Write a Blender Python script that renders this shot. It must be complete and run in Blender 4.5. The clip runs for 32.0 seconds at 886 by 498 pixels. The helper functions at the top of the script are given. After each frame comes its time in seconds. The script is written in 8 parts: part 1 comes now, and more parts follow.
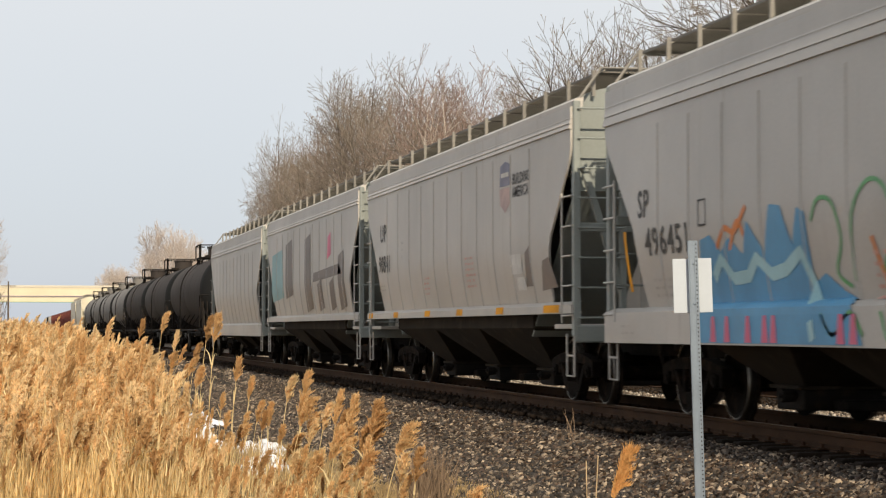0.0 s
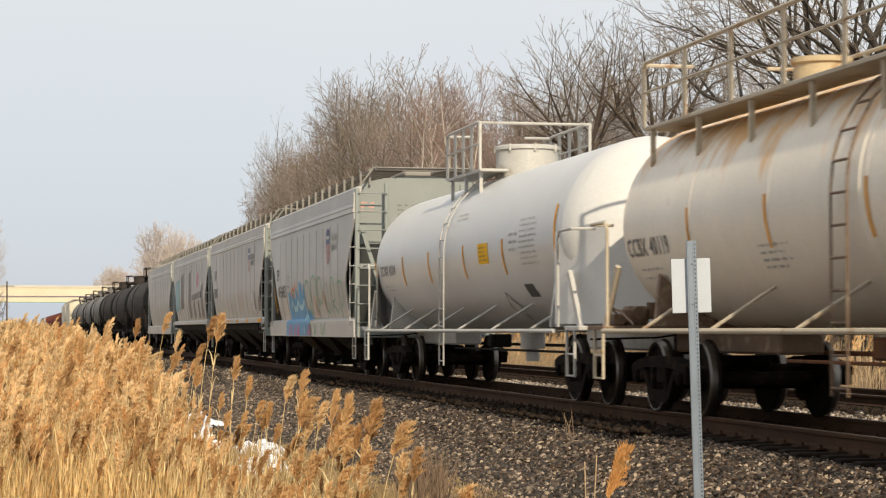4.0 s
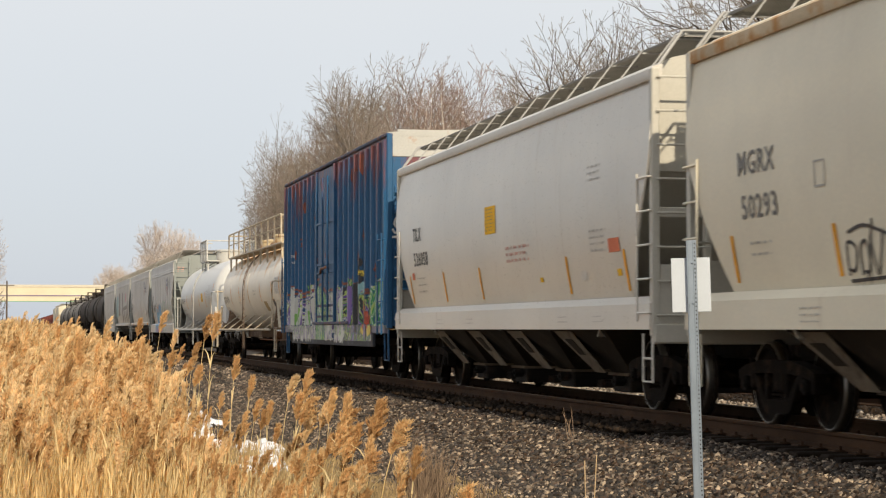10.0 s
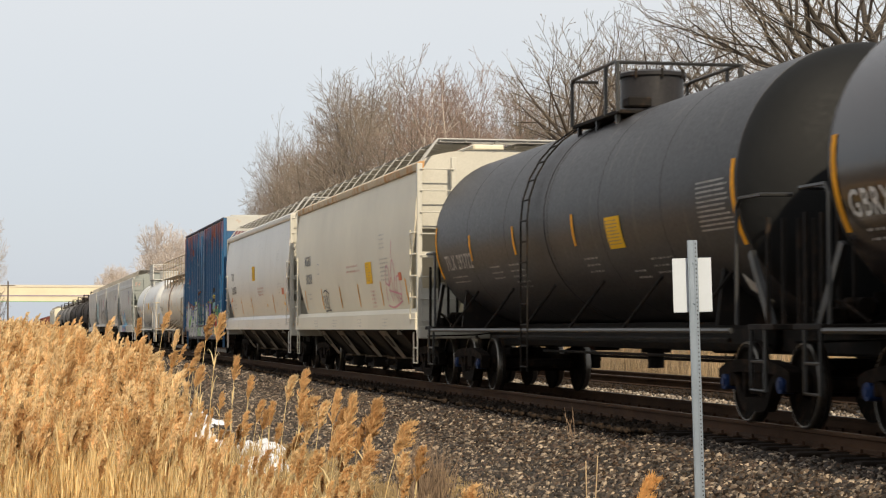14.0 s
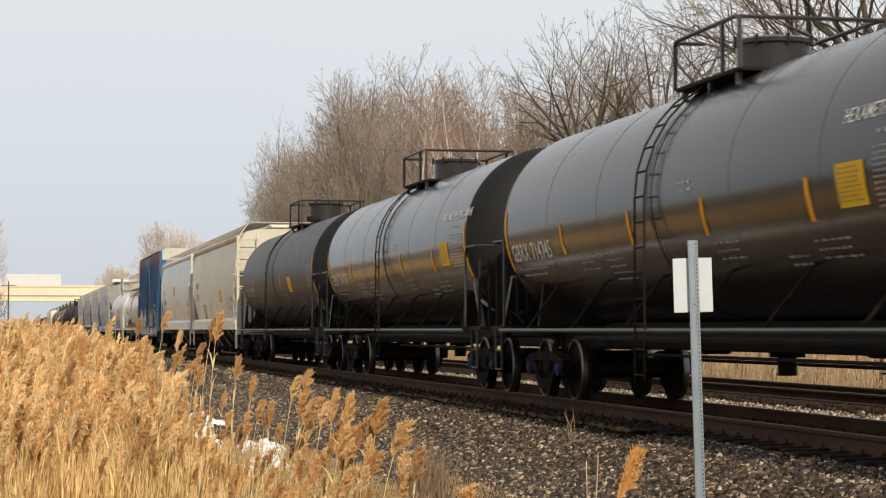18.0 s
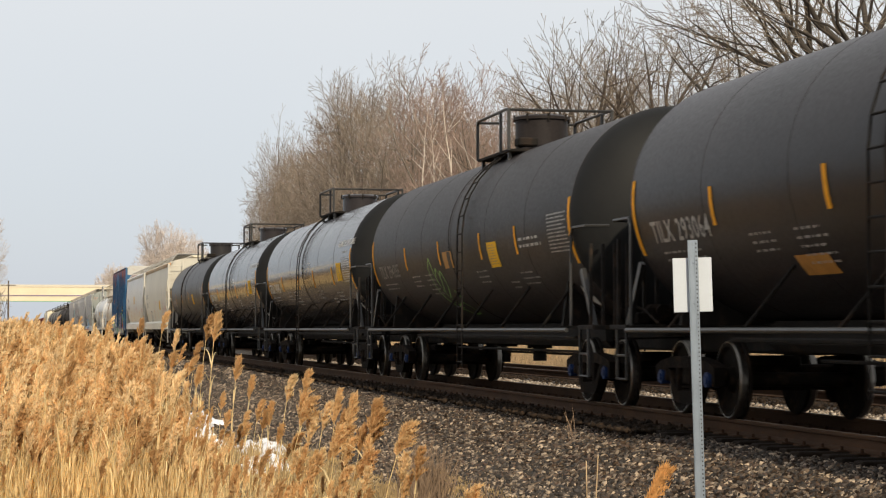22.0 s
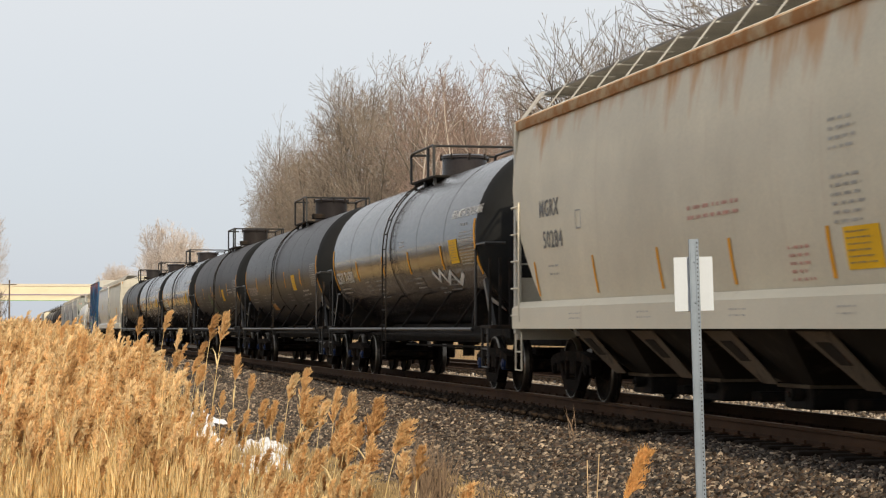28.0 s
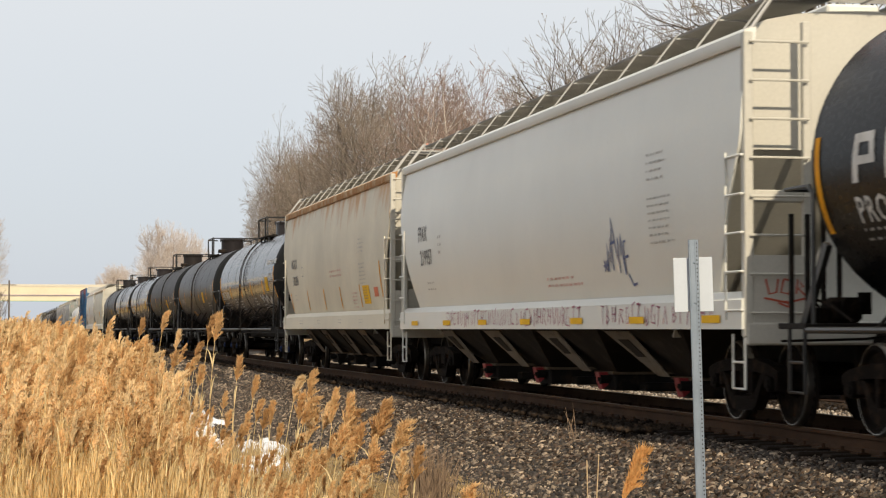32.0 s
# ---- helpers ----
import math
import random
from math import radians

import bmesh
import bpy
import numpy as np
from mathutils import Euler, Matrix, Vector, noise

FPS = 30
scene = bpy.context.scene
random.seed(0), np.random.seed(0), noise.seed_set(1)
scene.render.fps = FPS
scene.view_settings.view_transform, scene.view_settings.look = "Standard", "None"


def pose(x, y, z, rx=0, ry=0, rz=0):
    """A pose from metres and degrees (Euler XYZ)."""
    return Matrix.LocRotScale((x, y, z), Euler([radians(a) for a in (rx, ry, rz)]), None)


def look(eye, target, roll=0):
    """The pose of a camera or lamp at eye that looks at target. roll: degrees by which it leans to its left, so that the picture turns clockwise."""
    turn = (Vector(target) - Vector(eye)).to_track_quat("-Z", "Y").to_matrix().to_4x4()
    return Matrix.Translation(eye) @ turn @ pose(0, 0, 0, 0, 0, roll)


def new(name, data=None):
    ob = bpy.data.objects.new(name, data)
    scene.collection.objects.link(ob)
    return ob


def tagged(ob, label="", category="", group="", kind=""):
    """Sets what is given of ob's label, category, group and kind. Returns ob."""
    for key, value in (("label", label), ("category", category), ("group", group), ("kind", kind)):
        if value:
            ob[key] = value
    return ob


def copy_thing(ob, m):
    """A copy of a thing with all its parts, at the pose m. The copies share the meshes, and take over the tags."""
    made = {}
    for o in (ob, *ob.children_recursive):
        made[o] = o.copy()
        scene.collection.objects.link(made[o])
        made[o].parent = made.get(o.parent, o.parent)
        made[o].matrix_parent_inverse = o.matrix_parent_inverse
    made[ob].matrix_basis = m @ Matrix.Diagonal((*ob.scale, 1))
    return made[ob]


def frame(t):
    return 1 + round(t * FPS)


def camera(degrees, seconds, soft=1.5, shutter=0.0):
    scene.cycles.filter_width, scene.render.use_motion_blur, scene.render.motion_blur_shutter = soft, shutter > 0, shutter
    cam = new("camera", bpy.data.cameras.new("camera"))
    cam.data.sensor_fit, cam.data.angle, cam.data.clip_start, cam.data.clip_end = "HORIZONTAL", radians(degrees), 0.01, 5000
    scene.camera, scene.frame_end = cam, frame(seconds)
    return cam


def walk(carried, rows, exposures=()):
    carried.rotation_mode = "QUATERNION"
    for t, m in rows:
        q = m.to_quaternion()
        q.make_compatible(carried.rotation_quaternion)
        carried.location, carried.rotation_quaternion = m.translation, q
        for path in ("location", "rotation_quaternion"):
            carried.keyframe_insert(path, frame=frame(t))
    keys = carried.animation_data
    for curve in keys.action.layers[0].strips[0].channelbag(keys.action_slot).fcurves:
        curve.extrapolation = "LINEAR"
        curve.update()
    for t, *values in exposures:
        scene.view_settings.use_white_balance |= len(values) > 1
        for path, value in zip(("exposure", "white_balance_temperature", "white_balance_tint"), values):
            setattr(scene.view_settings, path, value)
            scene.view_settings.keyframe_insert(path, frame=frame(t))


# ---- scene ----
# one fixed lens on a tripod in the reeds; small tremor of the tripod
YAW, PITCH = 11.66, 2.17
cam = camera(23.62, 32.0, soft=1.2, shutter=0.35)
EYE = (0.0, 0.0, 1.054)


def aim(dx, dy):
    """The camera's pose, shifted by small turns given in steps of 1/3750 radian."""
    yaw = radians(YAW) - dx / 3750.0
    pitch = radians(PITCH) + dy / 3750.0
    way = (math.sin(yaw) * math.cos(pitch), math.cos(yaw) * math.cos(pitch), math.sin(pitch))
    return look(EYE, (EYE[0] + 100 * way[0], way[1] * 100, EYE[2] + 100 * way[2]))


TREMOR = [(0, .4, 1), (0.5, 2, 1.4), (1, 2.3, 1.8), (1.5, .5, 1.8), (2, -.7, 1.2), (3, -2, 1.2), (5.5, -2, 1.2),
          (6.5, -1.5, 1), (8, -2.7, -.5), (9.5, -2.7, -.5), (10.5, -.7, .4), (11.5, 2, 1), (12, 1.5, -.5), (13, -.7, -.6),
          (14.5, 0, .4), (17, 0, .2), (19, 1.5, .4), (20.5, .3, 1), (22, .5, -.3), (24, -.8, -1), (25.5, -.8, -1.6),
          (28, 2.2, -1.6), (28.5, 2.6, -1.6), (29.5, .5, -3), (30.5, .5, -2), (32, 1.7, -.8)]
walk(cam, [(t, aim(dx, dy)) for t, dx, dy in TREMOR])

# ---- daylight: low winter sun behind the camera, thin high overcast ----
SUN_TO = Vector((0.012, -0.85, 0.53)).normalized()
world = bpy.data.worlds.new("sky")
scene.world = world
world.use_nodes = True
wn, wl = world.node_tree.nodes, world.node_tree.links
wn.clear()
w_out = wn.new("ShaderNodeOutputWorld")
w_bg = wn.new("ShaderNodeBackground")
sky = wn.new("ShaderNodeTexSky")
sky.sky_type = "NISHITA"
sky.sun_disc = False
sky.sun_elevation = math.asin(SUN_TO.z)
sky.sun_rotation = math.atan2(SUN_TO.x, SUN_TO.y)
w_mix = wn.new("ShaderNodeMixRGB")
w_mix.inputs[0].default_value = 0.86
w_co = wn.new("ShaderNodeTexCoord")
w_sep = wn.new("ShaderNodeSeparateXYZ")
w_ramp = wn.new("ShaderNodeValToRGB")
w_noise = wn.new("ShaderNodeTexNoise")
w_noise.inputs["Scale"].default_value = 2.2
w_noise.inputs["Detail"].default_value = 3
w_add = wn.new("ShaderNodeMath")
w_add.operation = "MULTIPLY_ADD"
w_add.inputs[1].default_value = 0.10
wl.new(w_co.outputs["Generated"], w_sep.inputs[0])
wl.new(w_co.outputs["Generated"], w_noise.inputs["Vector"])
wl.new(w_noise.outputs[0], w_add.inputs[0])
wl.new(w_sep.outputs["Z"], w_add.inputs[2])
wl.new(w_add.outputs[0], w_ramp.inputs[0])
for e, (p, c) in enumerate([(0.05, (5.35, 5.8, 6.6, 1)), (0.22, (7.45, 7.45, 7.45, 1))]):
    w_ramp.color_ramp.elements[e].position = p
    w_ramp.color_ramp.elements[e].color = c
wl.new(sky.outputs[0], w_mix.inputs[1])
wl.new(w_ramp.outputs[0], w_mix.inputs[2])
wl.new(w_mix.outputs[0], w_bg.inputs[0])
wl.new(w_bg.outputs[0], w_out.inputs[0])
w_bg.inputs[1].default_value = 0.112

sun = new("sun", bpy.data.lights.new("sun", "SUN"))
sun.data.energy = 4.75
sun.data.angle = radians(0.8)
sun.data.color = (1.0, 0.86, 0.65)
sun.matrix_world = look(SUN_TO * 50, (0, 0, 0))
scene.view_settings.exposure = 0.0


# ---- materials ----
def mat(name, base, rough=0.6, metal=0.0, vary=0.25, scale=3.0, second=None, amount=0.5, streak=None, streak_amount=0.5,
        fine=60.0, bump=0.15, rnd=0.0, island=0.0, coat=0.0, stretch=(1, 1, 1), spec=None, thin=0.0, runs=None, tints=None):
    """A painted or natural surface: large stains, fine grain, optional patches of a second colour and vertical runs."""
    m = bpy.data.materials.new(name)
    m.use_nodes = True
    nt, li = m.node_tree.nodes, m.node_tree.links
    bsdf = nt["Principled BSDF"]
    co = nt.new("ShaderNodeTexCoord")
    mp = nt.new("ShaderNodeMapping")
    mp.inputs["Scale"].default_value = stretch
    li.new(co.outputs["Object"], mp.inputs[0])

    def noise_at(s, detail, src=mp):
        n = nt.new("ShaderNodeTexNoise")
        n.inputs["Scale"].default_value = s
        n.inputs["Detail"].default_value = detail
        n.inputs["Roughness"].default_value = 0.62
        li.new(src.outputs[0], n.inputs["Vector"])
        return n.outputs[0]

    def span(value, a, b, lo, hi):
        r = nt.new("ShaderNodeMapRange")
        r.inputs[1].default_value, r.inputs[2].default_value = a, b
        r.inputs[3].default_value, r.inputs[4].default_value = lo, hi
        li.new(value, r.inputs[0])
        return r.outputs[0]

    def blend(kind, f, a, b):
        x = nt.new("ShaderNodeMixRGB")
        x.blend_type = kind
        for i, v in ((0, f), (1, a), (2, b)):
            if isinstance(v, (int, float)):
                x.inputs[i].default_value = v if i == 0 else (v, v, v, 1)
            elif isinstance(v, tuple):
                x.inputs[i].default_value = (*v, 1)
            else:
                li.new(v, x.inputs[i])
        return x.outputs[0]

    large, small = noise_at(scale * 0.25, 5), noise_at(fine, 3)
    col = blend("MULTIPLY", 1.0, tuple(base), span(large, 0.3, 0.7, 1 - vary, 1 + vary * 0.6))
    col = blend("MULTIPLY", 1.0, col, span(small, 0.3, 0.7, 1 - vary * 0.5, 1 + vary * 0.4))
    if second:
        col = blend("MIX", span(noise_at(scale, 7), 0.72 - amount * 0.4, 0.80 - amount * 0.3, 0, 0.9), col, tuple(second))
    if streak:
        ms = nt.new("ShaderNodeMapping")
        ms.inputs["Scale"].default_value = (1.5, 3.2, 0.22)
        li.new(co.outputs["Object"], ms.inputs[0])
        col = blend("MIX", span(noise_at(1.6, 6, ms), 0.74 - streak_amount * 0.3, 0.9 - streak_amount * 0.3, 0, 0.75), col, tuple(streak))
    if runs:
        # rust that has run down from the roof edge: (colour, height where it fades out, height where it is full, amount, fineness, sharpness)
        sp = nt.new("ShaderNodeSeparateXYZ")
        li.new(co.outputs["Object"], sp.inputs[0])
        mr = nt.new("ShaderNodeMapping")
        mr.inputs["Scale"].default_value = (1.0, runs[4], 0.28)
        li.new(co.outputs["Object"], mr.inputs[0])
        hi = span(sp.outputs["Z"], runs[1], runs[2], 0, 0.36)
        su = nt.new("ShaderNodeMath")
        li.new(noise_at(1.5, 8, mr), su.inputs[0])
        li.new(hi, su.inputs[1])
        col = blend("MIX", span(su.outputs[0], 0.80 - runs[3] * 0.1, 0.98 - runs[3] * 0.1 - runs[5], 0, 0.85), col, tuple(runs[0]))
    if rnd:
        oi = nt.new("ShaderNodeObjectInfo")
        col = blend("MULTIPLY", 1.0, col, span(oi.outputs["Random"], 0, 1, 1 - rnd, 1 + rnd))
    if tints:
        gt = nt.new("ShaderNodeNewGeometry")
        rp = nt.new("ShaderNodeValToRGB")
        rp.color_ramp.interpolation = "CONSTANT"
        while len(rp.color_ramp.elements) < len(tints):
            rp.color_ramp.elements.new(0.5)
        for k, c in enumerate(tints):
            rp.color_ramp.elements[k].position = k / len(tints)
            rp.color_ramp.elements[k].color = (*c, 1)
        li.new(gt.outputs["Random Per Island"], rp.inputs[0])
        col = blend("MULTIPLY", 1.0, col, rp.outputs[0])
    if island:
        ge = nt.new("ShaderNodeNewGeometry")
        col = blend("MULTIPLY", 1.0, col, span(ge.outputs["Random Per Island"], 0, 1, 1 - island, 1 + island))
    li.new(col, bsdf.inputs["Base Color"])
    li.new(span(small, 0.2, 0.8, max(0.05, rough - 0.1), min(1, rough + 0.1)), bsdf.inputs["Roughness"])
    bsdf.inputs["Metallic"].default_value = metal
    if spec is not None:
        bsdf.inputs["Specular IOR Level"].default_value = spec
    if thin:
        tr = nt.new("ShaderNodeBsdfTranslucent")
        mx = nt.new("ShaderNodeMixShader")
        mx.inputs[0].default_value = thin
        li.new(col, tr.inputs[0])
        li.new(bsdf.outputs[0], mx.inputs[1])
        li.new(tr.outputs[0], mx.inputs[2])
        li.new(mx.outputs[0], nt["Material Output"].inputs[0])
    if coat:
        bsdf.inputs["Coat Weight"].default_value = coat
        bsdf.inputs["Coat Roughness"].default_value = 0.12
    if bump:
        b = nt.new("ShaderNodeBump")
        b.inputs["Strength"].default_value = bump
        b.inputs["Distance"].default_value = 0.02
        li.new(small if fine < 100 else large, b.inputs["Height"])
        li.new(b.outputs[0], bsdf.inputs["Normal"])
    return m


RUST = (0.20, 0.075, 0.025)
# Grime plus the shade below the cars, both put into this dark colour.
M_BAY = mat("dark hopper bay, grime and shade", (0.032, 0.025, 0.0185), 0.9, spec=0.1, vary=0.35, scale=3, second=(0.05, 0.038, 0.028), amount=0.4, fine=30, bump=0.1)
M_BAYL = mat("pale hopper bay with road dirt", (0.165, 0.135, 0.10), 0.8, spec=0.15, vary=0.3, scale=3, second=(0.085, 0.065, 0.047), amount=0.5, fine=30, bump=0.1)
# Shade under the train, put into a dark ballast colour.
M_SHADEBED = mat("ballast darkened as shade", (0.022, 0.0155, 0.011), 0.9, vary=0.5, scale=6, fine=22, bump=1.0)
M_BAYD = mat("brown-dusted hopper bay", (0.13, 0.098, 0.068), 0.85, spec=0.15, vary=0.35, scale=3, second=(0.06, 0.045, 0.032), amount=0.45, fine=30, bump=0.05)
M_ROOF = mat("dirty grey roof", (0.24, 0.225, 0.20), 0.75, vary=0.25, scale=2, fine=25, bump=0.05)
M_HATCH = mat("yellowed cream paint", (0.46, 0.37, 0.23), 0.6, vary=0.2, scale=3, second=(0.30, 0.16, 0.06), amount=0.5, fine=30)
M_FADEB = mat("faded blue emblem", (0.105, 0.115, 0.22), 0.6, vary=0.25, scale=8)
M_WORNB = mat("worn blue emblem", (0.21, 0.21, 0.28), 0.6, vary=0.3, scale=8)
M_WORNR = mat("bleached red emblem", (0.50, 0.36, 0.33), 0.6, vary=0.3, scale=8)
M_FADER = mat("faded red emblem", (0.50, 0.20, 0.20), 0.6, vary=0.25, scale=8)
M_UP = mat("weathered grey paint", (0.485, 0.455, 0.415), 0.45, spec=0.35, vary=0.16, scale=1.2, streak=(0.35, 0.305, 0.255), streak_amount=0.5, fine=25, bump=0.04)
M_SP = mat("dull grey paint", (0.455, 0.435, 0.405), 0.42, spec=0.4, vary=0.16, scale=1.2, streak=(0.31, 0.285, 0.25), streak_amount=0.45, fine=25, bump=0.04)
M_TILX = mat("light grey paint", (0.60, 0.57, 0.51), 0.33, spec=0.55, vary=0.12, scale=1.0, streak=(0.50, 0.45, 0.38), streak_amount=0.5, fine=25, bump=0)
M_MGRX = mat("beige grey paint", (0.665, 0.61, 0.48), 0.5, vary=0.12, scale=1.0, streak=(0.54, 0.46, 0.36), streak_amount=0.4, fine=25, bump=0.04)
M_MGRUST = mat("beige paint with rust runs", (0.635, 0.575, 0.445), 0.55, vary=0.16, scale=1.6, runs=((0.47, 0.215, 0.045), 3.0, 4.2, 0.95, 1.1, 0.0), streak=(0.52, 0.42, 0.31), streak_amount=0.45, fine=25, bump=0.05)
M_RUSTED = mat("rust-eaten roof edge", (0.55, 0.45, 0.31), 0.75, vary=0.25, scale=2.2, second=(0.42, 0.19, 0.04), amount=0.62, fine=30, bump=0.1)
M_RUSTTOP = mat("heavily rusted roof edge", (0.50, 0.36, 0.21), 0.8, vary=0.3, scale=2.6, second=(0.34, 0.14, 0.03), amount=0.8, fine=30, bump=0.12)
# Darker than the sides: the colour offsets direct sun on the ends.
M_ENDP = mat("pale end paint toned down for sun", (0.475, 0.455, 0.395), 0.5, vary=0.12, scale=1.5, fine=25, bump=0.03)
M_FPAX = mat("clean pale grey paint", (0.655, 0.65, 0.595), 0.36, vary=0.08, scale=1.0, fine=25, bump=0.02)
M_WHITE = mat("white tank paint", (0.57, 0.57, 0.555), 0.36, vary=0.10, scale=1.0, streak=(0.44, 0.41, 0.37), streak_amount=0.35, fine=25, bump=0.03)
M_CREAM = mat("cream tank paint with rust", (0.75, 0.69, 0.585), 0.45, vary=0.15, scale=1.2, second=(0.50, 0.42, 0.32), amount=0.15, runs=((0.60, 0.32, 0.075), 2.2, 3.5, 0.75, 1.3, 0.02), streak=(0.56, 0.48, 0.38), streak_amount=0.25, fine=25, bump=0.05)
M_BLACK = mat("matte black tank paint", (0.023, 0.020, 0.021), 0.36, spec=0.10, vary=0.35, scale=1.0, streak=(0.055, 0.048, 0.042), streak_amount=0.4, fine=20, bump=0)
M_GLOSS = mat("glossy black tank paint", (0.024, 0.0195, 0.019), 0.19, spec=0.34, vary=0.3, scale=1.0, streak=(0.045, 0.04, 0.035), streak_amount=0.25, fine=20, bump=0.02)
M_DUSTY = mat("dust-greyed black tank paint", (0.028, 0.0265, 0.028), 0.42, spec=0.18, vary=0.35, scale=1.0, streak=(0.10, 0.088, 0.078), streak_amount=0.5, fine=20, bump=0)
M_SOOTY = mat("sooty black tank paint", (0.026, 0.022, 0.0215), 0.45, spec=0.10, vary=0.35, scale=1.0, streak=(0.045, 0.038, 0.033), streak_amount=0.5, fine=20, bump=0)
M_OLDBLACK = mat("old dull black tank paint", (0.052, 0.044, 0.040), 0.75, spec=0.12, vary=0.4, scale=1.0, streak=(0.06, 0.045, 0.035), streak_amount=0.4, fine=20, bump=0.03)
M_MINT = mat("pale greenish grey end paint", (0.235, 0.255, 0.24), 0.55, vary=0.12, scale=2, fine=25, bump=0.03)
M_HEAD = mat("matte black tank head", (0.011, 0.0115, 0.012), 0.6, spec=0.15, vary=0.35, scale=1.5, fine=20, bump=0.02)
M_NEWBLACK = mat("new black tank paint", (0.0045, 0.0045, 0.005), 0.3, spec=0.1, vary=0.2, scale=1.5, fine=20, bump=0.02)
M_DARK = mat("dark underframe grime", (0.011, 0.009, 0.0075), 0.85, spec=0.2, vary=0.4, scale=4, second=(0.028, 0.018, 0.012), amount=0.5, fine=40, bump=0.3)
M_TRUCK = mat("grimy cast steel", (0.009, 0.0065, 0.005), 0.9, spec=0.07, vary=0.4, scale=6, second=(0.026, 0.016, 0.010), amount=0.5, fine=50, bump=0.3)
M_WHEEL = mat("worn wheel steel", (0.0085, 0.0065, 0.005), 0.85, 0.0, spec=0.08, vary=0.4, scale=6, second=(0.028, 0.017, 0.010), amount=0.5, fine=60, bump=0.15)
M_TREAD = mat("polished tread steel", (0.22, 0.205, 0.185), 0.4, 1.0, vary=0.15, scale=6, fine=60, bump=0.05)
M_CAPB = mat("blue bearing cap", (0.010, 0.030, 0.105), 0.6, spec=0.2, vary=0.3, fine=60)
M_BLUE = mat("faded blue boxcar paint", (0.017, 0.088, 0.195), 0.5, spec=0.35, vary=0.25, scale=1.6, runs=((0.19, 0.055, 0.04), 2.3, 5.2, 0.65, 2.4, 0.06), streak=(0.026, 0.095, 0.20), streak_amount=0.5, fine=30, bump=0.05)
M_SILLD = mat("grimy sill with faint spray paint", (0.035, 0.037, 0.048), 0.75, vary=0.4, scale=3, second=(0.085, 0.095, 0.12), amount=0.5, fine=30, bump=0.05)
M_SILLP = mat("spray-misted sill paint", (0.22, 0.21, 0.27), 0.6, vary=0.4, scale=3, second=(0.15, 0.25, 0.10), amount=0.5, fine=30, bump=0.05)
M_BOXTOP = mat("cream boxcar end paint", (0.45, 0.445, 0.415), 0.55, vary=0.15, scale=2, second=(0.35, 0.16, 0.06), amount=0.35, fine=30)
M_RUST = mat("rusted steel", RUST, 0.85, vary=0.4, scale=5, second=(0.10, 0.045, 0.025), amount=0.6, fine=40, bump=0.3)
M_REDCAR = mat("oxide red gondola paint", (0.19, 0.045, 0.032), 0.7, vary=0.3, scale=2, fine=30)
M_SUPP = mat("grey board support", (0.36, 0.355, 0.34), 0.6, vary=0.15, scale=6, fine=60)
M_GRATE = mat("galvanised grating", (0.20, 0.19, 0.17), 0.75, 0.0, vary=0.2, scale=6, fine=60)
M_ORANGE = mat("amber reflective tape", (0.78, 0.34, 0.012), 0.7, spec=0.2, vary=0.25, scale=8, fine=60, bump=0)
M_YELLOW = mat("yellow placard", (0.82, 0.46, 0.012), 0.7, spec=0.2, vary=0.12, scale=8, fine=60, bump=0)
M_INK = mat("black stencil paint", (0.045, 0.043, 0.042), 0.6, vary=0.3, scale=14, fine=60, bump=0)
M_SOFTINK = mat("weathered black stencil paint", (0.15, 0.143, 0.135), 0.6, vary=0.3, scale=14, fine=60, bump=0)
M_GREYINK = mat("faded grey stencil paint", (0.41, 0.39, 0.36), 0.6, vary=0.3, scale=14, fine=60, bump=0)
M_PALE = mat("white stencil paint", (0.60, 0.58, 0.54), 0.6, vary=0.25, scale=14, fine=60, bump=0)
M_REDINK = mat("red stencil paint", (0.60, 0.31, 0.25), 0.6, vary=0.25, scale=14, fine=60, bump=0)
M_REDTAG = mat("red orange placard", (0.62, 0.13, 0.04), 0.55, vary=0.15, scale=10, fine=60, bump=0)
M_RAIL = mat("rusty rail web", (0.054, 0.028, 0.0145), 0.9, spec=0.2, vary=0.35, scale=5, fine=50, bump=0.2)
M_RAILTOP = mat("worn rail head", (0.13, 0.095, 0.07), 0.40, 0.6, vary=0.2, scale=4, fine=60, bump=0.05)
M_TIE = mat("creosoted timber", (0.021, 0.0145, 0.010), 0.95, spec=0.15, vary=0.4, scale=4, fine=40, bump=0.5, rnd=0.3, stretch=(1, 6, 6))
M_BED = mat("ballast bed", (0.028, 0.021, 0.016), 0.95, vary=0.5, scale=8, second=(0.02, 0.016, 0.012), amount=0.5, fine=22, bump=1.0)
# The train's shadow between the tracks, put into a dark gravel colour.
M_SHADEGRAVEL = mat("shade-dark gravel", (0.045, 0.037, 0.030), 0.9, vary=0.4, scale=8, fine=40, bump=0.3, island=0.5)
M_STONE = mat("crushed stone", (0.096, 0.077, 0.058), 0.75, vary=0.35, scale=10, fine=80, bump=0.3, tints=[(0.15, 0.14, 0.13), (0.85, 0.80, 0.76), (0.38, 0.33, 0.29), (2.5, 2.42, 2.3), (0.55, 0.55, 0.58), (0.24, 0.2, 0.18), (1.3, 1.12, 0.98), (4.4, 4.25, 4.0), (0.85, 0.64, 0.56), (0.28, 0.28, 0.29), (1.8, 1.75, 1.72), (0.4, 0.36, 0.33)])
# Grime and the shade beside the cars are both in this colour.
M_DARKSTONE = mat("dark stone with grime and shade", (0.025, 0.0165, 0.0105), 0.9, spec=0.15, vary=0.4, scale=10, fine=80, bump=0.3, island=0.6)
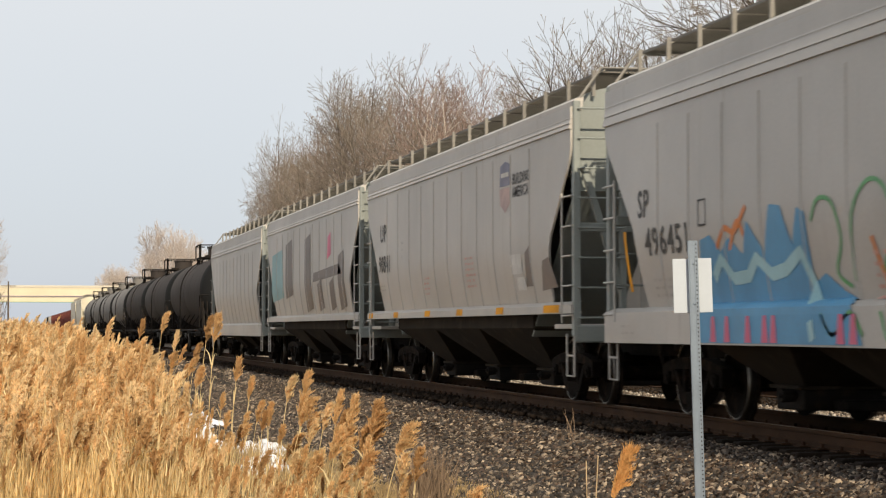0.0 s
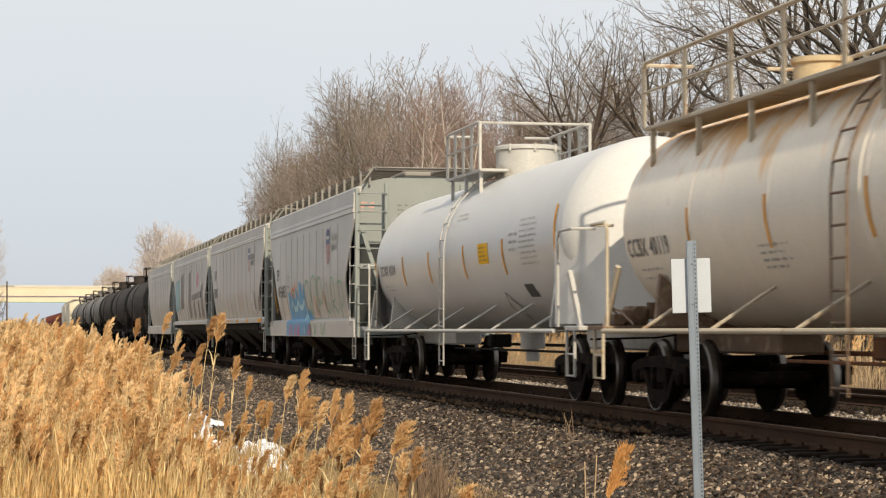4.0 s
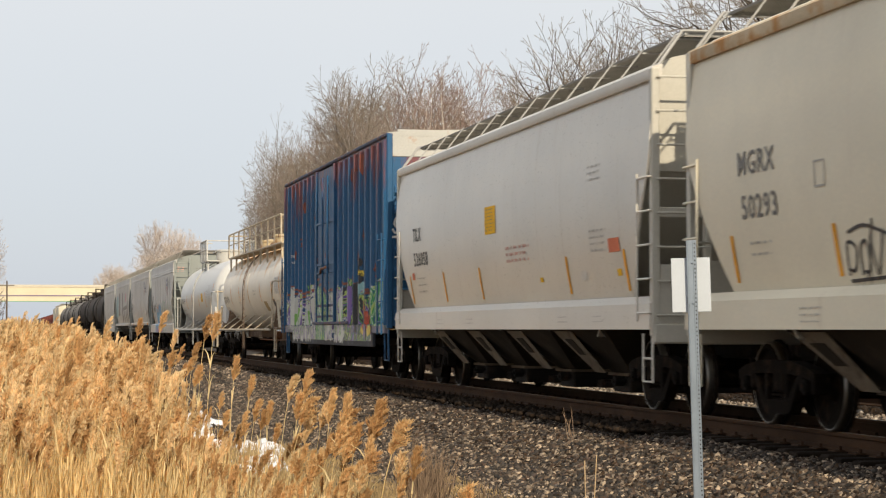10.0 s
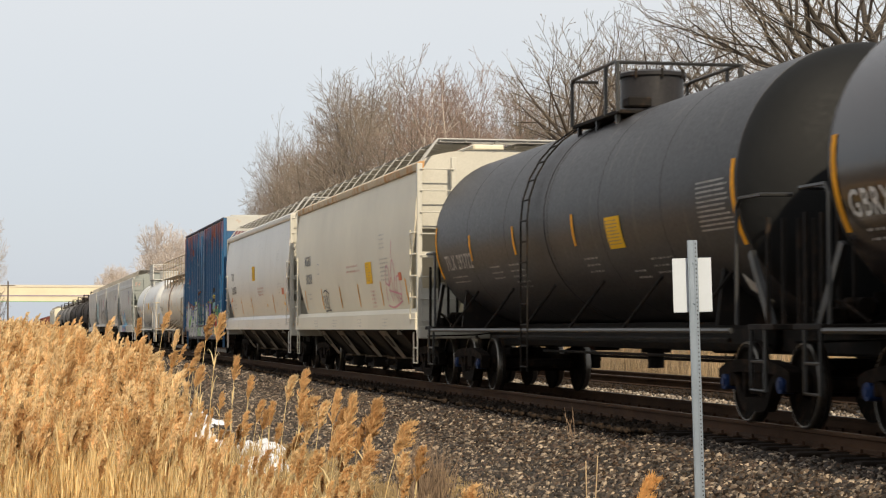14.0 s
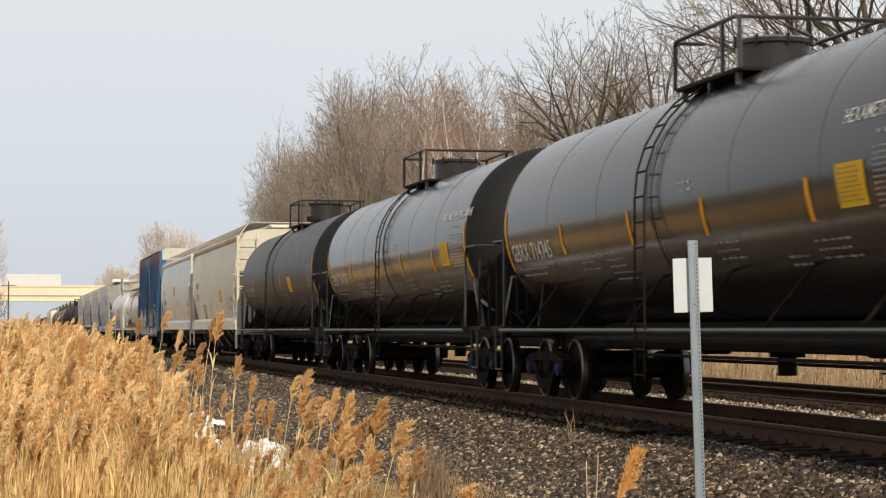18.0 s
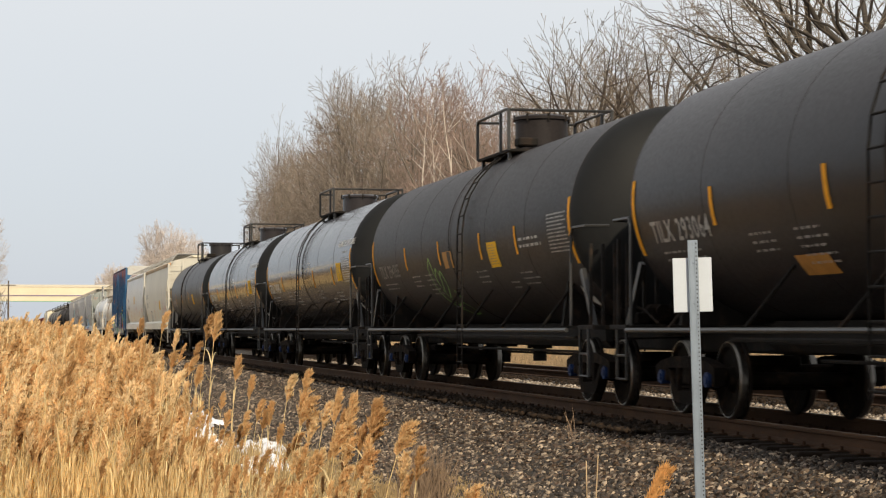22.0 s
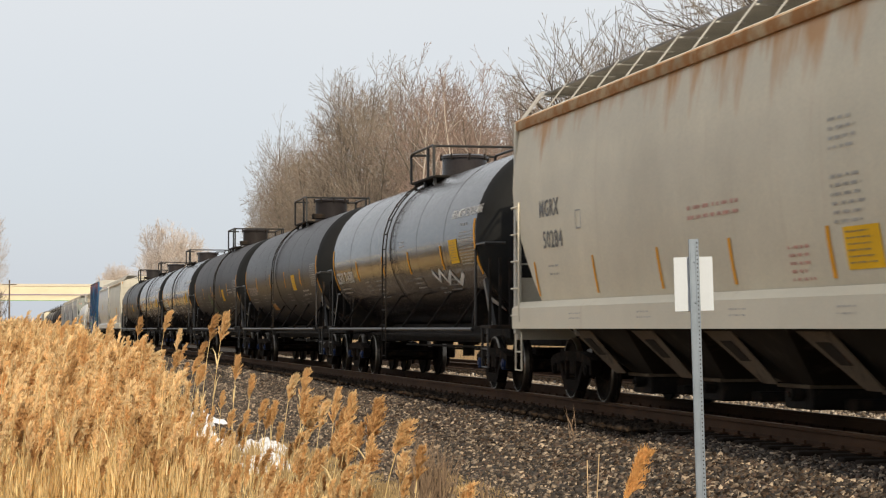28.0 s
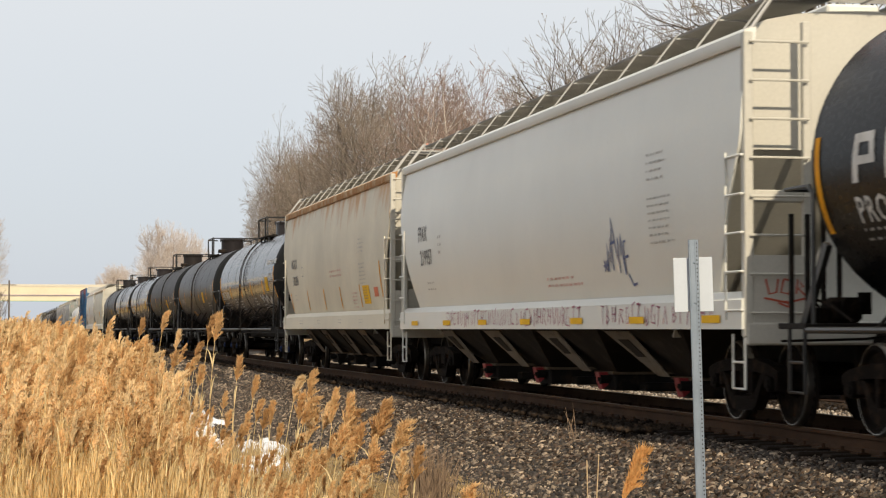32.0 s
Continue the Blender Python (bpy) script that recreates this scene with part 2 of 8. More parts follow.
M_RUSTSTONE = mat("rust-stained crushed stone", (0.046, 0.031, 0.0205), 0.85, spec=0.2, vary=0.35, scale=10, fine=80, bump=0.3, tints=[(0.3, 0.28, 0.26), (1.0, 0.95, 0.9), (0.6, 0.55, 0.5), (2.6, 2.8, 3.0), (0.4, 0.38, 0.36), (1.5, 1.4, 1.3)])
# Paler copy of the crushed stone; sunlight is put into its colour.
M_SUNSTONE = mat("sunlit-toned crushed stone", (0.30, 0.262, 0.22), 0.8, vary=0.3, scale=10, fine=60, bump=0.3, tints=[(1.0, 0.97, 0.92), (0.35, 0.3, 0.25), (1.5, 1.48, 1.45), (0.75, 0.66, 0.58), (0.95, 0.85, 0.77), (0.5, 0.44, 0.38)])
M_SOIL = mat("dry grass and soil", (0.135, 0.10, 0.06), 0.95, vary=0.45, scale=2, second=(0.08, 0.057, 0.034), amount=0.5, fine=30, bump=1.0)
M_SNOW = mat("old snow", (0.80, 0.82, 0.86), 0.6, vary=0.1, scale=6, fine=30, bump=0.4)
M_STEM = mat("dry reed stem", (0.94, 0.76, 0.43), 0.7, vary=0.15, scale=6, fine=40, bump=0, island=0.22, thin=0.5, spec=0.2)
# Duller copy of the reed stem, with the far reeds' shade in its colour.
M_STEMDULL = mat("dull reed stem", (0.60, 0.45, 0.28), 0.8, vary=0.2, scale=6, fine=40, bump=0, island=0.3, thin=0.4, spec=0.1)
M_PLUME4 = mat("orange brown reed plume", (0.66, 0.37, 0.14), 0.9, vary=0.3, scale=10, fine=50, bump=0, island=0.15, thin=0.45, spec=0.1)
M_PLUME = mat("reed plume", (0.74, 0.50, 0.25), 0.9, vary=0.3, scale=10, fine=50, bump=0, island=0.15, thin=0.45, spec=0.1)
M_PLUME2 = mat("pale reed plume", (0.85, 0.65, 0.38), 0.9, vary=0.3, scale=10, fine=50, bump=0, island=0.15, thin=0.45, spec=0.1)
M_PLUME3 = mat("brown reed plume", (0.60, 0.37, 0.17), 0.9, vary=0.3, scale=10, fine=50, bump=0, island=0.15, thin=0.45, spec=0.1)
M_WEED = mat("brown dry weed", (0.19, 0.13, 0.085), 0.9, vary=0.3, scale=10, fine=50, bump=0, island=0.3)
M_WEEDP = mat("pale dry grass", (0.36, 0.26, 0.13), 0.9, vary=0.3, scale=10, fine=50, bump=0, island=0.35, thin=0.3)
M_BARK = mat("grey brown bark", (0.075, 0.056, 0.042), 0.9, vary=0.3, scale=6, fine=30, bump=0.3)
M_TWIG = mat("brown twigs", (0.25, 0.205, 0.163), 0.9, vary=0.3, scale=1.5, fine=30, bump=0, island=0.3)
M_TWIGR = mat("reddish twigs", (0.275, 0.195, 0.158), 0.9, vary=0.3, scale=1.5, fine=30, bump=0, island=0.3)
# Distance haze is put into this colour, much paler than the nearer twigs.
M_TWIGF = mat("haze-paled far twigs", (0.54, 0.46, 0.40), 0.9, vary=0.2, scale=1.5, fine=30, bump=0, island=0.2)
M_BARK2 = mat("dark oak bark", (0.05, 0.040, 0.031), 0.9, vary=0.3, scale=3, fine=30, bump=0.1)
M_BARKL = mat("grey brown limb bark", (0.14, 0.115, 0.092), 0.9, vary=0.35, scale=3, fine=30, bump=0.2)
M_TWIGY = mat("yellowish brown twigs", (0.20, 0.16, 0.115), 0.9, vary=0.3, scale=1.5, fine=30, bump=0, island=0.3)
M_BIRCH = mat("pale birch bark", (0.55, 0.48, 0.41), 0.8, vary=0.3, scale=6, second=(0.2, 0.15, 0.12), amount=0.3, fine=30)
M_BRIDGE = mat("cream painted girder", (0.64, 0.56, 0.40), 0.7, vary=0.12, scale=0.8, fine=4, bump=0)
M_CONC = mat("pale concrete", (0.55, 0.50, 0.40), 0.85, vary=0.15, scale=0.8, fine=4, bump=0.1)
M_SIGN = mat("unpainted sign plate", (0.47, 0.51, 0.56), 0.45, 0.0, vary=0.06, scale=5, fine=80, bump=0.02)
M_GALV = mat("galvanised steel post", (0.21, 0.25, 0.30), 0.5, 0.5, vary=0.18, scale=10, fine=90, bump=0.05)
M_HOLE = mat("dark recess", (0.015, 0.015, 0.016), 0.9, vary=0.2)
M_POLE = mat("weathered pole timber", (0.10, 0.075, 0.055), 0.9, vary=0.3, fine=30)
M_GLASS = mat("dark vehicle glass", (0.02, 0.025, 0.03), 0.1, vary=0.1, bump=0)
M_TYRE = mat("tyre rubber", (0.02, 0.02, 0.02), 0.85, vary=0.2)
M_VWHITE = mat("white vehicle paint", (0.50, 0.51, 0.52), 0.35, vary=0.06, bump=0, coat=0.3)
M_VBLUE = mat("blue vehicle paint", (0.012, 0.045, 0.13), 0.3, vary=0.06, bump=0, coat=0.3)
M_VRED = mat("red vehicle paint", (0.45, 0.03, 0.03), 0.3, vary=0.06, bump=0, coat=0.3)
M_VDARK = mat("dark vehicle paint", (0.03, 0.03, 0.035), 0.3, vary=0.06, bump=0, coat=0.3)
GRAF = {k: mat("spray paint " + k, c, 0.5, vary=0.22, scale=3, fine=40, bump=0.02) for k, c in {
    "sky blue": (0.08, 0.30, 0.52), "pale blue": (0.34, 0.58, 0.64), "pale lime": (0.42, 0.46, 0.29), "pink": (0.62, 0.12, 0.22), "green": (0.10, 0.34, 0.13), "orange": (0.66, 0.20, 0.04),
    "white": (0.55, 0.56, 0.52), "lime": (0.20, 0.42, 0.09), "purple": (0.20, 0.13, 0.36), "black": (0.02, 0.02, 0.025), "umber": (0.15, 0.12, 0.105), "teal": (0.22, 0.40, 0.42),
    "navy": (0.06, 0.09, 0.22), "wine": (0.36, 0.09, 0.15), "yellow": (0.66, 0.50, 0.06), "red": (0.42, 0.07, 0.035)}.items()}


# ---- mesh tools ----
class Shape:
    """Collects corners and faces of one mesh."""

    def __init__(self):
        self.v, self.f = [], []

    def add(self, vs, fs):
        k = len(self.v)
        self.v += [tuple(p) for p in vs]
        self.f += [tuple(i + k for i in f) for f in fs]
        return self

    def box(self, c, s, bev=0.0, turn=None):
        hx, hy, hz = s[0] / 2, s[1] / 2, s[2] / 2
        if bev:
            b = min(bev, hx * 0.9, hy * 0.9, hz * 0.9)
            vs, key = [], {}
            for sx in (-1, 1):
                for sy in (-1, 1):
                    for sz in (-1, 1):
                        for a in range(3):
                            key[sx, sy, sz, a] = len(vs)
                            p = [sx * hx, sy * hy, sz * hz]
                            for o in range(3):
                                if o != a:
                                    p[o] -= (sx, sy, sz)[o] * b
                            vs.append(p)
            fs = []
            for sx in (-1, 1):
                fs.append([key[sx, -1, -1, 0], key[sx, 1, -1, 0], key[sx, 1, 1, 0], key[sx, -1, 1, 0]])
                fs.append([key[-1, sx, -1, 1], key[1, sx, -1, 1], key[1, sx, 1, 1], key[-1, sx, 1, 1]])
                fs.append([key[-1, -1, sx, 2], key[1, -1, sx, 2], key[1, 1, sx, 2], key[-1, 1, sx, 2]])
                for sy in (-1, 1):
                    fs.append([key[sx, sy, -1, 0], key[sx, sy, 1, 0], key[sx, sy, 1, 1], key[sx, sy, -1, 1]])
                    fs.append([key[sx, -1, sy, 0], key[sx, 1, sy, 0], key[sx, 1, sy, 2], key[sx, -1, sy, 2]])
                    fs.append([key[-1, sx, sy, 1], key[1, sx, sy, 1], key[1, sx, sy, 2], key[-1, sx, sy, 2]])
                    for sz in (-1, 1):
                        fs.append([key[sx, sy, sz, 0], key[sx, sy, sz, 1], key[sx, sy, sz, 2]])
        else:
            vs = [(sx * hx, sy * hy, sz * hz) for sx in (-1, 1) for sy in (-1, 1) for sz in (-1, 1)]
            fs = [(0, 1, 3, 2), (4, 6, 7, 5), (0, 4, 5, 1), (2, 3, 7, 6), (0, 2, 6, 4), (1, 5, 7, 3)]
        c = Vector(c)
        if turn is not None:
            vs = [turn @ Vector(p) for p in vs]
        return self.add([Vector(p) + c for p in vs], fs)

    def tube(self, p, q, r, n=8, r2=None):
        p, q = Vector(p), Vector(q)
        r2 = r if r2 is None else r2
        d = (q - p).normalized()
        a = d.orthogonal().normalized()
        b = d.cross(a)
        vs = []
        for e, rr in ((p, r), (q, r2)):
            vs += [e + (a * math.cos(i * math.tau / n) + b * math.sin(i * math.tau / n)) * rr for i in range(n)]
        fs = [(i, (i + 1) % n, n + (i + 1) % n, n + i) for i in range(n)]
        return self.add(vs, fs + [tuple(range(n - 1, -1, -1)), tuple(range(n, 2 * n))])

    def pipe(self, pts, r, n=6):
        """A bent round bar: one skin with mitred corners."""
        p = [Vector(q) for q in pts]
        legs = [(b - a).normalized() for a, b in zip(p, p[1:])]
        side, vs, m = legs[0].orthogonal().normalized(), [], len(p)
        for k in range(m):
            t = (legs[max(0, k - 1)] + legs[min(m - 2, k)])
            t = t.normalized() if t.length > 1e-6 else legs[max(0, k - 1)]
            side = (side - t * side.dot(t)).normalized()
            up = t.cross(side)
            vs += [p[k] + (side * math.cos(i * math.tau / n) + up * math.sin(i * math.tau / n)) * r for i in range(n)]
        fs = [(k * n + i, k * n + (i + 1) % n, (k + 1) * n + (i + 1) % n, (k + 1) * n + i) for k in range(m - 1) for i in range(n)]
        return self.add(vs, fs + [tuple(range(n - 1, -1, -1)), tuple(range((m - 1) * n, m * n))])

    def prism(self, poly, axis, a, b):
        """A polygon in the plane across an axis, drawn out from a to b along it."""
        def place(u, v, w):
            return ((w, u, v), (u, w, v), (u, v, w))[axis]
        n = len(poly)
        vs = [place(u, v, w) for w in (a, b) for u, v in poly]
        fs = [(i, (i + 1) % n, n + (i + 1) % n, n + i) for i in range(n)]
        return self.add(vs, fs + [tuple(range(n - 1, -1, -1)), tuple(range(n, 2 * n))])

    def lathe(self, profile, axis, c, n=24, caps=True):
        """A profile of (radius, way along the axis) turned about an axis through c."""
        vs, fs = [], []
        for r, h in profile:
            for i in range(n):
                u, v = r * math.cos(i * math.tau / n), r * math.sin(i * math.tau / n)
                p = ((h, u, v), (u, h, v), (u, v, h))[axis]
                vs.append((p[0] + c[0], p[1] + c[1], p[2] + c[2]))
        for j in range(len(profile) - 1):
            fs += [(j * n + i, j * n + (i + 1) % n, (j + 1) * n + (i + 1) % n, (j + 1) * n + i) for i in range(n)]
        if caps:
            fs += [tuple(range(n)), tuple(range((len(profile) - 1) * n, len(profile) * n))]
        return self.add(vs, fs)

    def sheet(self, rows, thick):
        """A curved plate: rows of points, with a second layer set off by the vector thick."""
        m, n = len(rows), len(rows[0])
        flat = [Vector(p) for r in rows for p in r]
        t = Vector(thick)
        k = m * n
        fs = []
        for i in range(m - 1):
            for j in range(n - 1):
                a, b, c, d = i * n + j, i * n + j + 1, (i + 1) * n + j + 1, (i + 1) * n + j
                fs += [(a, b, c, d), (k + d, k + c, k + b, k + a)]
        rim = [i * n for i in range(m)] + [(m - 1) * n + j for j in range(1, n)] + [i * n + n - 1 for i in range(m - 2, -1, -1)] + list(range(n - 2, 0, -1))
        fs += [(rim[i], rim[(i + 1) % len(rim)], k + rim[(i + 1) % len(rim)], k + rim[i]) for i in range(len(rim))]
        return self.add(flat + [p + t for p in flat], fs)

    def mesh(self, name, material):
        me = bpy.data.meshes.new(name)
        me.from_pydata(self.v, [], self.f)
        bm = bmesh.new()
        bm.from_mesh(me)
        bmesh.ops.recalc_face_normals(bm, faces=bm.faces)
        bm.to_mesh(me)
        bm.free()
        me.shade_smooth()
        me.set_sharp_from_angle(angle=radians(32))
        me.materials.append(material)
        return me


def part(name, shape, material, parent, label=""):
    ob = new(name, shape if isinstance(shape, bpy.types.Mesh) else shape.mesh(name, material))
    ob.parent = parent
    if label:
        ob["label"] = label
    return ob


def thing(name, shape, material, label, category, group="", kind="", at=None):
    ob = new(name, shape.mesh(name, material) if shape else None)
    if at:
        ob.location = at
    return tagged(ob, label, category, group, kind)


def raw_mesh(name, verts, tris, material, smooth=False):
    """A large mesh from arrays of corners and triangles."""
    me = bpy.data.meshes.new(name)
    me.vertices.add(len(verts))
    me.vertices.foreach_set("co", np.asarray(verts, dtype=np.float32).ravel())
    me.loops.add(len(tris) * 3)
    me.loops.foreach_set("vertex_index", np.asarray(tris, dtype=np.int32).ravel())
    me.polygons.add(len(tris))
    me.polygons.foreach_set("loop_start", np.arange(0, len(tris) * 3, 3, dtype=np.int32))
    me.update(calc_edges=True)
    if smooth:
        me.shade_smooth()
    me.materials.append(material)
    return me


# ---- the plan, in metres: the near track's middle, its second track, levels from the rail top ----
TRACK, TRACK2, GROUND = 9.17, 14.5, -0.95
FAR = 2600.0

# ground: one sheet to the horizon, lower on the camera's side
def ground_level(x, y):
    bumps = 0.05 * noise.noise(Vector((x * 0.5, y * 0.25, 0))) + 0.03 * noise.noise(Vector((x * 1.7, y * 0.9, 4)))
    ditch = -0.35 * max(0.0, 1 - abs(x - 1.0) / 3.4) * max(0.0, min(1, (34 - y) / 14))
    return GROUND + (bumps + ditch if abs(x) < 40 and -30 < y < 260 else 0)


g = Shape()
gx = [-1500, -300, -60, -20, -8] + [-6 + 0.6 * i for i in range(30)] + [14, 18, 24, 36, 60, 300, 1500]
gy = [-300, -60, -20, 0] + [4 + 1.0 * i for i in range(60)] + [66 + 5 * i for i in range(30)] + [240, 320, 450, 700, 1200, FAR]
g.add([(x, y, ground_level(x, y)) for y in gy for x in gx],
      [(j * len(gx) + i, j * len(gx) + i + 1, (j + 1) * len(gx) + i + 1, (j + 1) * len(gx) + i) for j in range(len(gy) - 1) for i in range(len(gx) - 1)])
ground = thing("ground", g, M_SOIL, "dry winter grass and bare soil beside the railway", "ground", kind="structure")

# ballast: one raised bed under both tracks, its shoulder sloping to the ground
BED = [(4.3, -1.1), (5.6, -0.80), (7.2, -0.37), (7.8, -0.255), (10.6, -0.255), (11.3, -0.36), (12.3, -0.36), (13.0, -0.20), (15.9, -0.20), (16.5, -0.36), (18.6, -1.1)]
s = Shape()
s.prism(BED, 1, -60, FAR)
ballast = thing("ballast_bed", s, M_BED, "grey crushed stone ballast bed under two tracks", "ballast", kind="structure")


def bed_level(x):
    for (x0, z0), (x1, z1) in zip(BED, BED[1:]):
        if x0 <= x <= x1:
            return z0 + (z1 - z0) * (x - x0) / (x1 - x0)
    return GROUND


# rails: foot, web and head, with a worn running surface
RAIL = [(-0.075, -0.18), (0.075, -0.18), (0.075, -0.165), (0.012, -0.14), (0.010, -0.05), (0.036, -0.042), (0.037, -0.012), (0.030, -0.004), (-0.030, -0.004), (-0.037, -0.012), (-0.036, -0.042), (-0.010, -0.05), (-0.012, -0.14), (-0.075, -0.165)]
for mid in (TRACK, TRACK2):
    for side in (-0.755, 0.755):
        s = Shape()
        s.prism([(mid + side + u, v) for u, v in RAIL], 1, -60, FAR)
        rail = thing("rail", s, M_RAIL, "rusty steel rail spiked to dark timber ties", "rail", group="rails of two tracks", kind="structure")
        s = Shape().box((mid + side, 1270, -0.002), (0.052, 2660, 0.006))
        part("running_surface", s, M_RAILTOP, rail, "worn rail head")

# loose stone on the shoulder, each with its own facets
rng = np.random.default_rng(7)


def stones(name, count, x0, x1, y0, y1, lo, hi, label, material=M_STONE, level=None, power=1.35):
    """Broken stones: lumps with six uneven faces, lying flat, tumbled at random."""
    cube_v = np.array([(a, b, c) for a in (-1, 1) for b in (-1, 1) for c in (-1, 1)], float)
    cube_f = np.array([(0, 1, 3), (0, 3, 2), (4, 6, 7), (4, 7, 5), (0, 4, 5), (0, 5, 1), (2, 3, 7), (2, 7, 6), (0, 2, 6), (0, 6, 4), (1, 5, 7), (1, 7, 3)])
    x, y = rng.uniform(x0, x1, count), y0 + (y1 - y0) * rng.uniform(0, 1, count) ** power
    z = np.interp(x, [b[0] for b in BED], [b[1] for b in BED]) if level is None else np.full(count, level)
    size = lo + (hi - lo) * rng.uniform(0, 1, (count, 1, 1)) ** 1.6
    p = cube_v[None] * rng.uniform(0.35, 0.95, (count, 8, 3)) * size * rng.uniform(0.65, 1.25, (count, 1, 3)) * np.array([1.0, 1.0, 0.75])
    for i, j, spread in ((1, 2, 0.7), (0, 2, 0.7), (0, 1, 3.14)):
        a = rng.uniform(-spread, spread, (count, 1))
        u, v = p[..., i].copy(), p[..., j].copy()
        p[..., i], p[..., j] = u * np.cos(a) - v * np.sin(a), u * np.sin(a) + v * np.cos(a)
    p += np.stack([x, y, z + lo * 0.4], -1)[:, None]
    tris = (cube_f[None] + (np.arange(count) * 8)[:, None, None]).reshape(-1, 3)
    return tagged(new(name, raw_mesh(name, p.reshape(-1, 3), tris, material)), label, "gravel", kind="stuff")


stones("loose_ballast", 16000, 4.5, 8.2, 62, 165, 0.03, 0.08, "loose grey crushed stone further down the line")
# Dark strip that paints the train's shade onto the bed.
part("oiled_strip", Shape().box((TRACK, 1200, -0.25), (2.3, 2500, 0.012)), M_SHADEBED, ballast, "strip of painted shade between the rails")
stones("loose_ballast", 78000, 4.4, 8.2, 14, 66, 0.018, 0.044, "loose grey crushed stone on the ballast shoulder")
stones("loose_ballast", 15000, 3.7, 5.2, 15, 66, 0.016, 0.040, "scattered crushed stone at the foot of the bank", M_STONE, -0.95)
stones("loose_ballast", 17000, 6.3, 8.2, 14, 60, 0.018, 0.044, "rust-stained crushed stone under the rail", M_RUSTSTONE)
# The train's shade along the tie ends is put into these stones' colour.
stones("loose_ballast", 5200, 7.45, 8.28, 25, 130, 0.022, 0.06, "grimy crushed stone heaped over the tie ends, shade in its colour", M_DARKSTONE, -0.20)
# Gravel and strip below carry the train's shadow in their colour.
stones("loose_ballast", 6500, 10.2, 12.0, 16, 70, 0.018, 0.05, "shade-dark gravel between the tracks", M_SHADEGRAVEL)
part("cinder_strip", Shape().box((11.2, 1200, -0.352), (1.7, 2500, 0.03)), M_SHADEGRAVEL, ballast, "painted shadow between the tracks")
# Bright strip beyond the cars: the sunlight on it is painted in.
stones("loose_ballast", 9000, 12.05, 12.8, 18, 110, 0.018, 0.05, "sunlit-toned crushed stone beside the second track", M_SUNSTONE)
stones("loose_ballast", 6000, 12.8, 13.4, 18, 110, 0.022, 0.06, "dark crushed stone beside the second track", M_DARKSTONE)
# The second track gets the same strip of painted shade.
part("oiled_strip", Shape().box((TRACK2, 1200, -0.198), (2.5, 2500, 0.012)), M_SHADEBED, ballast, "strip of painted shade between the rails")

# ---- road bridge far down the line ----
BRIDGE_Y = 455.0
deck = thing("road_bridge", None, None, "cream painted road overpass on concrete piers", "bridge", at=(0, BRIDGE_Y, 0))
part("girder", Shape().box((0, 0, 9.05), (1500, 1.0, 1.7), 0.03), M_BRIDGE, deck, "cream girder")
part("parapet", Shape().box((0, -0.42, 10.16), (1500, 0.34, 0.54), 0.03), M_CONC, deck)
part("deck_slab", Shape().box((0, 6.6, 9.5), (1500, 12.0, 0.5)), M_CONC, deck)
part("rear_girder", Shape().box((0, 12.9, 9.0), (1500, 0.6, 1.5), 0.05), M_BRIDGE, deck)
part("lower_flange", Shape().box((0, -0.1, 8.16), (1500, 1.1, 0.07)), GRAF["purple"], deck, "dull purple lower flange")
for px in [-24 + 50 * k for k in range(-14, 15)]:
    part("pier", Shape().box((px, 6, 3.6), (2.2, 11, 9.2), 0.15), M_CONC, deck)
back = thing("road_bridge", None, None, "second pale overpass behind the first", "bridge", at=(0, 640, 0))
part("girder", Shape().box((0, 0, 10.0), (1500, 1.0, 1.3), 0.05), M_BRIDGE, back)
part("lower_flange", Shape().box((0, -0.1, 9.28), (1500, 1.1, 0.12)), GRAF["green"], back, "greenish lower flange")
part("parapet", Shape().box((0, -0.42, 10.9), (1500, 0.34, 0.5), 0.03), M_CONC, back)
for px in [-30 + 60 * k for k in range(-12, 13)]:
    part("pier", Shape().box((px, 5, 3.9), (2.4, 10, 9.8), 0.15), M_CONC, back)

# ---- sign seen from behind: plate on a perforated channel post ----
SX, SY = 5.366, 16.0
sign = thing("line_sign", None, None, "blank back of a white sign on a galvanised post", "sign", at=(SX, SY, 0))
lean = Matrix.Rotation(radians(1.6), 3, "Y").inverted()
face = Matrix.Rotation(radians(-14), 3, "Z")


def sign_part(name, material, boxes, label=""):
    s = Shape()
    for c, d, bev in boxes:
        s.box(lean @ (face @ Vector(c)), d, bev, lean @ face)
    return part(name, s, material, sign, label)


ZT = 1.054 + (583 - 425) * 16.75 / 3750
sign_part("plate", M_SIGN, [((-0.008, 0.05, ZT - 0.355), (0.308, 0.006, 0.43), 0.004)], "white sign plate, seen from behind")
sign_part("post_web", M_GALV, [((-0.012, 0, ZT - 1.3), (0.040, 0.010, 2.6), 0.002)], "galvanised post")
sign_part("post_flange", M_GALV, [((0.022, 0.016, ZT - 1.3), (0.030, 0.042, 2.6), 0.003)])
sign_part("post_flange", M_GALV, [((-0.036, 0.016, ZT - 1.3), (0.012, 0.042, 2.6), 0.003)])
for k in range(64):
    sign_part("post_hole", M_HOLE, [((0.022, -0.0055, ZT - 0.03 - 0.0254 * 1.3 * k), (0.009, 0.004, 0.011), 0)])
for k in (0.18, 0.5):
    sign_part("bolt", M_GALV, [((0.0, -0.008, ZT - k), (0.016, 0.012, 0.016), 0.003)])


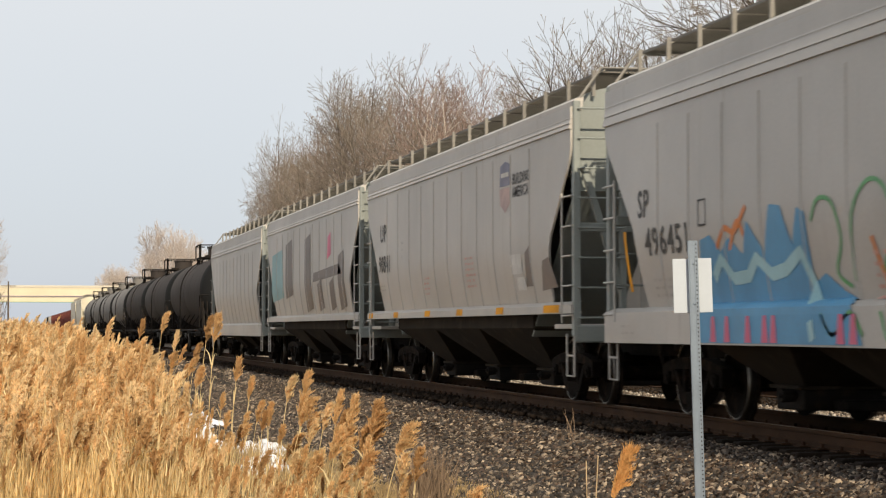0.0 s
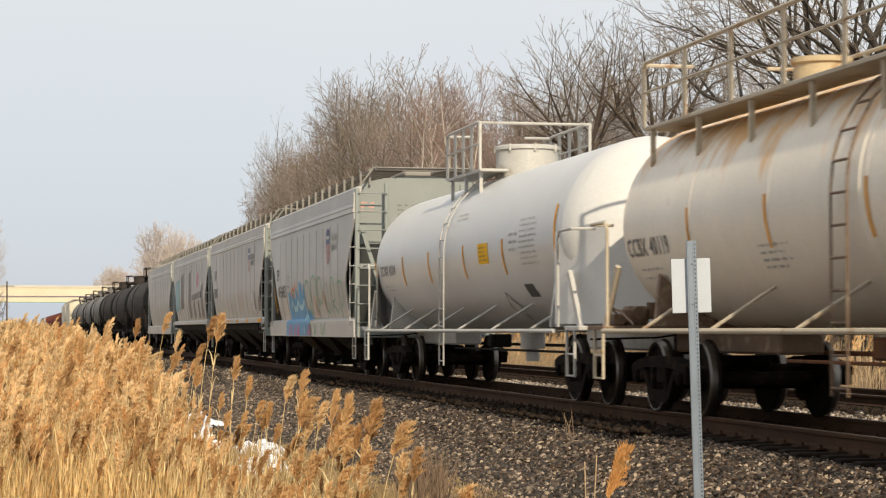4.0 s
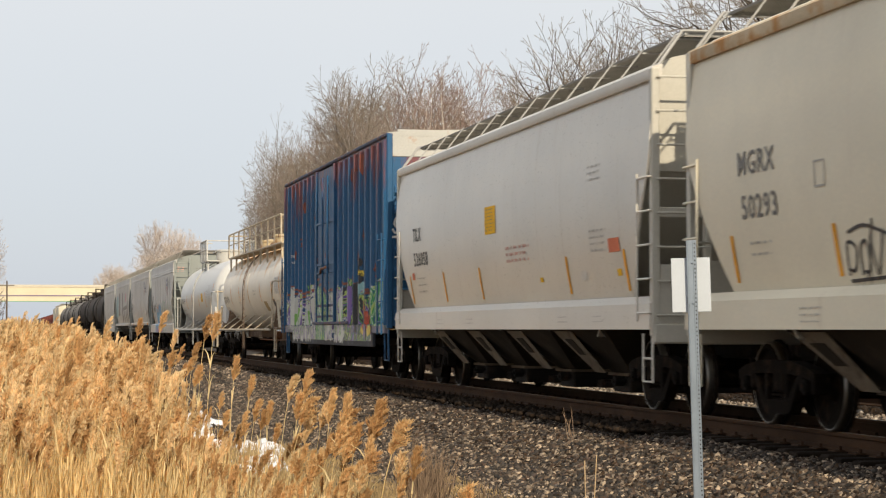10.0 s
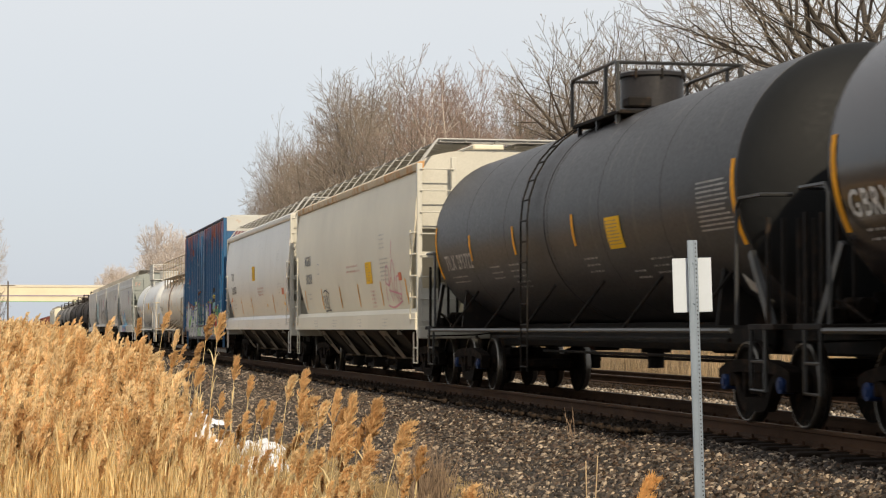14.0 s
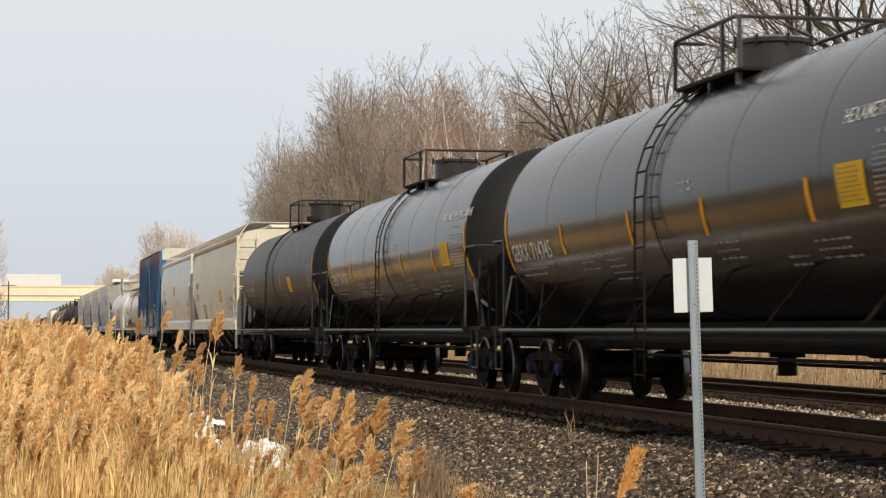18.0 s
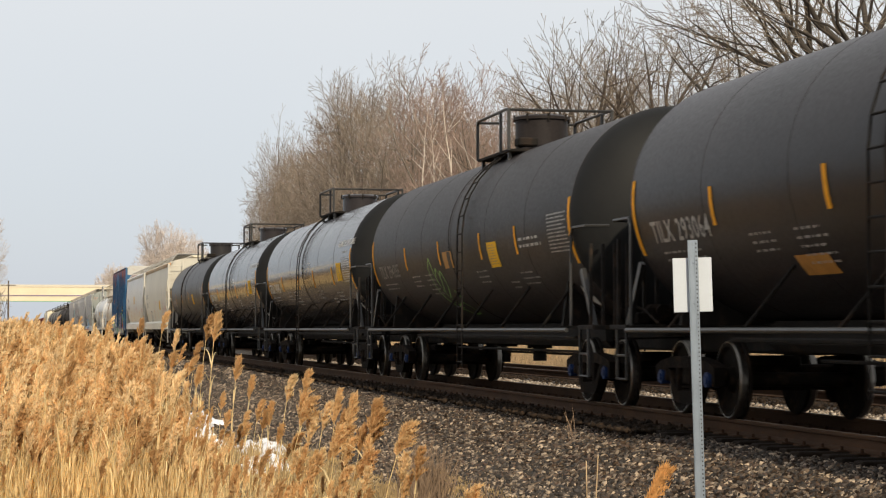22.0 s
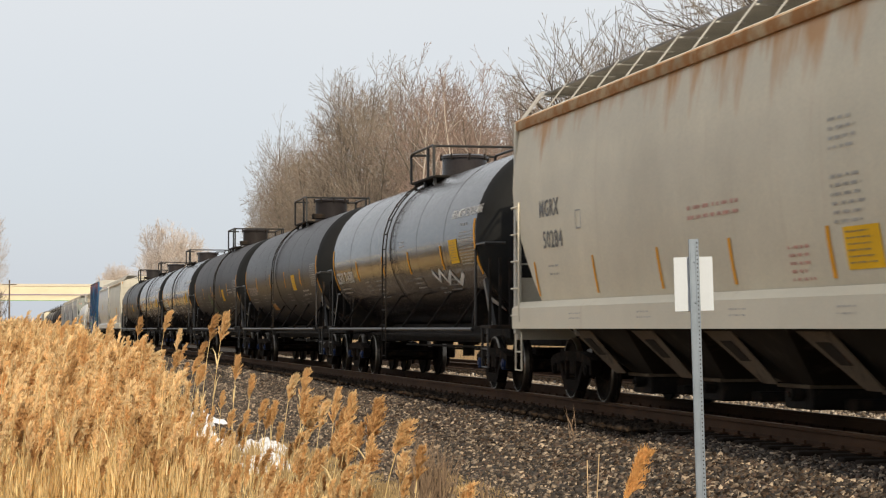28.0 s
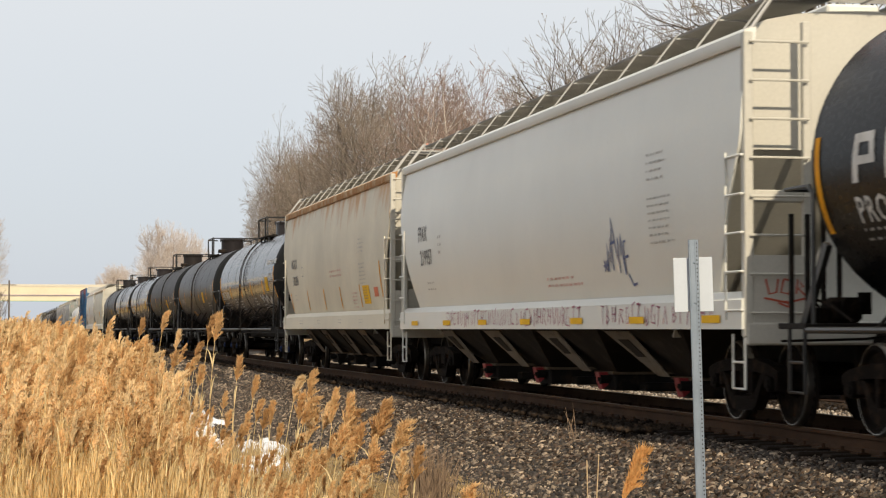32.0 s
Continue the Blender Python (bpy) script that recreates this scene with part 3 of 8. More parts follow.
# ---- painted marks: flat shapes laid on a car's near side. u runs from the far end to the near end, v up the side ----
class Paint:
    def __init__(self, surf):
        self.surf, self.v, self.f, self.key = surf, [], [], {}

    def put(self, pts, faces):
        ids = []
        for u, v in pts:
            q = (round(u, 3), round(v, 3))
            if q not in self.key:
                self.key[q] = len(self.v)
                self.v.append(self.surf(u, v))
            ids.append(self.key[q])
        for f in faces:
            ring = [ids[i] for i in f]
            ring = [a for i, a in enumerate(ring) if a not in ring[:i]]
            if len(ring) > 2:
                self.f.append(tuple(ring))
        return self

    def rect(self, u, v, w, h, n=None, slant=0.0):
        n = n or max(1, int(h / 0.12))
        pts = [(u + x + slant * (j / n - 0.5), v - h / 2 + h * j / n) for j in range(n + 1) for x in (-w / 2, w / 2)]
        return self.put(pts, [(2 * j, 2 * j + 1, 2 * j + 3, 2 * j + 2) for j in range(n)])

    def stroke(self, pts, w, taper=False):
        dense = []
        for (a, b), (c, d) in zip(pts, pts[1:]):
            m = max(1, int(math.hypot(c - a, d - b) / 0.15))
            dense += [(a + (c - a) * i / m, b + (d - b) * i / m) for i in range(m)]
        dense.append(pts[-1])
        n, out = len(dense), []
        for i, (u, v) in enumerate(dense):
            p, q = dense[max(0, i - 1)], dense[min(n - 1, i + 1)]
            dx, dy = q[0] - p[0], q[1] - p[1]
            le = math.hypot(dx, dy) or 1
            ww = w / 2 * (1 - 0.7 * i / n if taper else 1)
            out += [(u - dy / le * ww, v + dx / le * ww), (u + dy / le * ww, v - dx / le * ww)]
        return self.put(out, [(2 * i, 2 * i + 1, 2 * i + 3, 2 * i + 2) for i in range(n - 1)])

    def blob(self, pts, cuts=(), steps=()):
        """A filled outline, in level strips so that it follows the curved side."""
        vs = sorted({round(p[1], 3) for p in pts})
        levels = []
        for a, b in zip(vs, vs[1:]):
            m = max(1, int((b - a) / 0.09))
            levels += [a + (b - a) * k / m for k in range(m)]
        levels.append(vs[-1])
        levels = sorted(levels + [v for v in steps if vs[0] < v < vs[-1]])
        if cuts and vs[0] < 1.15 < vs[-1]:
            levels = sorted(levels + [1.152, 1.166])

        def crossings(v):
            return sorted(p[0] + (q[0] - p[0]) * (v - p[1]) / (q[1] - p[1]) for p, q in zip(pts, pts[1:] + pts[:1]) if (p[1] - v) * (q[1] - v) < 0)
        for a, b in zip(levels, levels[1:]):
            lo, hi = crossings(a + 1e-4), crossings(b - 1e-4)
            if len(lo) != len(hi):
                continue
            for i in range(0, len(lo) - 1, 2):
                inner = [c for c in cuts if max(lo[i], hi[i]) < c < min(lo[i + 1], hi[i + 1])]
                below, above = [lo[i]] + inner + [lo[i + 1]], [hi[i]] + inner + [hi[i + 1]]
                for k in range(len(below) - 1):
                    self.put([(round(below[k], 2), a), (round(below[k + 1], 2), a), (round(above[k + 1], 2), b), (round(above[k], 2), b)], [(0, 1, 2, 3)])
        return self

    def words(self, text, u, v, size, wide=1.0):
        """Letters in the built-in font, starting at u, with their foot at v."""
        cu = bpy.data.curves.new("letters", "FONT")
        cu.space_character, cu.space_word = 1.1, 1.35
        cu.body, cu.size, cu.resolution_u, cu.offset = text, size / 0.72, 2, size * 0.018
        ob = new("letters", cu)
        me = bpy.data.meshes.new_from_object(ob)
        pts = [(u + p.co.x * wide, v + p.co.y) for p in me.vertices]
        self.put(pts, [tuple(p.vertices) for p in me.polygons])
        self.end = max(p[0] for p in pts)
        bpy.data.objects.remove(ob)
        bpy.data.curves.remove(cu)
        bpy.data.meshes.remove(me)
        return self

    def bars(self, u, v, w, rows, size, gap=1.7, seed=1, space=1.5):
        """Small writing that cannot be read: plain bars."""
        r = random.Random(seed)
        for k in range(rows):
            x, end = 0.0, w * r.uniform(0.75, 1.0)
            left = r.randint(2, 6)
            while x < end:
                d = size * r.uniform(0.30, 0.55)
                self.rect(u + x + d / 2, v - k * size * gap, d, size * r.uniform(0.55, 0.72), 1)
                left -= 1
                x += d + size * (0.16 if left else space * r.uniform(0.7, 1.3))
                left = left or r.randint(2, 6)
        return self


def smooth(pts, n=4):
    """More points on a rounded line through those given."""
    out, ends = [], [pts[0]] + list(pts) + [pts[-1]]
    for a, b, c, d in zip(ends, ends[1:], ends[2:], ends[3:]):
        for k in range(n):
            t = k / n
            out.append(tuple(0.5 * (2 * b[i] + (c[i] - a[i]) * t + (2 * a[i] - 5 * b[i] + 4 * c[i] - d[i]) * t * t + (3 * b[i] - a[i] - 3 * c[i] + d[i]) * t ** 3) for i in (0, 1)))
    return out + [pts[-1]]


def mark(name, paint, material, parent, label=""):
    if not paint.v:
        return None
    me = bpy.data.meshes.new(name)
    me.from_pydata(paint.v, [], paint.f)
    me.materials.append(material)
    ob = part(name, me, None, parent, label)
    if name in ("small_writing", "data_block"):
        ob["kind"] = "stuff"
    return ob


# ---- running gear shared by all cars ----
WR = 0.457


def gear_meshes():
    out = {}
    s = Shape()
    for side in (-1, 1):
        s.lathe([(0.10, side * 0.66), (0.10, side * 0.70), (0.34, side * 0.715), (0.385, side * 0.70), (0.485, side * 0.69), (0.487, side * 0.715),
                 (WR + 0.003, side * 0.735), (WR, side * 0.82), (0.395, side * 0.835), (0.365, side * 0.79), (0.16, side * 0.77), (0.13, side * 0.85), (0.07, side * 0.86)], 0, (0, 0, 0), 28)
    s.tube((-0.98, 0, 0), (0.98, 0, 0), 0.085, 12)
    out["wheelset"] = s.mesh("wheelset", M_WHEEL)
    for nm, side in (("tread", -1), ("tread_far", 1)):
        s = Shape().lathe([(WR + 0.004, side * 0.742), (WR + 0.0045, side * 0.815), (WR - 0.012, side * 0.834), (WR - 0.02, side * 0.832)], 0, (0, 0, 0), 28, False)
        out[nm] = s.mesh("tread", M_TREAD)
    # cast side frame: compression member, bowed tension member, columns and journal jaws
    s = Shape()
    top = [(-1.13, 0.60), (-0.92, 0.66), (-0.45, 0.72), (0.45, 0.72), (0.92, 0.66), (1.13, 0.60), (1.13, 0.50), (0.93, 0.54), (0.45, 0.58), (-0.45, 0.58), (-0.93, 0.54), (-1.13, 0.50)]
    s.prism(top, 0, -0.08, 0.08)
    bow = [(-0.72, 0.57), (-0.58, 0.55), (-0.33, 0.30), (0.33, 0.30), (0.58, 0.55), (0.72, 0.57), (0.40, 0.19), (0.30, 0.15), (-0.30, 0.15), (-0.40, 0.19)]
    s.prism(bow, 0, -0.07, 0.07)
    for k in (-1, 1):
        s.box((0, k * 0.29, 0.44), (0.15, 0.09, 0.36), 0.012)
        s.box((0, k * 1.06, 0.48), (0.15, 0.10, 0.20), 0.012)
        s.box((0, k * 0.73, 0.50), (0.15, 0.10, 0.18), 0.012)
    out["side_frame"] = s.mesh("side_frame", M_TRUCK)
    s = Shape()
    for k in (-0.13, 0.0, 0.13):
        for j in range(5):
            s.tube((0, k, 0.205 + j * 0.045), (0, k, 0.228 + j * 0.045), 0.055, 10)
    out["spring_group"] = s.mesh("spring_group", M_TRUCK)
    s = Shape().tube((-0.06, 0, 0), (0.10, 0, 0), 0.085, 14).tube((0.10, 0, 0), (0.118, 0, 0), 0.05, 10)
    out["bearing_cap"] = s.mesh("bearing_cap", M_WHEEL)
    out["bearing_cap_blue"] = Shape().tube((-0.06, 0, 0), (0.10, 0, 0), 0.09, 14).tube((0.10, 0, 0), (0.118, 0, 0), 0.05, 10).mesh("bearing_cap", M_CAPB)
    s = Shape().box((0, 0, 0.50), (2.1, 0.34, 0.24), 0.03).box((0, 0, 0.66), (0.7, 0.5, 0.14), 0.03)
    s.box((0, -0.42, 0.38), (1.7, 0.09, 0.12), 0.01).box((0, 0.42, 0.38), (1.7, 0.09, 0.12), 0.01)
    out["bogie"] = s.mesh("bogie", M_TRUCK)
    # coupler head on its shank, with an air hose
    s = Shape().box((0, -0.25, 0.86), (0.15, 0.6, 0.17), 0.02).box((0.02, 0.14, 0.86), (0.30, 0.22, 0.28), 0.05).box((-0.11, 0.27, 0.86), (0.09, 0.2, 0.26), 0.03)
    s.pipe([(0.30, -0.1, 0.72), (0.32, 0.12, 0.55), (0.26, 0.30, 0.42), (0.2, 0.42, 0.40)], 0.025)
    s.pipe([(-1.45, -0.05, 0.93), (-1.35, 0.02, 0.93), (-0.5, 0.03, 0.95), (-0.1, 0.12, 1.0)], 0.014)
    out["coupler"] = s.mesh("coupler", M_TRUCK)
    return out


GEAR = gear_meshes()
WHEELS = []


def bogies(car, reach, caps="bearing_cap", simple=False):
    for yb in (-reach, reach):
        b = part("bogie", GEAR["bogie"], None, car)
        b.location.y = yb
        for k in (-0.889, 0.889):
            w = part("wheelset", GEAR["wheelset"], None, b)
            w.location = (0, k, WR)
            WHEELS.append((w, k))
            if not simple:
                for nm in ("tread", "tread_far"):
                    part("tread", GEAR[nm], None, b, "polished wheel tread").location = (0, k, WR)
        for side in ((-1,) if simple else (-1, 1)):
            f = part("side_frame", GEAR["side_frame"], None, b)
            f.location.x = side * 1.0
            part("spring_group", GEAR["spring_group"], None, b).location.x = side * 1.0
            for k in (-0.889, 0.889):
                c = part("bearing_cap", GEAR[caps], None, b)
                c.location = (side * 1.0, k, WR)
                c.rotation_euler.z = 0 if side > 0 else math.pi


def couplers(car, reach):
    for k in (-1, 1):
        c = part("coupler", GEAR["coupler"], None, car)
        c.location.y = k * reach
        c.rotation_euler.z = 0 if k > 0 else math.pi


CARS = []


def car_base(name, label, category, centre, group=""):
    ob = thing(name, None, None, label, category, group)
    ob.empty_display_size = 0.5
    CARS.append((ob, centre))
    return ob


# ---- covered hopper ----
def hopper(label, centre, length, paint, kind="round", bays=4, eave=4.17, walk_red=False, seams=0, simple=False, top=None, bay_paint=None, gate=None, sill_z=(1.28, 1.42), ledge=3.82, side_paint=None, end_paint=None):
    car = car_base("covered_hopper", label, "hopper car", centre, "covered hopper cars of the train")
    h = length / 2
    top = top or paint
    zs0 = 1.44 if kind == "round" else sill_z[1] + 0.005

    def wide(z):
        if kind == "round":
            return 1.60 - 0.175 * ((z - 2.95) / 1.5) ** 2
        return 1.60 if z > 2.3 else 1.60 - 0.13 * ((2.3 - z) / 0.9) ** 1.4

    def cut(z):
        if kind == "flat":
            return float(np.interp(z, [1.3, 2.3, 3.45, 5], [1.50, 1.28, 0.06, 0.06]))
        return 0.06 if z > 3.1 else 0.06 + 1.15 * ((3.1 - z) / 1.66) ** 1.1

    nz = 8 if simple else 14
    zz = [zs0 + (eave - 0.05 - zs0) * i / nz for i in range(nz + 1)]
    for side in (-1, 1):
        rows = []
        for z in zz:
            e = h - cut(z)
            rows.append([(side * wide(z), -e + 2 * e * j / 10, z) for j in range(11)])
        part("side_sheet", Shape().sheet(rows, (-side * 0.03, 0, 0)), side_paint or paint, car)
        if kind == "round":
            sill = [(1.60, 1.05), (1.60, 1.36), (1.475, 1.455), (1.44, 1.455), (1.55, 1.34), (1.55, 1.10), (1.45, 1.08), (1.45, 1.05)]
        else:
            sa, sb = sill_z
            sill = [(1.605, sa), (1.605, sb - 0.03), (1.52, sb + 0.02), (1.44, sb + 0.03), (1.55, sb - 0.06), (1.55, sa + 0.05), (1.45, sa + 0.03), (1.45, sa)]
        part("side_sill", Shape().prism([(side * u, v) for u, v in sill], 1, -h + 0.03, h - 0.03), paint, car)
        ez = eave
        chord = Shape().prism([(side * u, v) for u, v in ((1.44, ez - 0.10), (1.545, ez - 0.10), (1.56, ez - 0.07), (1.56, ez + 0.03), (1.53, ez + 0.06), (1.42, ez + 0.08))], 1, -h + 0.02, h - 0.02)
        part("top_chord", chord, top, car)
        if kind == "flat":
            step = (ez - 0.14 - ledge) / 3
            for k in range(3):
                a, b = ledge + step * k, ledge + step * (k + 1) - 0.025
                part("eave_strip", Shape().prism([(side * u, v) for u, v in ((1.57, a - 0.015), (1.628 - 0.012 * k, a), (1.618 - 0.018 * k, b), (1.55, b + 0.02))], 1, -h + 0.05, h - 0.05), paint, car, "folded eave band")
        if seams and not simple:
            for k in range(1, seams):
                y = -h + length * k / seams
                if abs(y) < h - 1.3:
                    rows = [[(side * (wide(z) + 0.0005), y - 0.02, z), (side * (wide(z) + (0.0035 if kind == "round" else 0.016)), y, z), (side * (wide(z) + 0.0005), y + 0.02, z)] for z in zz if kind == "round" or z < ledge - 0.03]
                    part("weld_seam", Shape().sheet(rows, (-side * 0.02, 0, 0)), paint, car)
    rise = 0.30
    prof = [(1.45 * math.cos(a), eave + 0.04 + rise * math.sin(a)) for a in [math.pi * i / 10 for i in range(11)]]
    part("roof", Shape().prism(prof + [(-1.45, eave - 0.02), (1.45, eave - 0.02)], 1, -h + 0.43, h - 0.43), paint if kind == "round" else M_ROOF, car)
    # hatch trough and running boards
    part("hatch_cover", Shape().box((0, 0, eave + rise + 0.12), (0.62, length - 1.6, 0.12), 0.03), paint if kind == "round" else M_ROOF, car)
    zb = eave + rise + 0.16
    for side in (-1, 1):
        s = Shape()
        for k in range(9 if simple else 18):
            s.box((side * (0.44 + (0.085 if simple else 0.04) * k), 0, zb), (0.02, length - 0.5, 0.03))
        n = int((length - 0.5) / (0.5 if simple else 0.07))
        for k in range(n):
            s.box((side * 0.78, -h + 0.25 + (length - 0.5) * (k + 0.5) / n, zb - 0.004), (0.70, 0.018, 0.022))
        part("running_board", s, M_GRATE, car, "dark open steel grating")
        n = 13
        for k in range(n):
            y = -h + 0.3 + (length - 0.6) * k / (n - 1)
            s = Shape().pipe([(side * 1.50, y, eave + 0.04), (side * 1.16, y, zb + 0.02)], 0.012, 5) if kind == "round" else Shape().box((side * 1.20, y, (eave + 0.15 + zb) / 2), (0.05, 0.04, zb - eave - 0.1))
            s.box((side * 1.0, y, zb - 0.035), (0.36, 0.02, 0.02))
            part("board_support", s, M_SUPP if kind == "round" else M_ROOF, car)
    # end frames
    for e in (-1, 1):
        ye = e * h
        pts = [(u, v) for u, v in prof] + [(-1.47, 2.98), (1.47, 2.98)]
        part("end_sheet", Shape().prism(pts, 1, ye - e * 0.42, ye - e * 0.38), end_paint or paint, car)
        rows = [[(-1.44, ye - e * 0.40, 2.98), (1.44, ye - e * 0.40, 2.98)], [(-1.40, ye - e * 3.0, 0.95), (1.40, ye - e * 3.0, 0.95)]]
        part("slope_sheet", Shape().sheet(rows, (0, -e * 0.03, 0.02)), end_paint or paint, car)
        for x in (-1.52, 1.52):
            part("corner_post", Shape().box((x, ye - e * 0.06, (1.0 + eave) / 2), (0.10, 0.12, eave - 0.94), 0.012), end_paint or paint, car)
        for x in (-0.86, 0.86):
            part("end_post", Shape().box((x, ye - e * 0.06, (1.02 + eave + 0.15) / 2), (0.09, 0.09, eave - 0.87), 0.01), end_paint or paint, car)
            if kind == "flat":
                part("end_brace", Shape().tube((math.copysign(1.42, x), ye - e * 0.10, 3.35), (math.copysign(0.84, x), ye - e * 0.10, 1.5), 0.062, 4), end_paint or paint, car)
        if kind == "round":
            part("end_plate", Shape().box((-1.16, ye - e * 0.02, 1.47), (0.62, 0.012, 0.72), 0.003), end_paint or paint, car)
        part("end_beam", Shape().box((0, ye - e * 0.10, 2.46), (2.95, 0.10, 0.13), 0.012), end_paint or paint, car)
        part("end_platform", Shape().box((0, ye - e * 0.62, 1.10), (3.05, 1.2, 0.07), 0.01), paint, car)
        part("end_sill", Shape().box((0, ye - e * 0.05, 1.00), (3.1, 0.12, 0.24), 0.02), end_paint or paint, car)
        part("end_gusset", Shape().prism([(ye - e * 0.4, 1.13), (ye - e * 1.6, 1.13), (ye - e * 0.4, 2.1)], 0, -0.5, 0.5), paint, car)
        for x0, x1 in ((-1.52, -0.86), (0.86, 1.52)):
            for k in range(8 if not simple else 5):
                z = 1.22 + (0.41 if not simple else 0.68) * k
                part("rung", Shape().tube((x0, ye + e * 0.03, z), (x1, ye + e * 0.03, z), 0.014, 6), end_paint or paint, car)
            for side in (-1, 1):
                if (x0 < 0) == (side < 0):
                    s = Shape()
                    for k in range(5):
                        z = 1.25 + 0.41 * k
                        s.pipe([(side * 1.58, ye - e * 0.02, z), (side * 1.61, ye - e * 0.02, z), (side * 1.61, ye - e * 0.5, z)], 0.014, 6)
                    s.pipe([(side * 1.61, ye - e * 0.5, 1.15), (side * 1.61, ye - e * 0.5, 2.95)], 0.014, 6)
                    part("side_ladder", s, paint, car)
                    s = Shape().pipe([(side * 1.55, ye - e * 0.06, 1.0), (side * 1.55, ye - e * 0.06, 0.42), (side * 1.55, ye - e * 0.44, 0.42), (side * 1.55, ye - e * 0.44, 1.0)], 0.016, 6)
                    s.pipe([(side * 1.55, ye - e * 0.06, 0.7), (side * 1.55, ye - e * 0.44, 0.7)], 0.014, 6)
                    part("sill_step", s, paint, car)
        s = Shape()
        for k in range(5):
            s.box((0, ye - e * (0.15 + 0.1 * k), eave + rise + 0.17), (2.2, 0.03, 0.04))
        for x in (-1.1, -0.6, 0.0, 0.6, 1.1):
            s.box((x, ye - e * 0.35, eave + rise + 0.17), (0.03, 0.5, 0.04))
        s.pipe([(-1.5, ye - e * 0.06, eave + 0.02), (-1.15, ye - e * 0.1, eave + rise + 0.2), (1.15, ye - e * 0.1, eave + rise + 0.2), (1.5, ye - e * 0.06, eave + 0.02)], 0.022, 6)
        part("end_walkway", s, M_ROOF if kind == "flat" else M_SUPP, car)
        if walk_red:
            part("walkway_edge", Shape().box((-0.55, ye - e * 0.08, eave + rise + 0.215), (1.1, 0.05, 0.03)), M_REDTAG, car, "red painted walkway edge")
    part("brake_wheel", Shape().lathe([(0.24, 0.0), (0.28, 0.015), (0.24, 0.03)], 1, (0.35, -h + 0.02, 2.1), 16).box((0.35, -h + 0.06, 2.1), (0.05, 0.1, 0.5)), M_DARK, car)
    # underframe: bays, gates, centre sill
    part("centre_sill", Shape().box((0, 0, 0.86), (0.55, length - 0.3, 0.34), 0.02), M_DARK, car)
    span_y = length - (5.6 if kind == "flat" else 5.2)
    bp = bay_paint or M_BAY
    for k in range(bays):
        y0 = -span_y / 2 + span_y * k / bays
        y1 = y0 + span_y / bays
        m = (y0 + y1) / 2
        a, b = 1.44, 0.42
        s = Shape()
        vs = [(-a, y0, 1.42), (a, y0, 1.42), (a, y1, 1.42), (-a, y1, 1.42), (-a, y0, 1.08), (a, y0, 1.08), (a, y1, 1.08), (-a, y1, 1.08), (-0.72, m - b, 0.43), (0.72, m - b, 0.43), (0.72, m + b, 0.43), (-0.72, m + b, 0.43)]
        s.add(vs, [(0, 1, 5, 4), (1, 2, 6, 5), (2, 3, 7, 6), (3, 0, 4, 7), (4, 5, 9, 8), (5, 6, 10, 9), (6, 7, 11, 10), (7, 4, 8, 11), (8, 9, 10, 11), (0, 3, 2, 1)])
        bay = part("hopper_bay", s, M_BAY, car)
        if bay_paint:
            w = 0.34 * span_y / bays
            rows = [[Vector((-1.425, y1, 1.10)), Vector((-1.425, y1 - w, 1.10))], [Vector((-1.02, m + 0.36, 0.45)), Vector((-1.02, m - 0.10, 0.45))]]
            part("bay_flange", Shape().sheet(rows, (0.012, 0, 0.006)), bp, bay, "dirty pale slanted bay plate")
            # A dark sheet, no opening; the port's shade is in its colour.
            hole = [[rows[0][0].lerp(rows[1][0], f).lerp(rows[0][1].lerp(rows[1][1], f), g) + Vector((-0.012, 0, -0.004)) for g in (0.25, 0.7)] for f in (0.28, 0.62)]
            part("bay_port", Shape().sheet(hole, (0.010, 0, 0.004)), M_BAY, bay, "dark sheet for the port in the bay plate")
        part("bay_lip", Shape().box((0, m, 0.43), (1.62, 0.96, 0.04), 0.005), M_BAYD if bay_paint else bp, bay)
        s = Shape().box((0, m, 0.30), (1.5, 0.84, 0.24), 0.02).box((0.3, m, 0.24), (1.4, 1.5, 0.12), 0.02).tube((-0.95, m - 0.2, 0.34), (0.95, m - 0.2, 0.34), 0.03, 8).tube((-0.92, m - 0.2, 0.34), (-0.78, m - 0.2, 0.34), 0.07, 8)
        part("outlet_gate", s, M_DARK, bay)
        if gate:
            part("gate_cap", Shape().prism([(-0.94, 0.44), (-0.78, 0.44), (-0.80, 0.26), (-0.88, 0.20)], 1, m - 0.22, m), gate, bay, "red gate cap")
    bogies(car, h - (1.95 if kind == "flat" else 1.5), simple=simple)
    couplers(car, h - 0.02)

    def surf(u, v, off=0.008):
        if kind == "flat" and sill_z[1] - 0.03 <= v <= sill_z[1] + 0.04:
            return (-float(np.interp(v, [sill_z[1] - 0.03, sill_z[1] + 0.02, sill_z[1] + 0.04], [1.605, 1.52, wide(v) + 0.004])) - off, h - u, v + off)
        if v < (1.40 if kind == "round" else sill_z[1] - 0.02):
            return (-(1.60 if kind == "round" else 1.607) - off, h - u, v)
        w = wide(v)
        if v < 1.47 and kind == "round":
            w = 1.60 - (v - 1.36) * 1.3
        return (-w - off, h - u, v)
    return car, surf, h


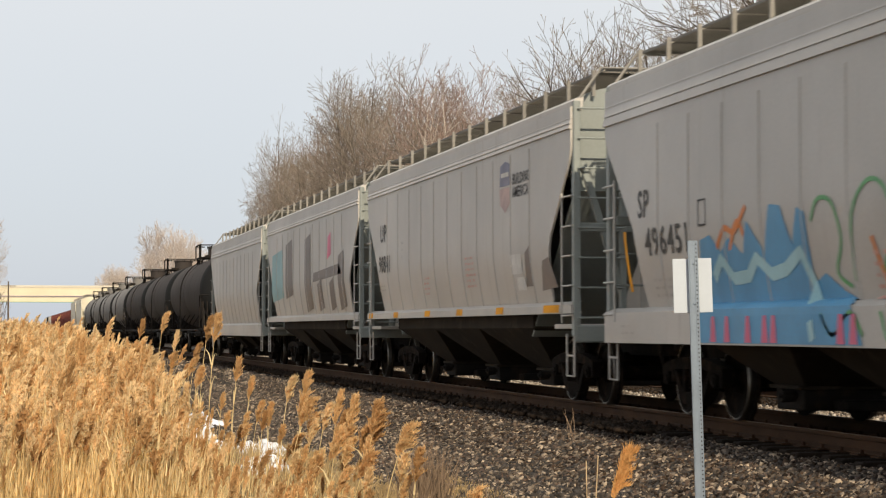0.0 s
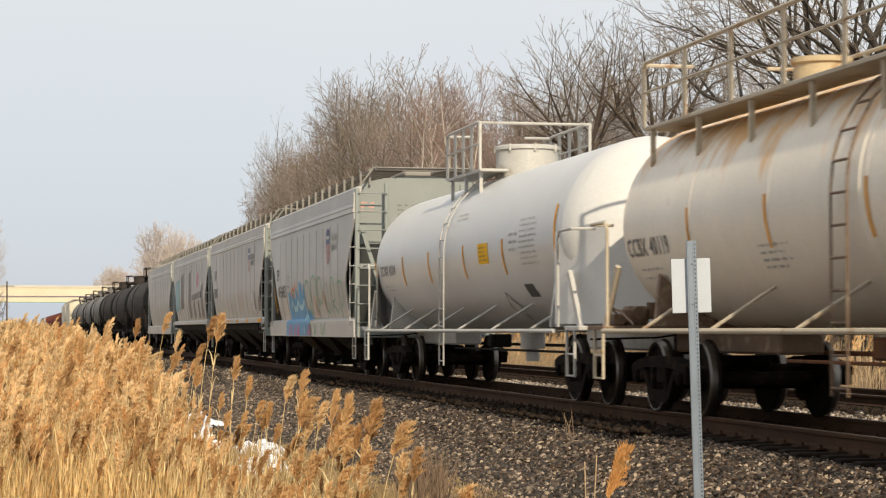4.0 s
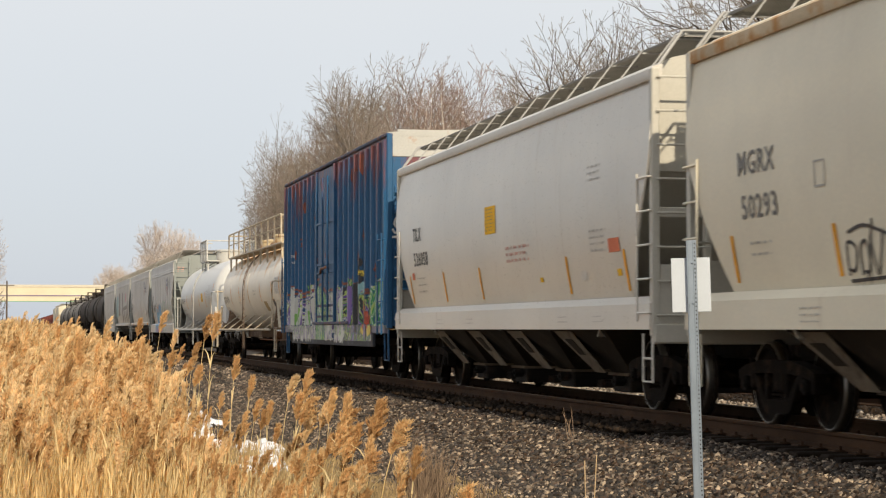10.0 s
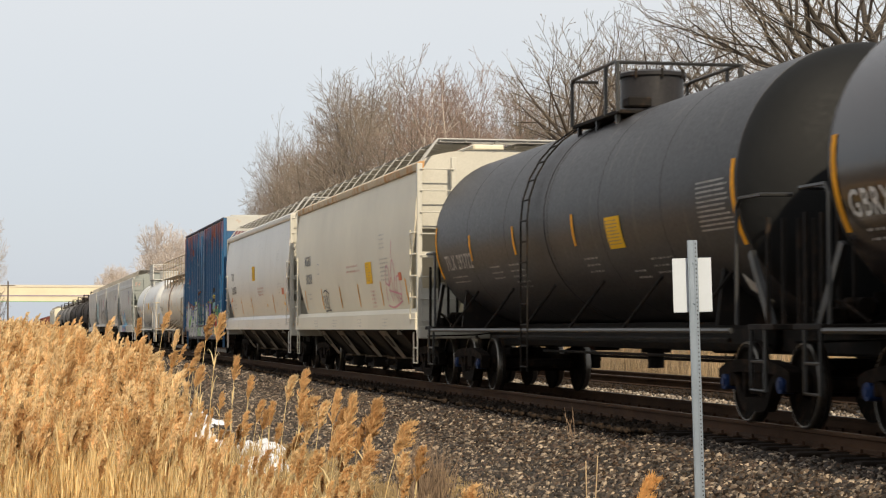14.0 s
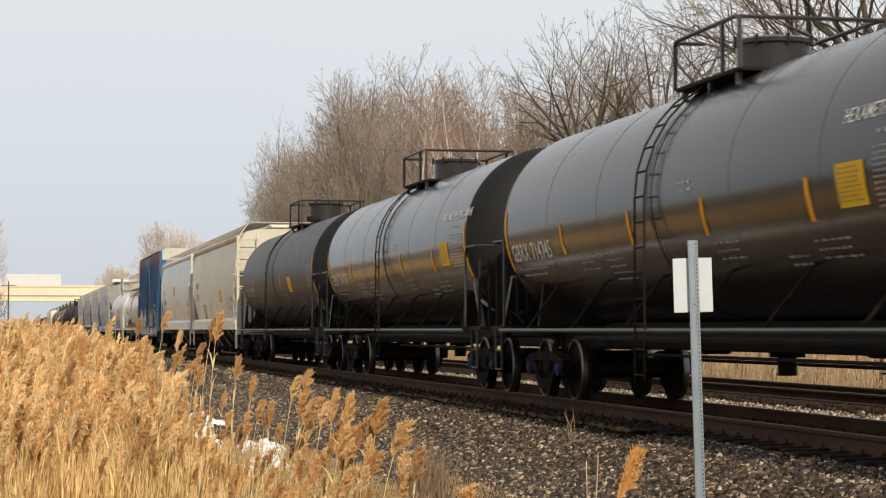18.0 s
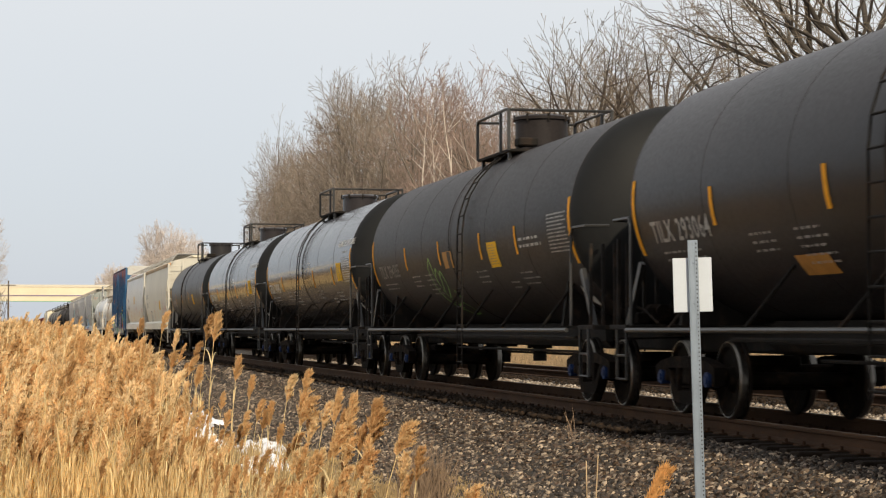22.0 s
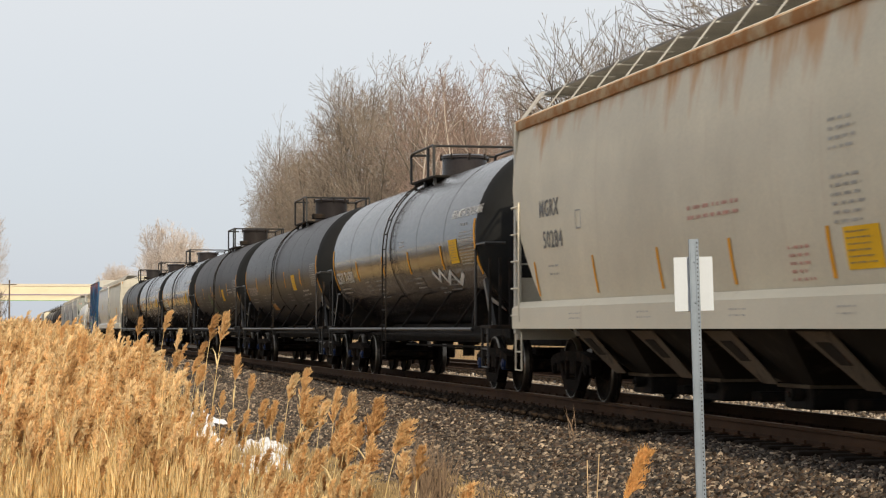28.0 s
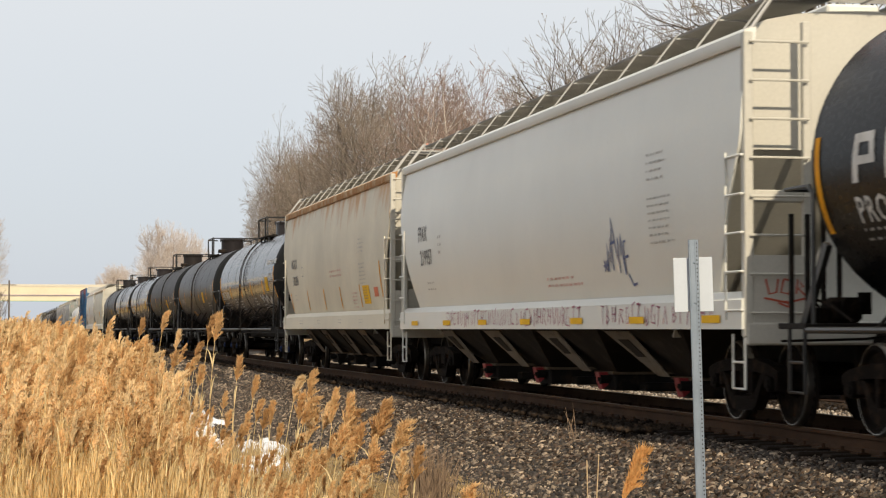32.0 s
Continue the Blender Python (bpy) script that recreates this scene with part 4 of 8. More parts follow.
# ---- tank car ----
def tank(label, centre, length, paint, radius=1.52, axis=2.66, style="plain", frame_paint=None, caps="bearing_cap", simple=False, rail_paint=None, head=0.62, y0=-1.3, y1=1.1, zp=None, man_h=0.55, rail_h=0.56, rx=0.9, mid=0.0, lad=0.75):
    car = car_base("tank_car", label, "tank car", centre, "tank cars of the train")
    h = length / 2
    fp = frame_paint or M_DARK
    rp = rail_paint or fp
    R = radius
    n = 28 if simple else 56
    prof = []
    for i in range(9):
        a = math.pi / 2 * i / 8
        prof.append((max(0.01, R * math.sin(a)), -h + head * (1 - math.cos(a))))
    prof += [(R, -h + head + (length - 2 * head) * j / 6) for j in range(1, 6)]
    prof += [(r, -y) for r, y in reversed(prof[:9])]
    part("tank_shell", Shape().lathe(prof[8:-8], 1, (0, 0, axis), n, False), paint, car)
    for ends in (prof[:9], prof[-9:]):
        part("tank_head", Shape().lathe(ends, 1, (0, 0, axis), n, False), paint if style in ("white", "cream") else M_HEAD, car)
    for y in [(-h + head) + (length - 2 * head) * k / 6 for k in range(0 if style == "white" else 7)]:
        part("girth_seam", Shape().lathe([(R - 0.02, y - 0.02), (R + 0.003, y - 0.010), (R + 0.003, y + 0.010), (R - 0.02, y + 0.02)], 1, (0, 0, axis), n, False), paint, car)
    if style in ("gbrx", "plain", "cream"):
        part("jacket_band", Shape().lathe([(R - 0.01, -0.16), (R + 0.010, -0.14), (R + 0.010, 0.14), (R - 0.01, 0.16)], 1, (0, 0.3, axis), n, False), paint, car)
    # manway and top platform
    mt = axis + R
    y0, y1 = y0 + mid, y1 + mid
    mr = 0.60 if style == "white" else 0.50
    man = part("manway", Shape().lathe([(mr - 0.04, -0.12), (mr - 0.04, man_h - 0.09), (mr, man_h - 0.08), (mr, man_h - 0.03), (mr - 0.06, man_h), (0.05, man_h + 0.02)], 2, (0, mid, mt), 20), (M_HATCH if style == "cream" else rp) if style in ("white", "cream") else paint, car)
    for k in range(8):
        a = math.tau * k / 8
        part("bolt", Shape().tube(((mr - 0.01) * math.cos(a), mid + (mr - 0.01) * math.sin(a), mt + man_h - 0.12), ((mr - 0.01) * math.cos(a), mid + (mr - 0.01) * math.sin(a), mt + man_h + 0.01), 0.022, 6), fp, man)
    zp = mt + 0.02 if zp is None else zp
    plat = part("top_platform", Shape().box((0.26 - rx, (y0 + y1) / 2, zp), (0.52, y1 - y0, 0.05), 0.008).box((rx - 0.26, (y0 + y1) / 2, zp), (0.52, y1 - y0, 0.05), 0.008), rp if style == "cream" else fp, car)
    for side in (-1, 1):
        x = side * rx
        s = Shape().pipe([(x, y0, zp), (x, y0, zp + rail_h - 0.06), (x, y0 + 0.1, zp + rail_h), (x, y1 - 0.1, zp + rail_h), (x, y1, zp + rail_h - 0.06), (x, y1, zp)], 0.028, 7)
        if style in ("white", "cream"):
            s.pipe([(x, y0, zp + rail_h * 0.55), (x, y1, zp + rail_h * 0.55)], 0.018, 6)
        part("guard_rail", s, rp, car)
        m = 5 if style != "cream" else 10
        for k in range(m):
            y = y0 + (y1 - y0) * k / (m - 1)
            if k in (0, m - 1) or style in ("white", "cream") or k == 1:
                part("rail_post", Shape().box((x, y, zp + rail_h / 2), (0.05, 0.05, rail_h), 0.006), rp, car)
        for k in range(3 if style != "cream" else 9):
            y = y0 + 0.2 + (y1 - y0 - 0.4) * k / (2 if style != "cream" else 8)
            xa = side * (rx - 0.06)
            foot = axis + math.sqrt(R * R - xa * xa)
            part("platform_leg", Shape().box((xa, y, (zp + foot) / 2), (0.06, 0.05, zp - foot + 0.04)), rp, car)
    part("guard_rail", Shape().pipe([(-rx, y0, zp + rail_h - 0.02), (rx, y0, zp + rail_h - 0.02)], 0.025, 6), rp, car)
    for a, b in ((-rx, -0.5), (0.5, rx)):
        part("guard_rail", Shape().pipe([(a, y1, zp + rail_h - 0.02), (b, y1, zp + rail_h - 0.02)], 0.025, 6), rp, car)
    if style == "cream":
        for y in (-4.6, 4.4):
            part("hatch", Shape().lathe([(0.32, -0.1), (0.32, 0.36), (0.36, 0.37), (0.36, 0.43), (0.05, 0.47)], 2, (0, y, mt), 18), M_HATCH, car)
    if style == "white":
        for e in (-1, 1):
            plan = [(-1.44, e * (h - 1.05)), (-1.02, e * (h + 0.10)), (1.02, e * (h + 0.10)), (1.44, e * (h - 1.05))]
            rows = [[(x, y, z - (0.12 if k in (0, 3) else 0) * (z > 2)) for k, (x, y) in enumerate(plan)] for z in (1.14, 2.58)]
            part("head_shield", Shape().sheet(rows, (0, -e * 0.02, 0)), paint, car, "white steel plates round the foot of the tank end")
    if style not in ("gbrx", "white"):
        part("valve_box", Shape().box((-0.5, mid - 0.9, mt + 0.06), (0.35, 0.3, 0.14), 0.02), fp, car)
        part("valve", Shape().tube((0.2, mid + 0.9, mt - 0.05), (0.2, mid + 0.9, mt + 0.28), 0.1, 10), fp, car)
    # side ladder, following the shell, both sides
    for side in (-1, 1):
        for yl in (lad - 0.2, lad + 0.2):
            pts = [(side * (R + 0.09), yl, 0.42), (side * (R + 0.09), yl, axis)]
            for k in range(1, 7):
                a = math.pi / 2 * k / 7.5
                pts.append((side * (R + 0.09) * math.cos(a), yl, axis + (R + 0.09) * math.sin(a)))
            part("ladder_rail", Shape().pipe(pts, 0.014, 6), fp, car)
        for k in range(12):
            d = 0.5 + 0.31 * k
            if d < axis:
                p = (side * (R + 0.09), d)
            else:
                a = (d - axis) / (R + 0.09)
                p = (side * (R + 0.09) * math.cos(a), axis + (R + 0.09) * math.sin(a))
            part("rung", Shape().tube((p[0], lad - 0.2, p[1]), (p[0], lad + 0.2, p[1]), 0.014, 6), fp, car)
        # side rail with struts to the shell
        part("side_rail", Shape().pipe([(side * 1.58, -h + 0.6, 1.04), (side * 1.58, h - 0.6, 1.04)], 0.032, 8), rp, car)
        for k in range(6):
            y = -h + 2.2 + (length - 4.4) * k / 5
            xs = 1.18 if R > 1.45 else 0.98
            part("rail_strut", Shape().pipe([(side * 1.56, y, 1.04), (side * xs, y - 0.55, axis - math.sqrt(R * R - xs * xs) + 0.02)], 0.022, 6), rp if style in ("white", "cream") else fp, car)
    # end works: saddle, platform, handrails
    for e in (-1, 1):
        ye = e * (h + 0.15)
        part("draft_sill", Shape().box((0, e * (h - 1.6), 0.94), (0.56, 3.9, 0.36), 0.03), fp, car)
        part("end_platform", Shape().box((0, e * (h + 0.05), 1.08), (3.0, 0.75, 0.06), 0.008), fp, car)
        sad = Shape().prism([(-1.30, 1.1), (1.30, 1.1), (1.22, 1.75), (1.0, 1.55), (0.5, 1.30), (0, 1.22), (-0.5, 1.30), (-1.0, 1.55), (-1.22, 1.75)], 1, e * (h - 1.9) - 0.05, e * (h - 1.9) + 0.05)
        part("saddle", sad, fp, car)
        for side in (-1, 1):
            part("end_brace", Shape().prism([(e * (h + 0.10), 1.1), (e * (h - 0.04), 1.1), (e * (h - 0.62), 1.86), (e * (h - 0.52), 1.90)], 0, side * 1.36 - 0.03, side * 1.36 + 0.03), rp, car)
            s = Shape().pipe([(side * 1.52, ye - e * 0.75, 1.1), (side * 1.52, ye - e * 0.75, 2.35), (side * 1.52, ye - e * 0.65, 2.45), (side * 1.52, ye, 2.45), (side * 1.2, ye + e * 0.06, 2.45)], 0.022, 6)
            part("handrail", s, rp, car)
            s = Shape().pipe([(side * 1.48, ye, 1.08), (side * 1.48, ye, 0.42), (side * 1.48, ye - e * 0.42, 0.42), (side * 1.48, ye - e * 0.42, 1.08)], 0.022, 6).pipe([(side * 1.48, ye, 0.72), (side * 1.48, ye - e * 0.42, 0.72)], 0.016, 6)
            part("sill_step", s, rp, car)
            for k in range(0 if style in ("white", "cream") else 4):
                part("end_post", Shape().box((side * (1.45 - 0.17 * k), ye + e * 0.02, 1.65), (0.045, 0.045, 1.12), 0.004), fp, car)
    # brake valves and hand brake on one end platform
    yv = h + 0.05
    vp = fp if style in ("white", "cream") else M_TRUCK
    valve = part("control_valve", Shape().box((-0.95, yv, 1.24), (0.34, 0.26, 0.26), 0.05).tube((-0.95, yv - 0.2, 1.28), (-0.95, yv + 0.22, 1.28), 0.09, 12).tube((-0.72, yv, 1.2), (-0.72, yv, 1.42), 0.07, 10), vp, car)
    part("pipe_bracket", Shape().box((-1.2, yv, 1.19), (0.14, 0.3, 0.16), 0.02), vp, valve)
    part("air_reservoir", Shape().tube((-0.45, yv - 0.1, 1.3), (0.35, yv - 0.1, 1.3), 0.15, 14), vp, car)
    part("branch_pipe", Shape().pipe([(-1.2, yv, 1.27), (-1.3, yv, 1.36), (-1.3, yv - 0.5, 1.3), (-1.3, yv - 1.1, 1.12)], 0.016, 6), vp, car)
    part("bottom_outlet", Shape().tube((0, -0.4, 1.25), (0, -0.4, 0.72), 0.22, 14).tube((0, -0.4, 0.72), (0, -0.4, 0.5), 0.12, 12), fp, car)
    rig = M_RUST if style == "cream" else M_DARK
    for x, z, rad, e in ((0.5, 0.78, 0.03, 2.0), (-0.35, 0.70, 0.022, 4.0)) + (((-0.9, 0.93, 0.03, 2.6), (0.9, 0.6, 0.025, 2.6)) if style in ("plain", "gbrx") else ()):
        part("brake_pipe", Shape().pipe([(x, -h + e, z), (x, h - e, z)], rad, 6), rig, car)
    part("air_reservoir", Shape().tube((0.2, -3.2, 0.86), (0.2, -2.5, 0.86), 0.13, 12), rig, car)
    part("brake_cylinder", Shape().box((0.1, 2.6, 0.85), (0.4, 0.4, 0.25), 0.03), rig, car)
    if style in ("plain", "gbrx"):
        part("bottom_skid", Shape().box((0, 0, 0.97), (0.9, length - 5.0, 0.36), 0.09), fp, car)
    bogies(car, h - 1.35, caps, simple)
    couplers(car, h + 0.5)

    def surf(u, v, off=0.008):
        a = (v - axis) / R
        return (-(R + off) * math.cos(a), h - u, axis + (R + off) * math.sin(a))
    return car, surf, h


M_CHORD = mat("blue paint eaten by rust", (0.03, 0.055, 0.11), 0.7, vary=0.3, scale=4, second=(0.17, 0.06, 0.035), amount=0.6, fine=30, bump=0.1)


# ---- high boxcar ----
def boxcar(label, centre, length):
    car = car_base("boxcar", label, "boxcar", centre)
    h, w, z0, z1 = length / 2, 1.58, 1.12, 4.98
    part("side_panel", Shape().box((w - 0.03, 0, (z0 + z1) / 2), (0.06, length, z1 - z0)), M_BLUE, car)
    for a, b in ((-h, -1.08), (1.62, h)):
        part("side_panel", Shape().box((-w + 0.03, (a + b) / 2, (z0 + z1) / 2), (0.06, b - a, z1 - z0)), M_BLUE, car)
    for side in (-1, 1):
        part("top_chord", Shape().box((side * (w - 0.01), 0, z1 + 0.02), (0.12, length, 0.08), 0.02), M_CHORD, car, "blue roof edge eaten by rust")
        part("side_sill", Shape().box((side * (w + 0.005), 0, 0.825), (0.07, 12.7, 0.285), 0.012), M_SILLD, car, "grimy lower sill")
        part("side_sill", Shape().box((side * (w - 0.01), 0, z0 - 0.06), (0.10, length - 0.4, 0.18), 0.015), M_SILLP, car, "sill misted with spray paint")
    ribs = [-h + 0.12 + 0.74 * k for k in range(22)]
    for y in ribs:
        if y < h - 0.05 and not (-1.28 < y < 1.82):
            part("side_rib", Shape().prism([(-w - 0.005, y - 0.10), (-w - 0.075, y - 0.05), (-w - 0.075, y + 0.05), (-w - 0.005, y + 0.10)], 2, z0 + 0.02, z1 - 0.08), M_BLUE, car)
    # plug door with its frame, rails, bars and roller track
    door = part("plug_door", Shape().box((-w - 0.005, 0.27, (z0 + z1) / 2 - 0.02), (0.07, 2.68, z1 - z0 - 0.1), 0.01), M_BLUE, car)
    for z, hz in ((1.36, 0.05), (1.62, 0.06), (2.42, 0.05), (2.62, 0.07), (3.62, 0.06)):
        part("door_rail", Shape().box((-w - 0.055, 0.27, z), (0.035, 2.66, hz), 0.008), M_BLUE if z > 2 else M_CHORD, door)
    for y in (-0.35, 0.45):
        part("lock_bar", Shape().tube((-w - 0.095, y, 1.25), (-w - 0.095, y, 4.7), 0.025, 8), M_BLUE, door)
    for y in (-1.14, 1.68):
        part("door_post", Shape().box((-w - 0.03, y, (z0 + z1) / 2), (0.10, 0.12, z1 - z0 - 0.1), 0.012), M_BLUE, car)
    part("door_track", Shape().box((-w - 0.09, -0.7, 1.20), (0.06, 5.4, 0.06), 0.01), M_CHORD, car)
    part("lock_handle", Shape().pipe([(-w - 0.13, -0.35, 2.52), (-w - 0.13, 0.45, 2.50), (-w - 0.13, 0.6, 2.40)], 0.03, 6), M_RUST, door)
    part("roof", Shape().prism([(-w, z1), (-w, z1 + 0.07), (-0.8, z1 + 0.12), (0, z1 + 0.15), (0.8, z1 + 0.12), (w, z1 + 0.07), (w, z1)], 1, -h, h), M_BOXTOP, car, "weathered pale roof")
    for k in range(14):
        y = -h + 0.5 + (length - 1.0) * k / 13
        part("roof_rib", Shape().box((0, y, z1 + 0.15), (2.6, 0.08, 0.05), 0.01), M_BOXTOP, car)
    part("floor", Shape().box((0, 0, z0), (3.0, length - 0.1, 0.12)), M_DARK, car)
    for e in (-1, 1):
        ye = e * h
        part("end_wall", Shape().box((0, ye - e * 0.05, (z0 + 4.55) / 2), (3.1, 0.08, 4.55 - z0)), M_BLUE, car)
        part("end_top", Shape().box((0, ye - e * 0.05, (4.555 + z1 + 0.06) / 2), (3.1, 0.09, z1 + 0.06 - 4.555), 0.01), M_BOXTOP, car, "cream end panel, rust along its foot")
        for k in range(7):
            z = 1.35 + 0.42 * k
            part("end_corrugation", Shape().prism([(ye - e * 0.02, z - 0.13), (ye + e * 0.06, z - 0.05), (ye + e * 0.06, z + 0.05), (ye - e * 0.02, z + 0.13)], 0, -1.45, 1.45), M_BLUE, car)
        for side in (-1, 1):
            part("corner_post", Shape().box((side * 1.54, ye - e * 0.05, (z0 + z1) / 2), (0.12, 0.14, z1 - z0 + 0.1), 0.015), M_BLUE, car)
            s = Shape()
            for k in range(5):
                z = 1.2 + 0.42 * k
                s.pipe([(side * 1.58, ye - e * 0.06, z), (side * 1.70, ye - e * 0.06, z), (side * 1.70, ye - e * 0.55, z), (side * 1.58, ye - e * 0.55, z)], 0.014, 6)
            s.pipe([(side * 1.70, ye - e * 0.55, 0.95), (side * 1.70, ye - e * 0.55, 3.0)], 0.018, 6).pipe([(side * 1.70, ye - e * 0.06, 0.95), (side * 1.70, ye - e * 0.06, 3.0)], 0.018, 6)
            part("side_ladder", s, M_BLUE, car)
            s = Shape().pipe([(side * 1.55, ye - e * 0.06, 1.05), (side * 1.55, ye - e * 0.06, 0.42), (side * 1.55, ye - e * 0.48, 0.42), (side * 1.55, ye - e * 0.48, 1.05)], 0.022, 6)
            part("sill_step", s, M_BLUE, car)
        part("end_platform", Shape().box((0, ye + e * 0.25, 1.05), (2.4, 0.4, 0.05)), M_DARK, car)
    part("brake_wheel", Shape().lathe([(0.24, 0.0), (0.28, 0.015), (0.24, 0.03)], 1, (0.45, -h - 0.14, 2.2), 16).box((0.45, -h - 0.08, 2.2), (0.05, 0.12, 0.5)), M_DARK, car)
    part("centre_sill", Shape().box((0, 0, 0.86), (0.6, length - 0.2, 0.36), 0.02), M_DARK, car)
    for k in range(9):
        part("cross_bearer", Shape().box((0, -h + 2.6 + (length - 5.2) * k / 8, 0.95), (2.9, 0.10, 0.18)), M_DARK, car)
    bogies(car, h - 1.9)
    couplers(car, h + 0.35)

    # paint follows the ribs: out on their faces, back on the flat between
    cuts = sorted(h - (y + d) for y in ribs if not (-1.28 < y < 1.82) for d in (-0.105, -0.05, 0.05, 0.105))
    depth = {}
    for y in ribs:
        if not (-1.28 < y < 1.82):
            for d, o in ((-0.105, 0.0), (-0.05, 0.075), (0.05, 0.075), (0.105, 0.0)):
                depth[h - (y + d)] = o

    for y in (-1.085, -1.075, 1.615, 1.625):
        cuts.append(h - y)
        depth[h - y] = 0.0
    cuts.sort()

    def surf(u, v, off=0.006):
        if v < 1.16:
            return (-w - off - 0.045 - (0.04 if -1.08 < h - u < 1.62 else 0), h - u, v)
        o = 0.042 if -1.08 < h - u < 1.62 else float(np.interp(u, cuts, [depth[c] for c in cuts]))
        return (-w - off - o, h - u, v)
    surf.cuts = cuts
    return car, surf, h


# ---- ribbed gondola, seen only far off ----
def gondola(centre, length, paint, label):
    car = car_base("gondola", label, "gondola", centre, "open cars at the head of the train")
    h = length / 2
    for side in (-1, 1):
        part("side_panel", Shape().box((side * 1.5, 0, 2.2), (0.06, length, 2.3)), paint, car)
        part("top_chord", Shape().box((side * 1.52, 0, 3.38), (0.14, length, 0.12), 0.02), paint, car)
        for k in range(14):
            part("side_rib", Shape().box((side * 1.57, -h + 0.2 + (length - 0.4) * k / 13, 2.2), (0.10, 0.14, 2.2), 0.02), paint, car)
    for e in (-1, 1):
        part("end_wall", Shape().box((0, e * (h - 0.03), 2.25), (2.94, 0.06, 2.35)), paint, car)
    part("floor", Shape().box((0, 0, 1.05), (3.0, length, 0.16)), M_DARK, car)
    bogies(car, h - 1.9, simple=True)
    couplers(car, h + 0.1)
    return car


# ---- the train, from its far head to its near end. Centres are metres along the line at the start ----
def head_cars():
    greys = [(421, 17.5, M_UP), (401, 17.5, M_DARK), (382, 17.5, M_UP)]
    for c, le, p in greys:
        gondola(c, le, p, "grey open gondola far down the line")
    for k in range(6):
        gondola(267 + 18.6 * k, 17.6, M_REDCAR, "oxide red ribbed gondola far down the line")
    for c in (249, 230.5):
        hopper("pale grey covered hopper far down the line", c, 16.6, M_MGRX, "flat", 3, simple=True)
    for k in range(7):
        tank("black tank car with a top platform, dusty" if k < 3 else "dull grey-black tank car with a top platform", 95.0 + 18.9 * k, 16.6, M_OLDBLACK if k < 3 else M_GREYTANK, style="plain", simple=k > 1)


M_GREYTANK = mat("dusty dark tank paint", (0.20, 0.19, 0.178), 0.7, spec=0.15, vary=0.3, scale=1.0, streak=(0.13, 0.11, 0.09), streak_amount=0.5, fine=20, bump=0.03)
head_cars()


def stripes(surf, car, us, v, h, w=0.10, name="reflector_stripe", material=M_ORANGE):
    for u in us:
        mark(name, Paint(surf).rect(u, v, w, h), material, car, "amber reflector stripe")


# grey grain hoppers
car, surf, h = hopper("grey covered hopper, faded and plain", 73.5, 16.0, M_UP, "flat", 3, end_paint=M_MINT, walk_red=False, seams=14, sill_z=(0.86, 1.24), ledge=3.72)
car, surf, h = hopper("grey covered hopper with large dark painted letters", 55.75, 16.6, M_UP, "flat", 3, end_paint=M_MINT, seams=14)
for u0, w, v0, v1, c in ((1.2, 2.6, 1.85, 3.3, "teal"), (4.2, 1.5, 1.9, 3.5, "umber"), (8.0, 1.2, 1.5, 3.5, "umber"), (9.6, 4.6, 2.25, 2.6, "umber"), (10.2, 0.9, 1.5, 2.3, "umber"), (12.2, 0.8, 1.5, 2.3, "umber"), (13.6, 1.0, 1.5, 2.9, "umber"), (12.0, 0.6, 2.75, 3.4, "pink")):
    mark("graffiti", Paint(surf).blob([(u0, v0), (u0 + w, v0 + 0.1), (u0 + w * 0.92, v1), (u0 + 0.1, v1 - 0.12)]), GRAF[c], car, "faded sprayed letter")
car, surf, h = hopper("light grey covered hopper with a shield emblem", 37.9, 16.7, M_UP, "flat", 3, end_paint=M_MINT, seams=14)
mark("reporting_mark", Paint(surf).words("UP", 1.6, 2.85, 0.36, 1.1), M_INK, car)
mark("reporting_mark", Paint(surf).words("90841", 1.45, 2.22, 0.36, 1.0), M_INK, car)
mark("slogan", Paint(surf).words("BUILDING", 13.25, 3.27, 0.17, 0.95), M_INK, car)
mark("slogan", Paint(surf).words("AMERICA", 13.25, 3.07, 0.17, 0.95), M_INK, car)
mark("emblem", Paint(surf).blob([(12.42, 3.28), (13.15, 3.28), (13.12, 3.6), (12.8, 3.66), (12.46, 3.6)]), M_WORNB, car, "worn blue top of a plain shield shape")
mark("emblem", Paint(surf).blob([(12.42, 3.25), (13.12, 3.25), (13.1, 3.0), (12.78, 2.86), (12.45, 3.0)]), M_WORNR, car, "nearly bleached red foot of a plain shield shape")
mark("emblem_stripe", Paint(lambda u, v: surf(u, v, 0.012)).rect(12.78, 3.45, 0.5, 0.07), M_PALE, car)
mark("small_writing", Paint(surf).bars(6.1, 2.0, 0.6, 4, 0.055, seed=2), M_REDINK, car)
mark("small_writing", Paint(surf).bars(9.8, 2.25, 0.8, 6, 0.055, seed=3), M_REDINK, car)
mark("small_writing", Paint(surf).bars(1.3, 1.95, 0.9, 2, 0.05, seed=4), M_GREYINK, car)
mark("small_writing", Paint(surf).bars(4.0, 2.75, 0.25, 3, 0.08, seed=5), M_GREYINK, car)
mark("patch", Paint(surf).rect(13.4, 2.05, 0.7, 0.3), M_PALE, car, "pale painted patch")
mark("patch", Paint(surf).rect(13.6, 1.75, 0.5, 0.2), M_PALE, car, "pale painted patch")
mark("patch", Paint(surf).blob([(13.9, 1.7), (14.3, 1.7), (14.3, 2.3), (14.0, 2.2)]), GRAF["umber"], car, "dark painted patch")
mark("patch", Paint(surf).blob([(14.8, 1.62), (15.7, 1.66), (15.4, 2.1), (15.0, 2.05)]), GRAF["umber"], car, "dark painted patch")
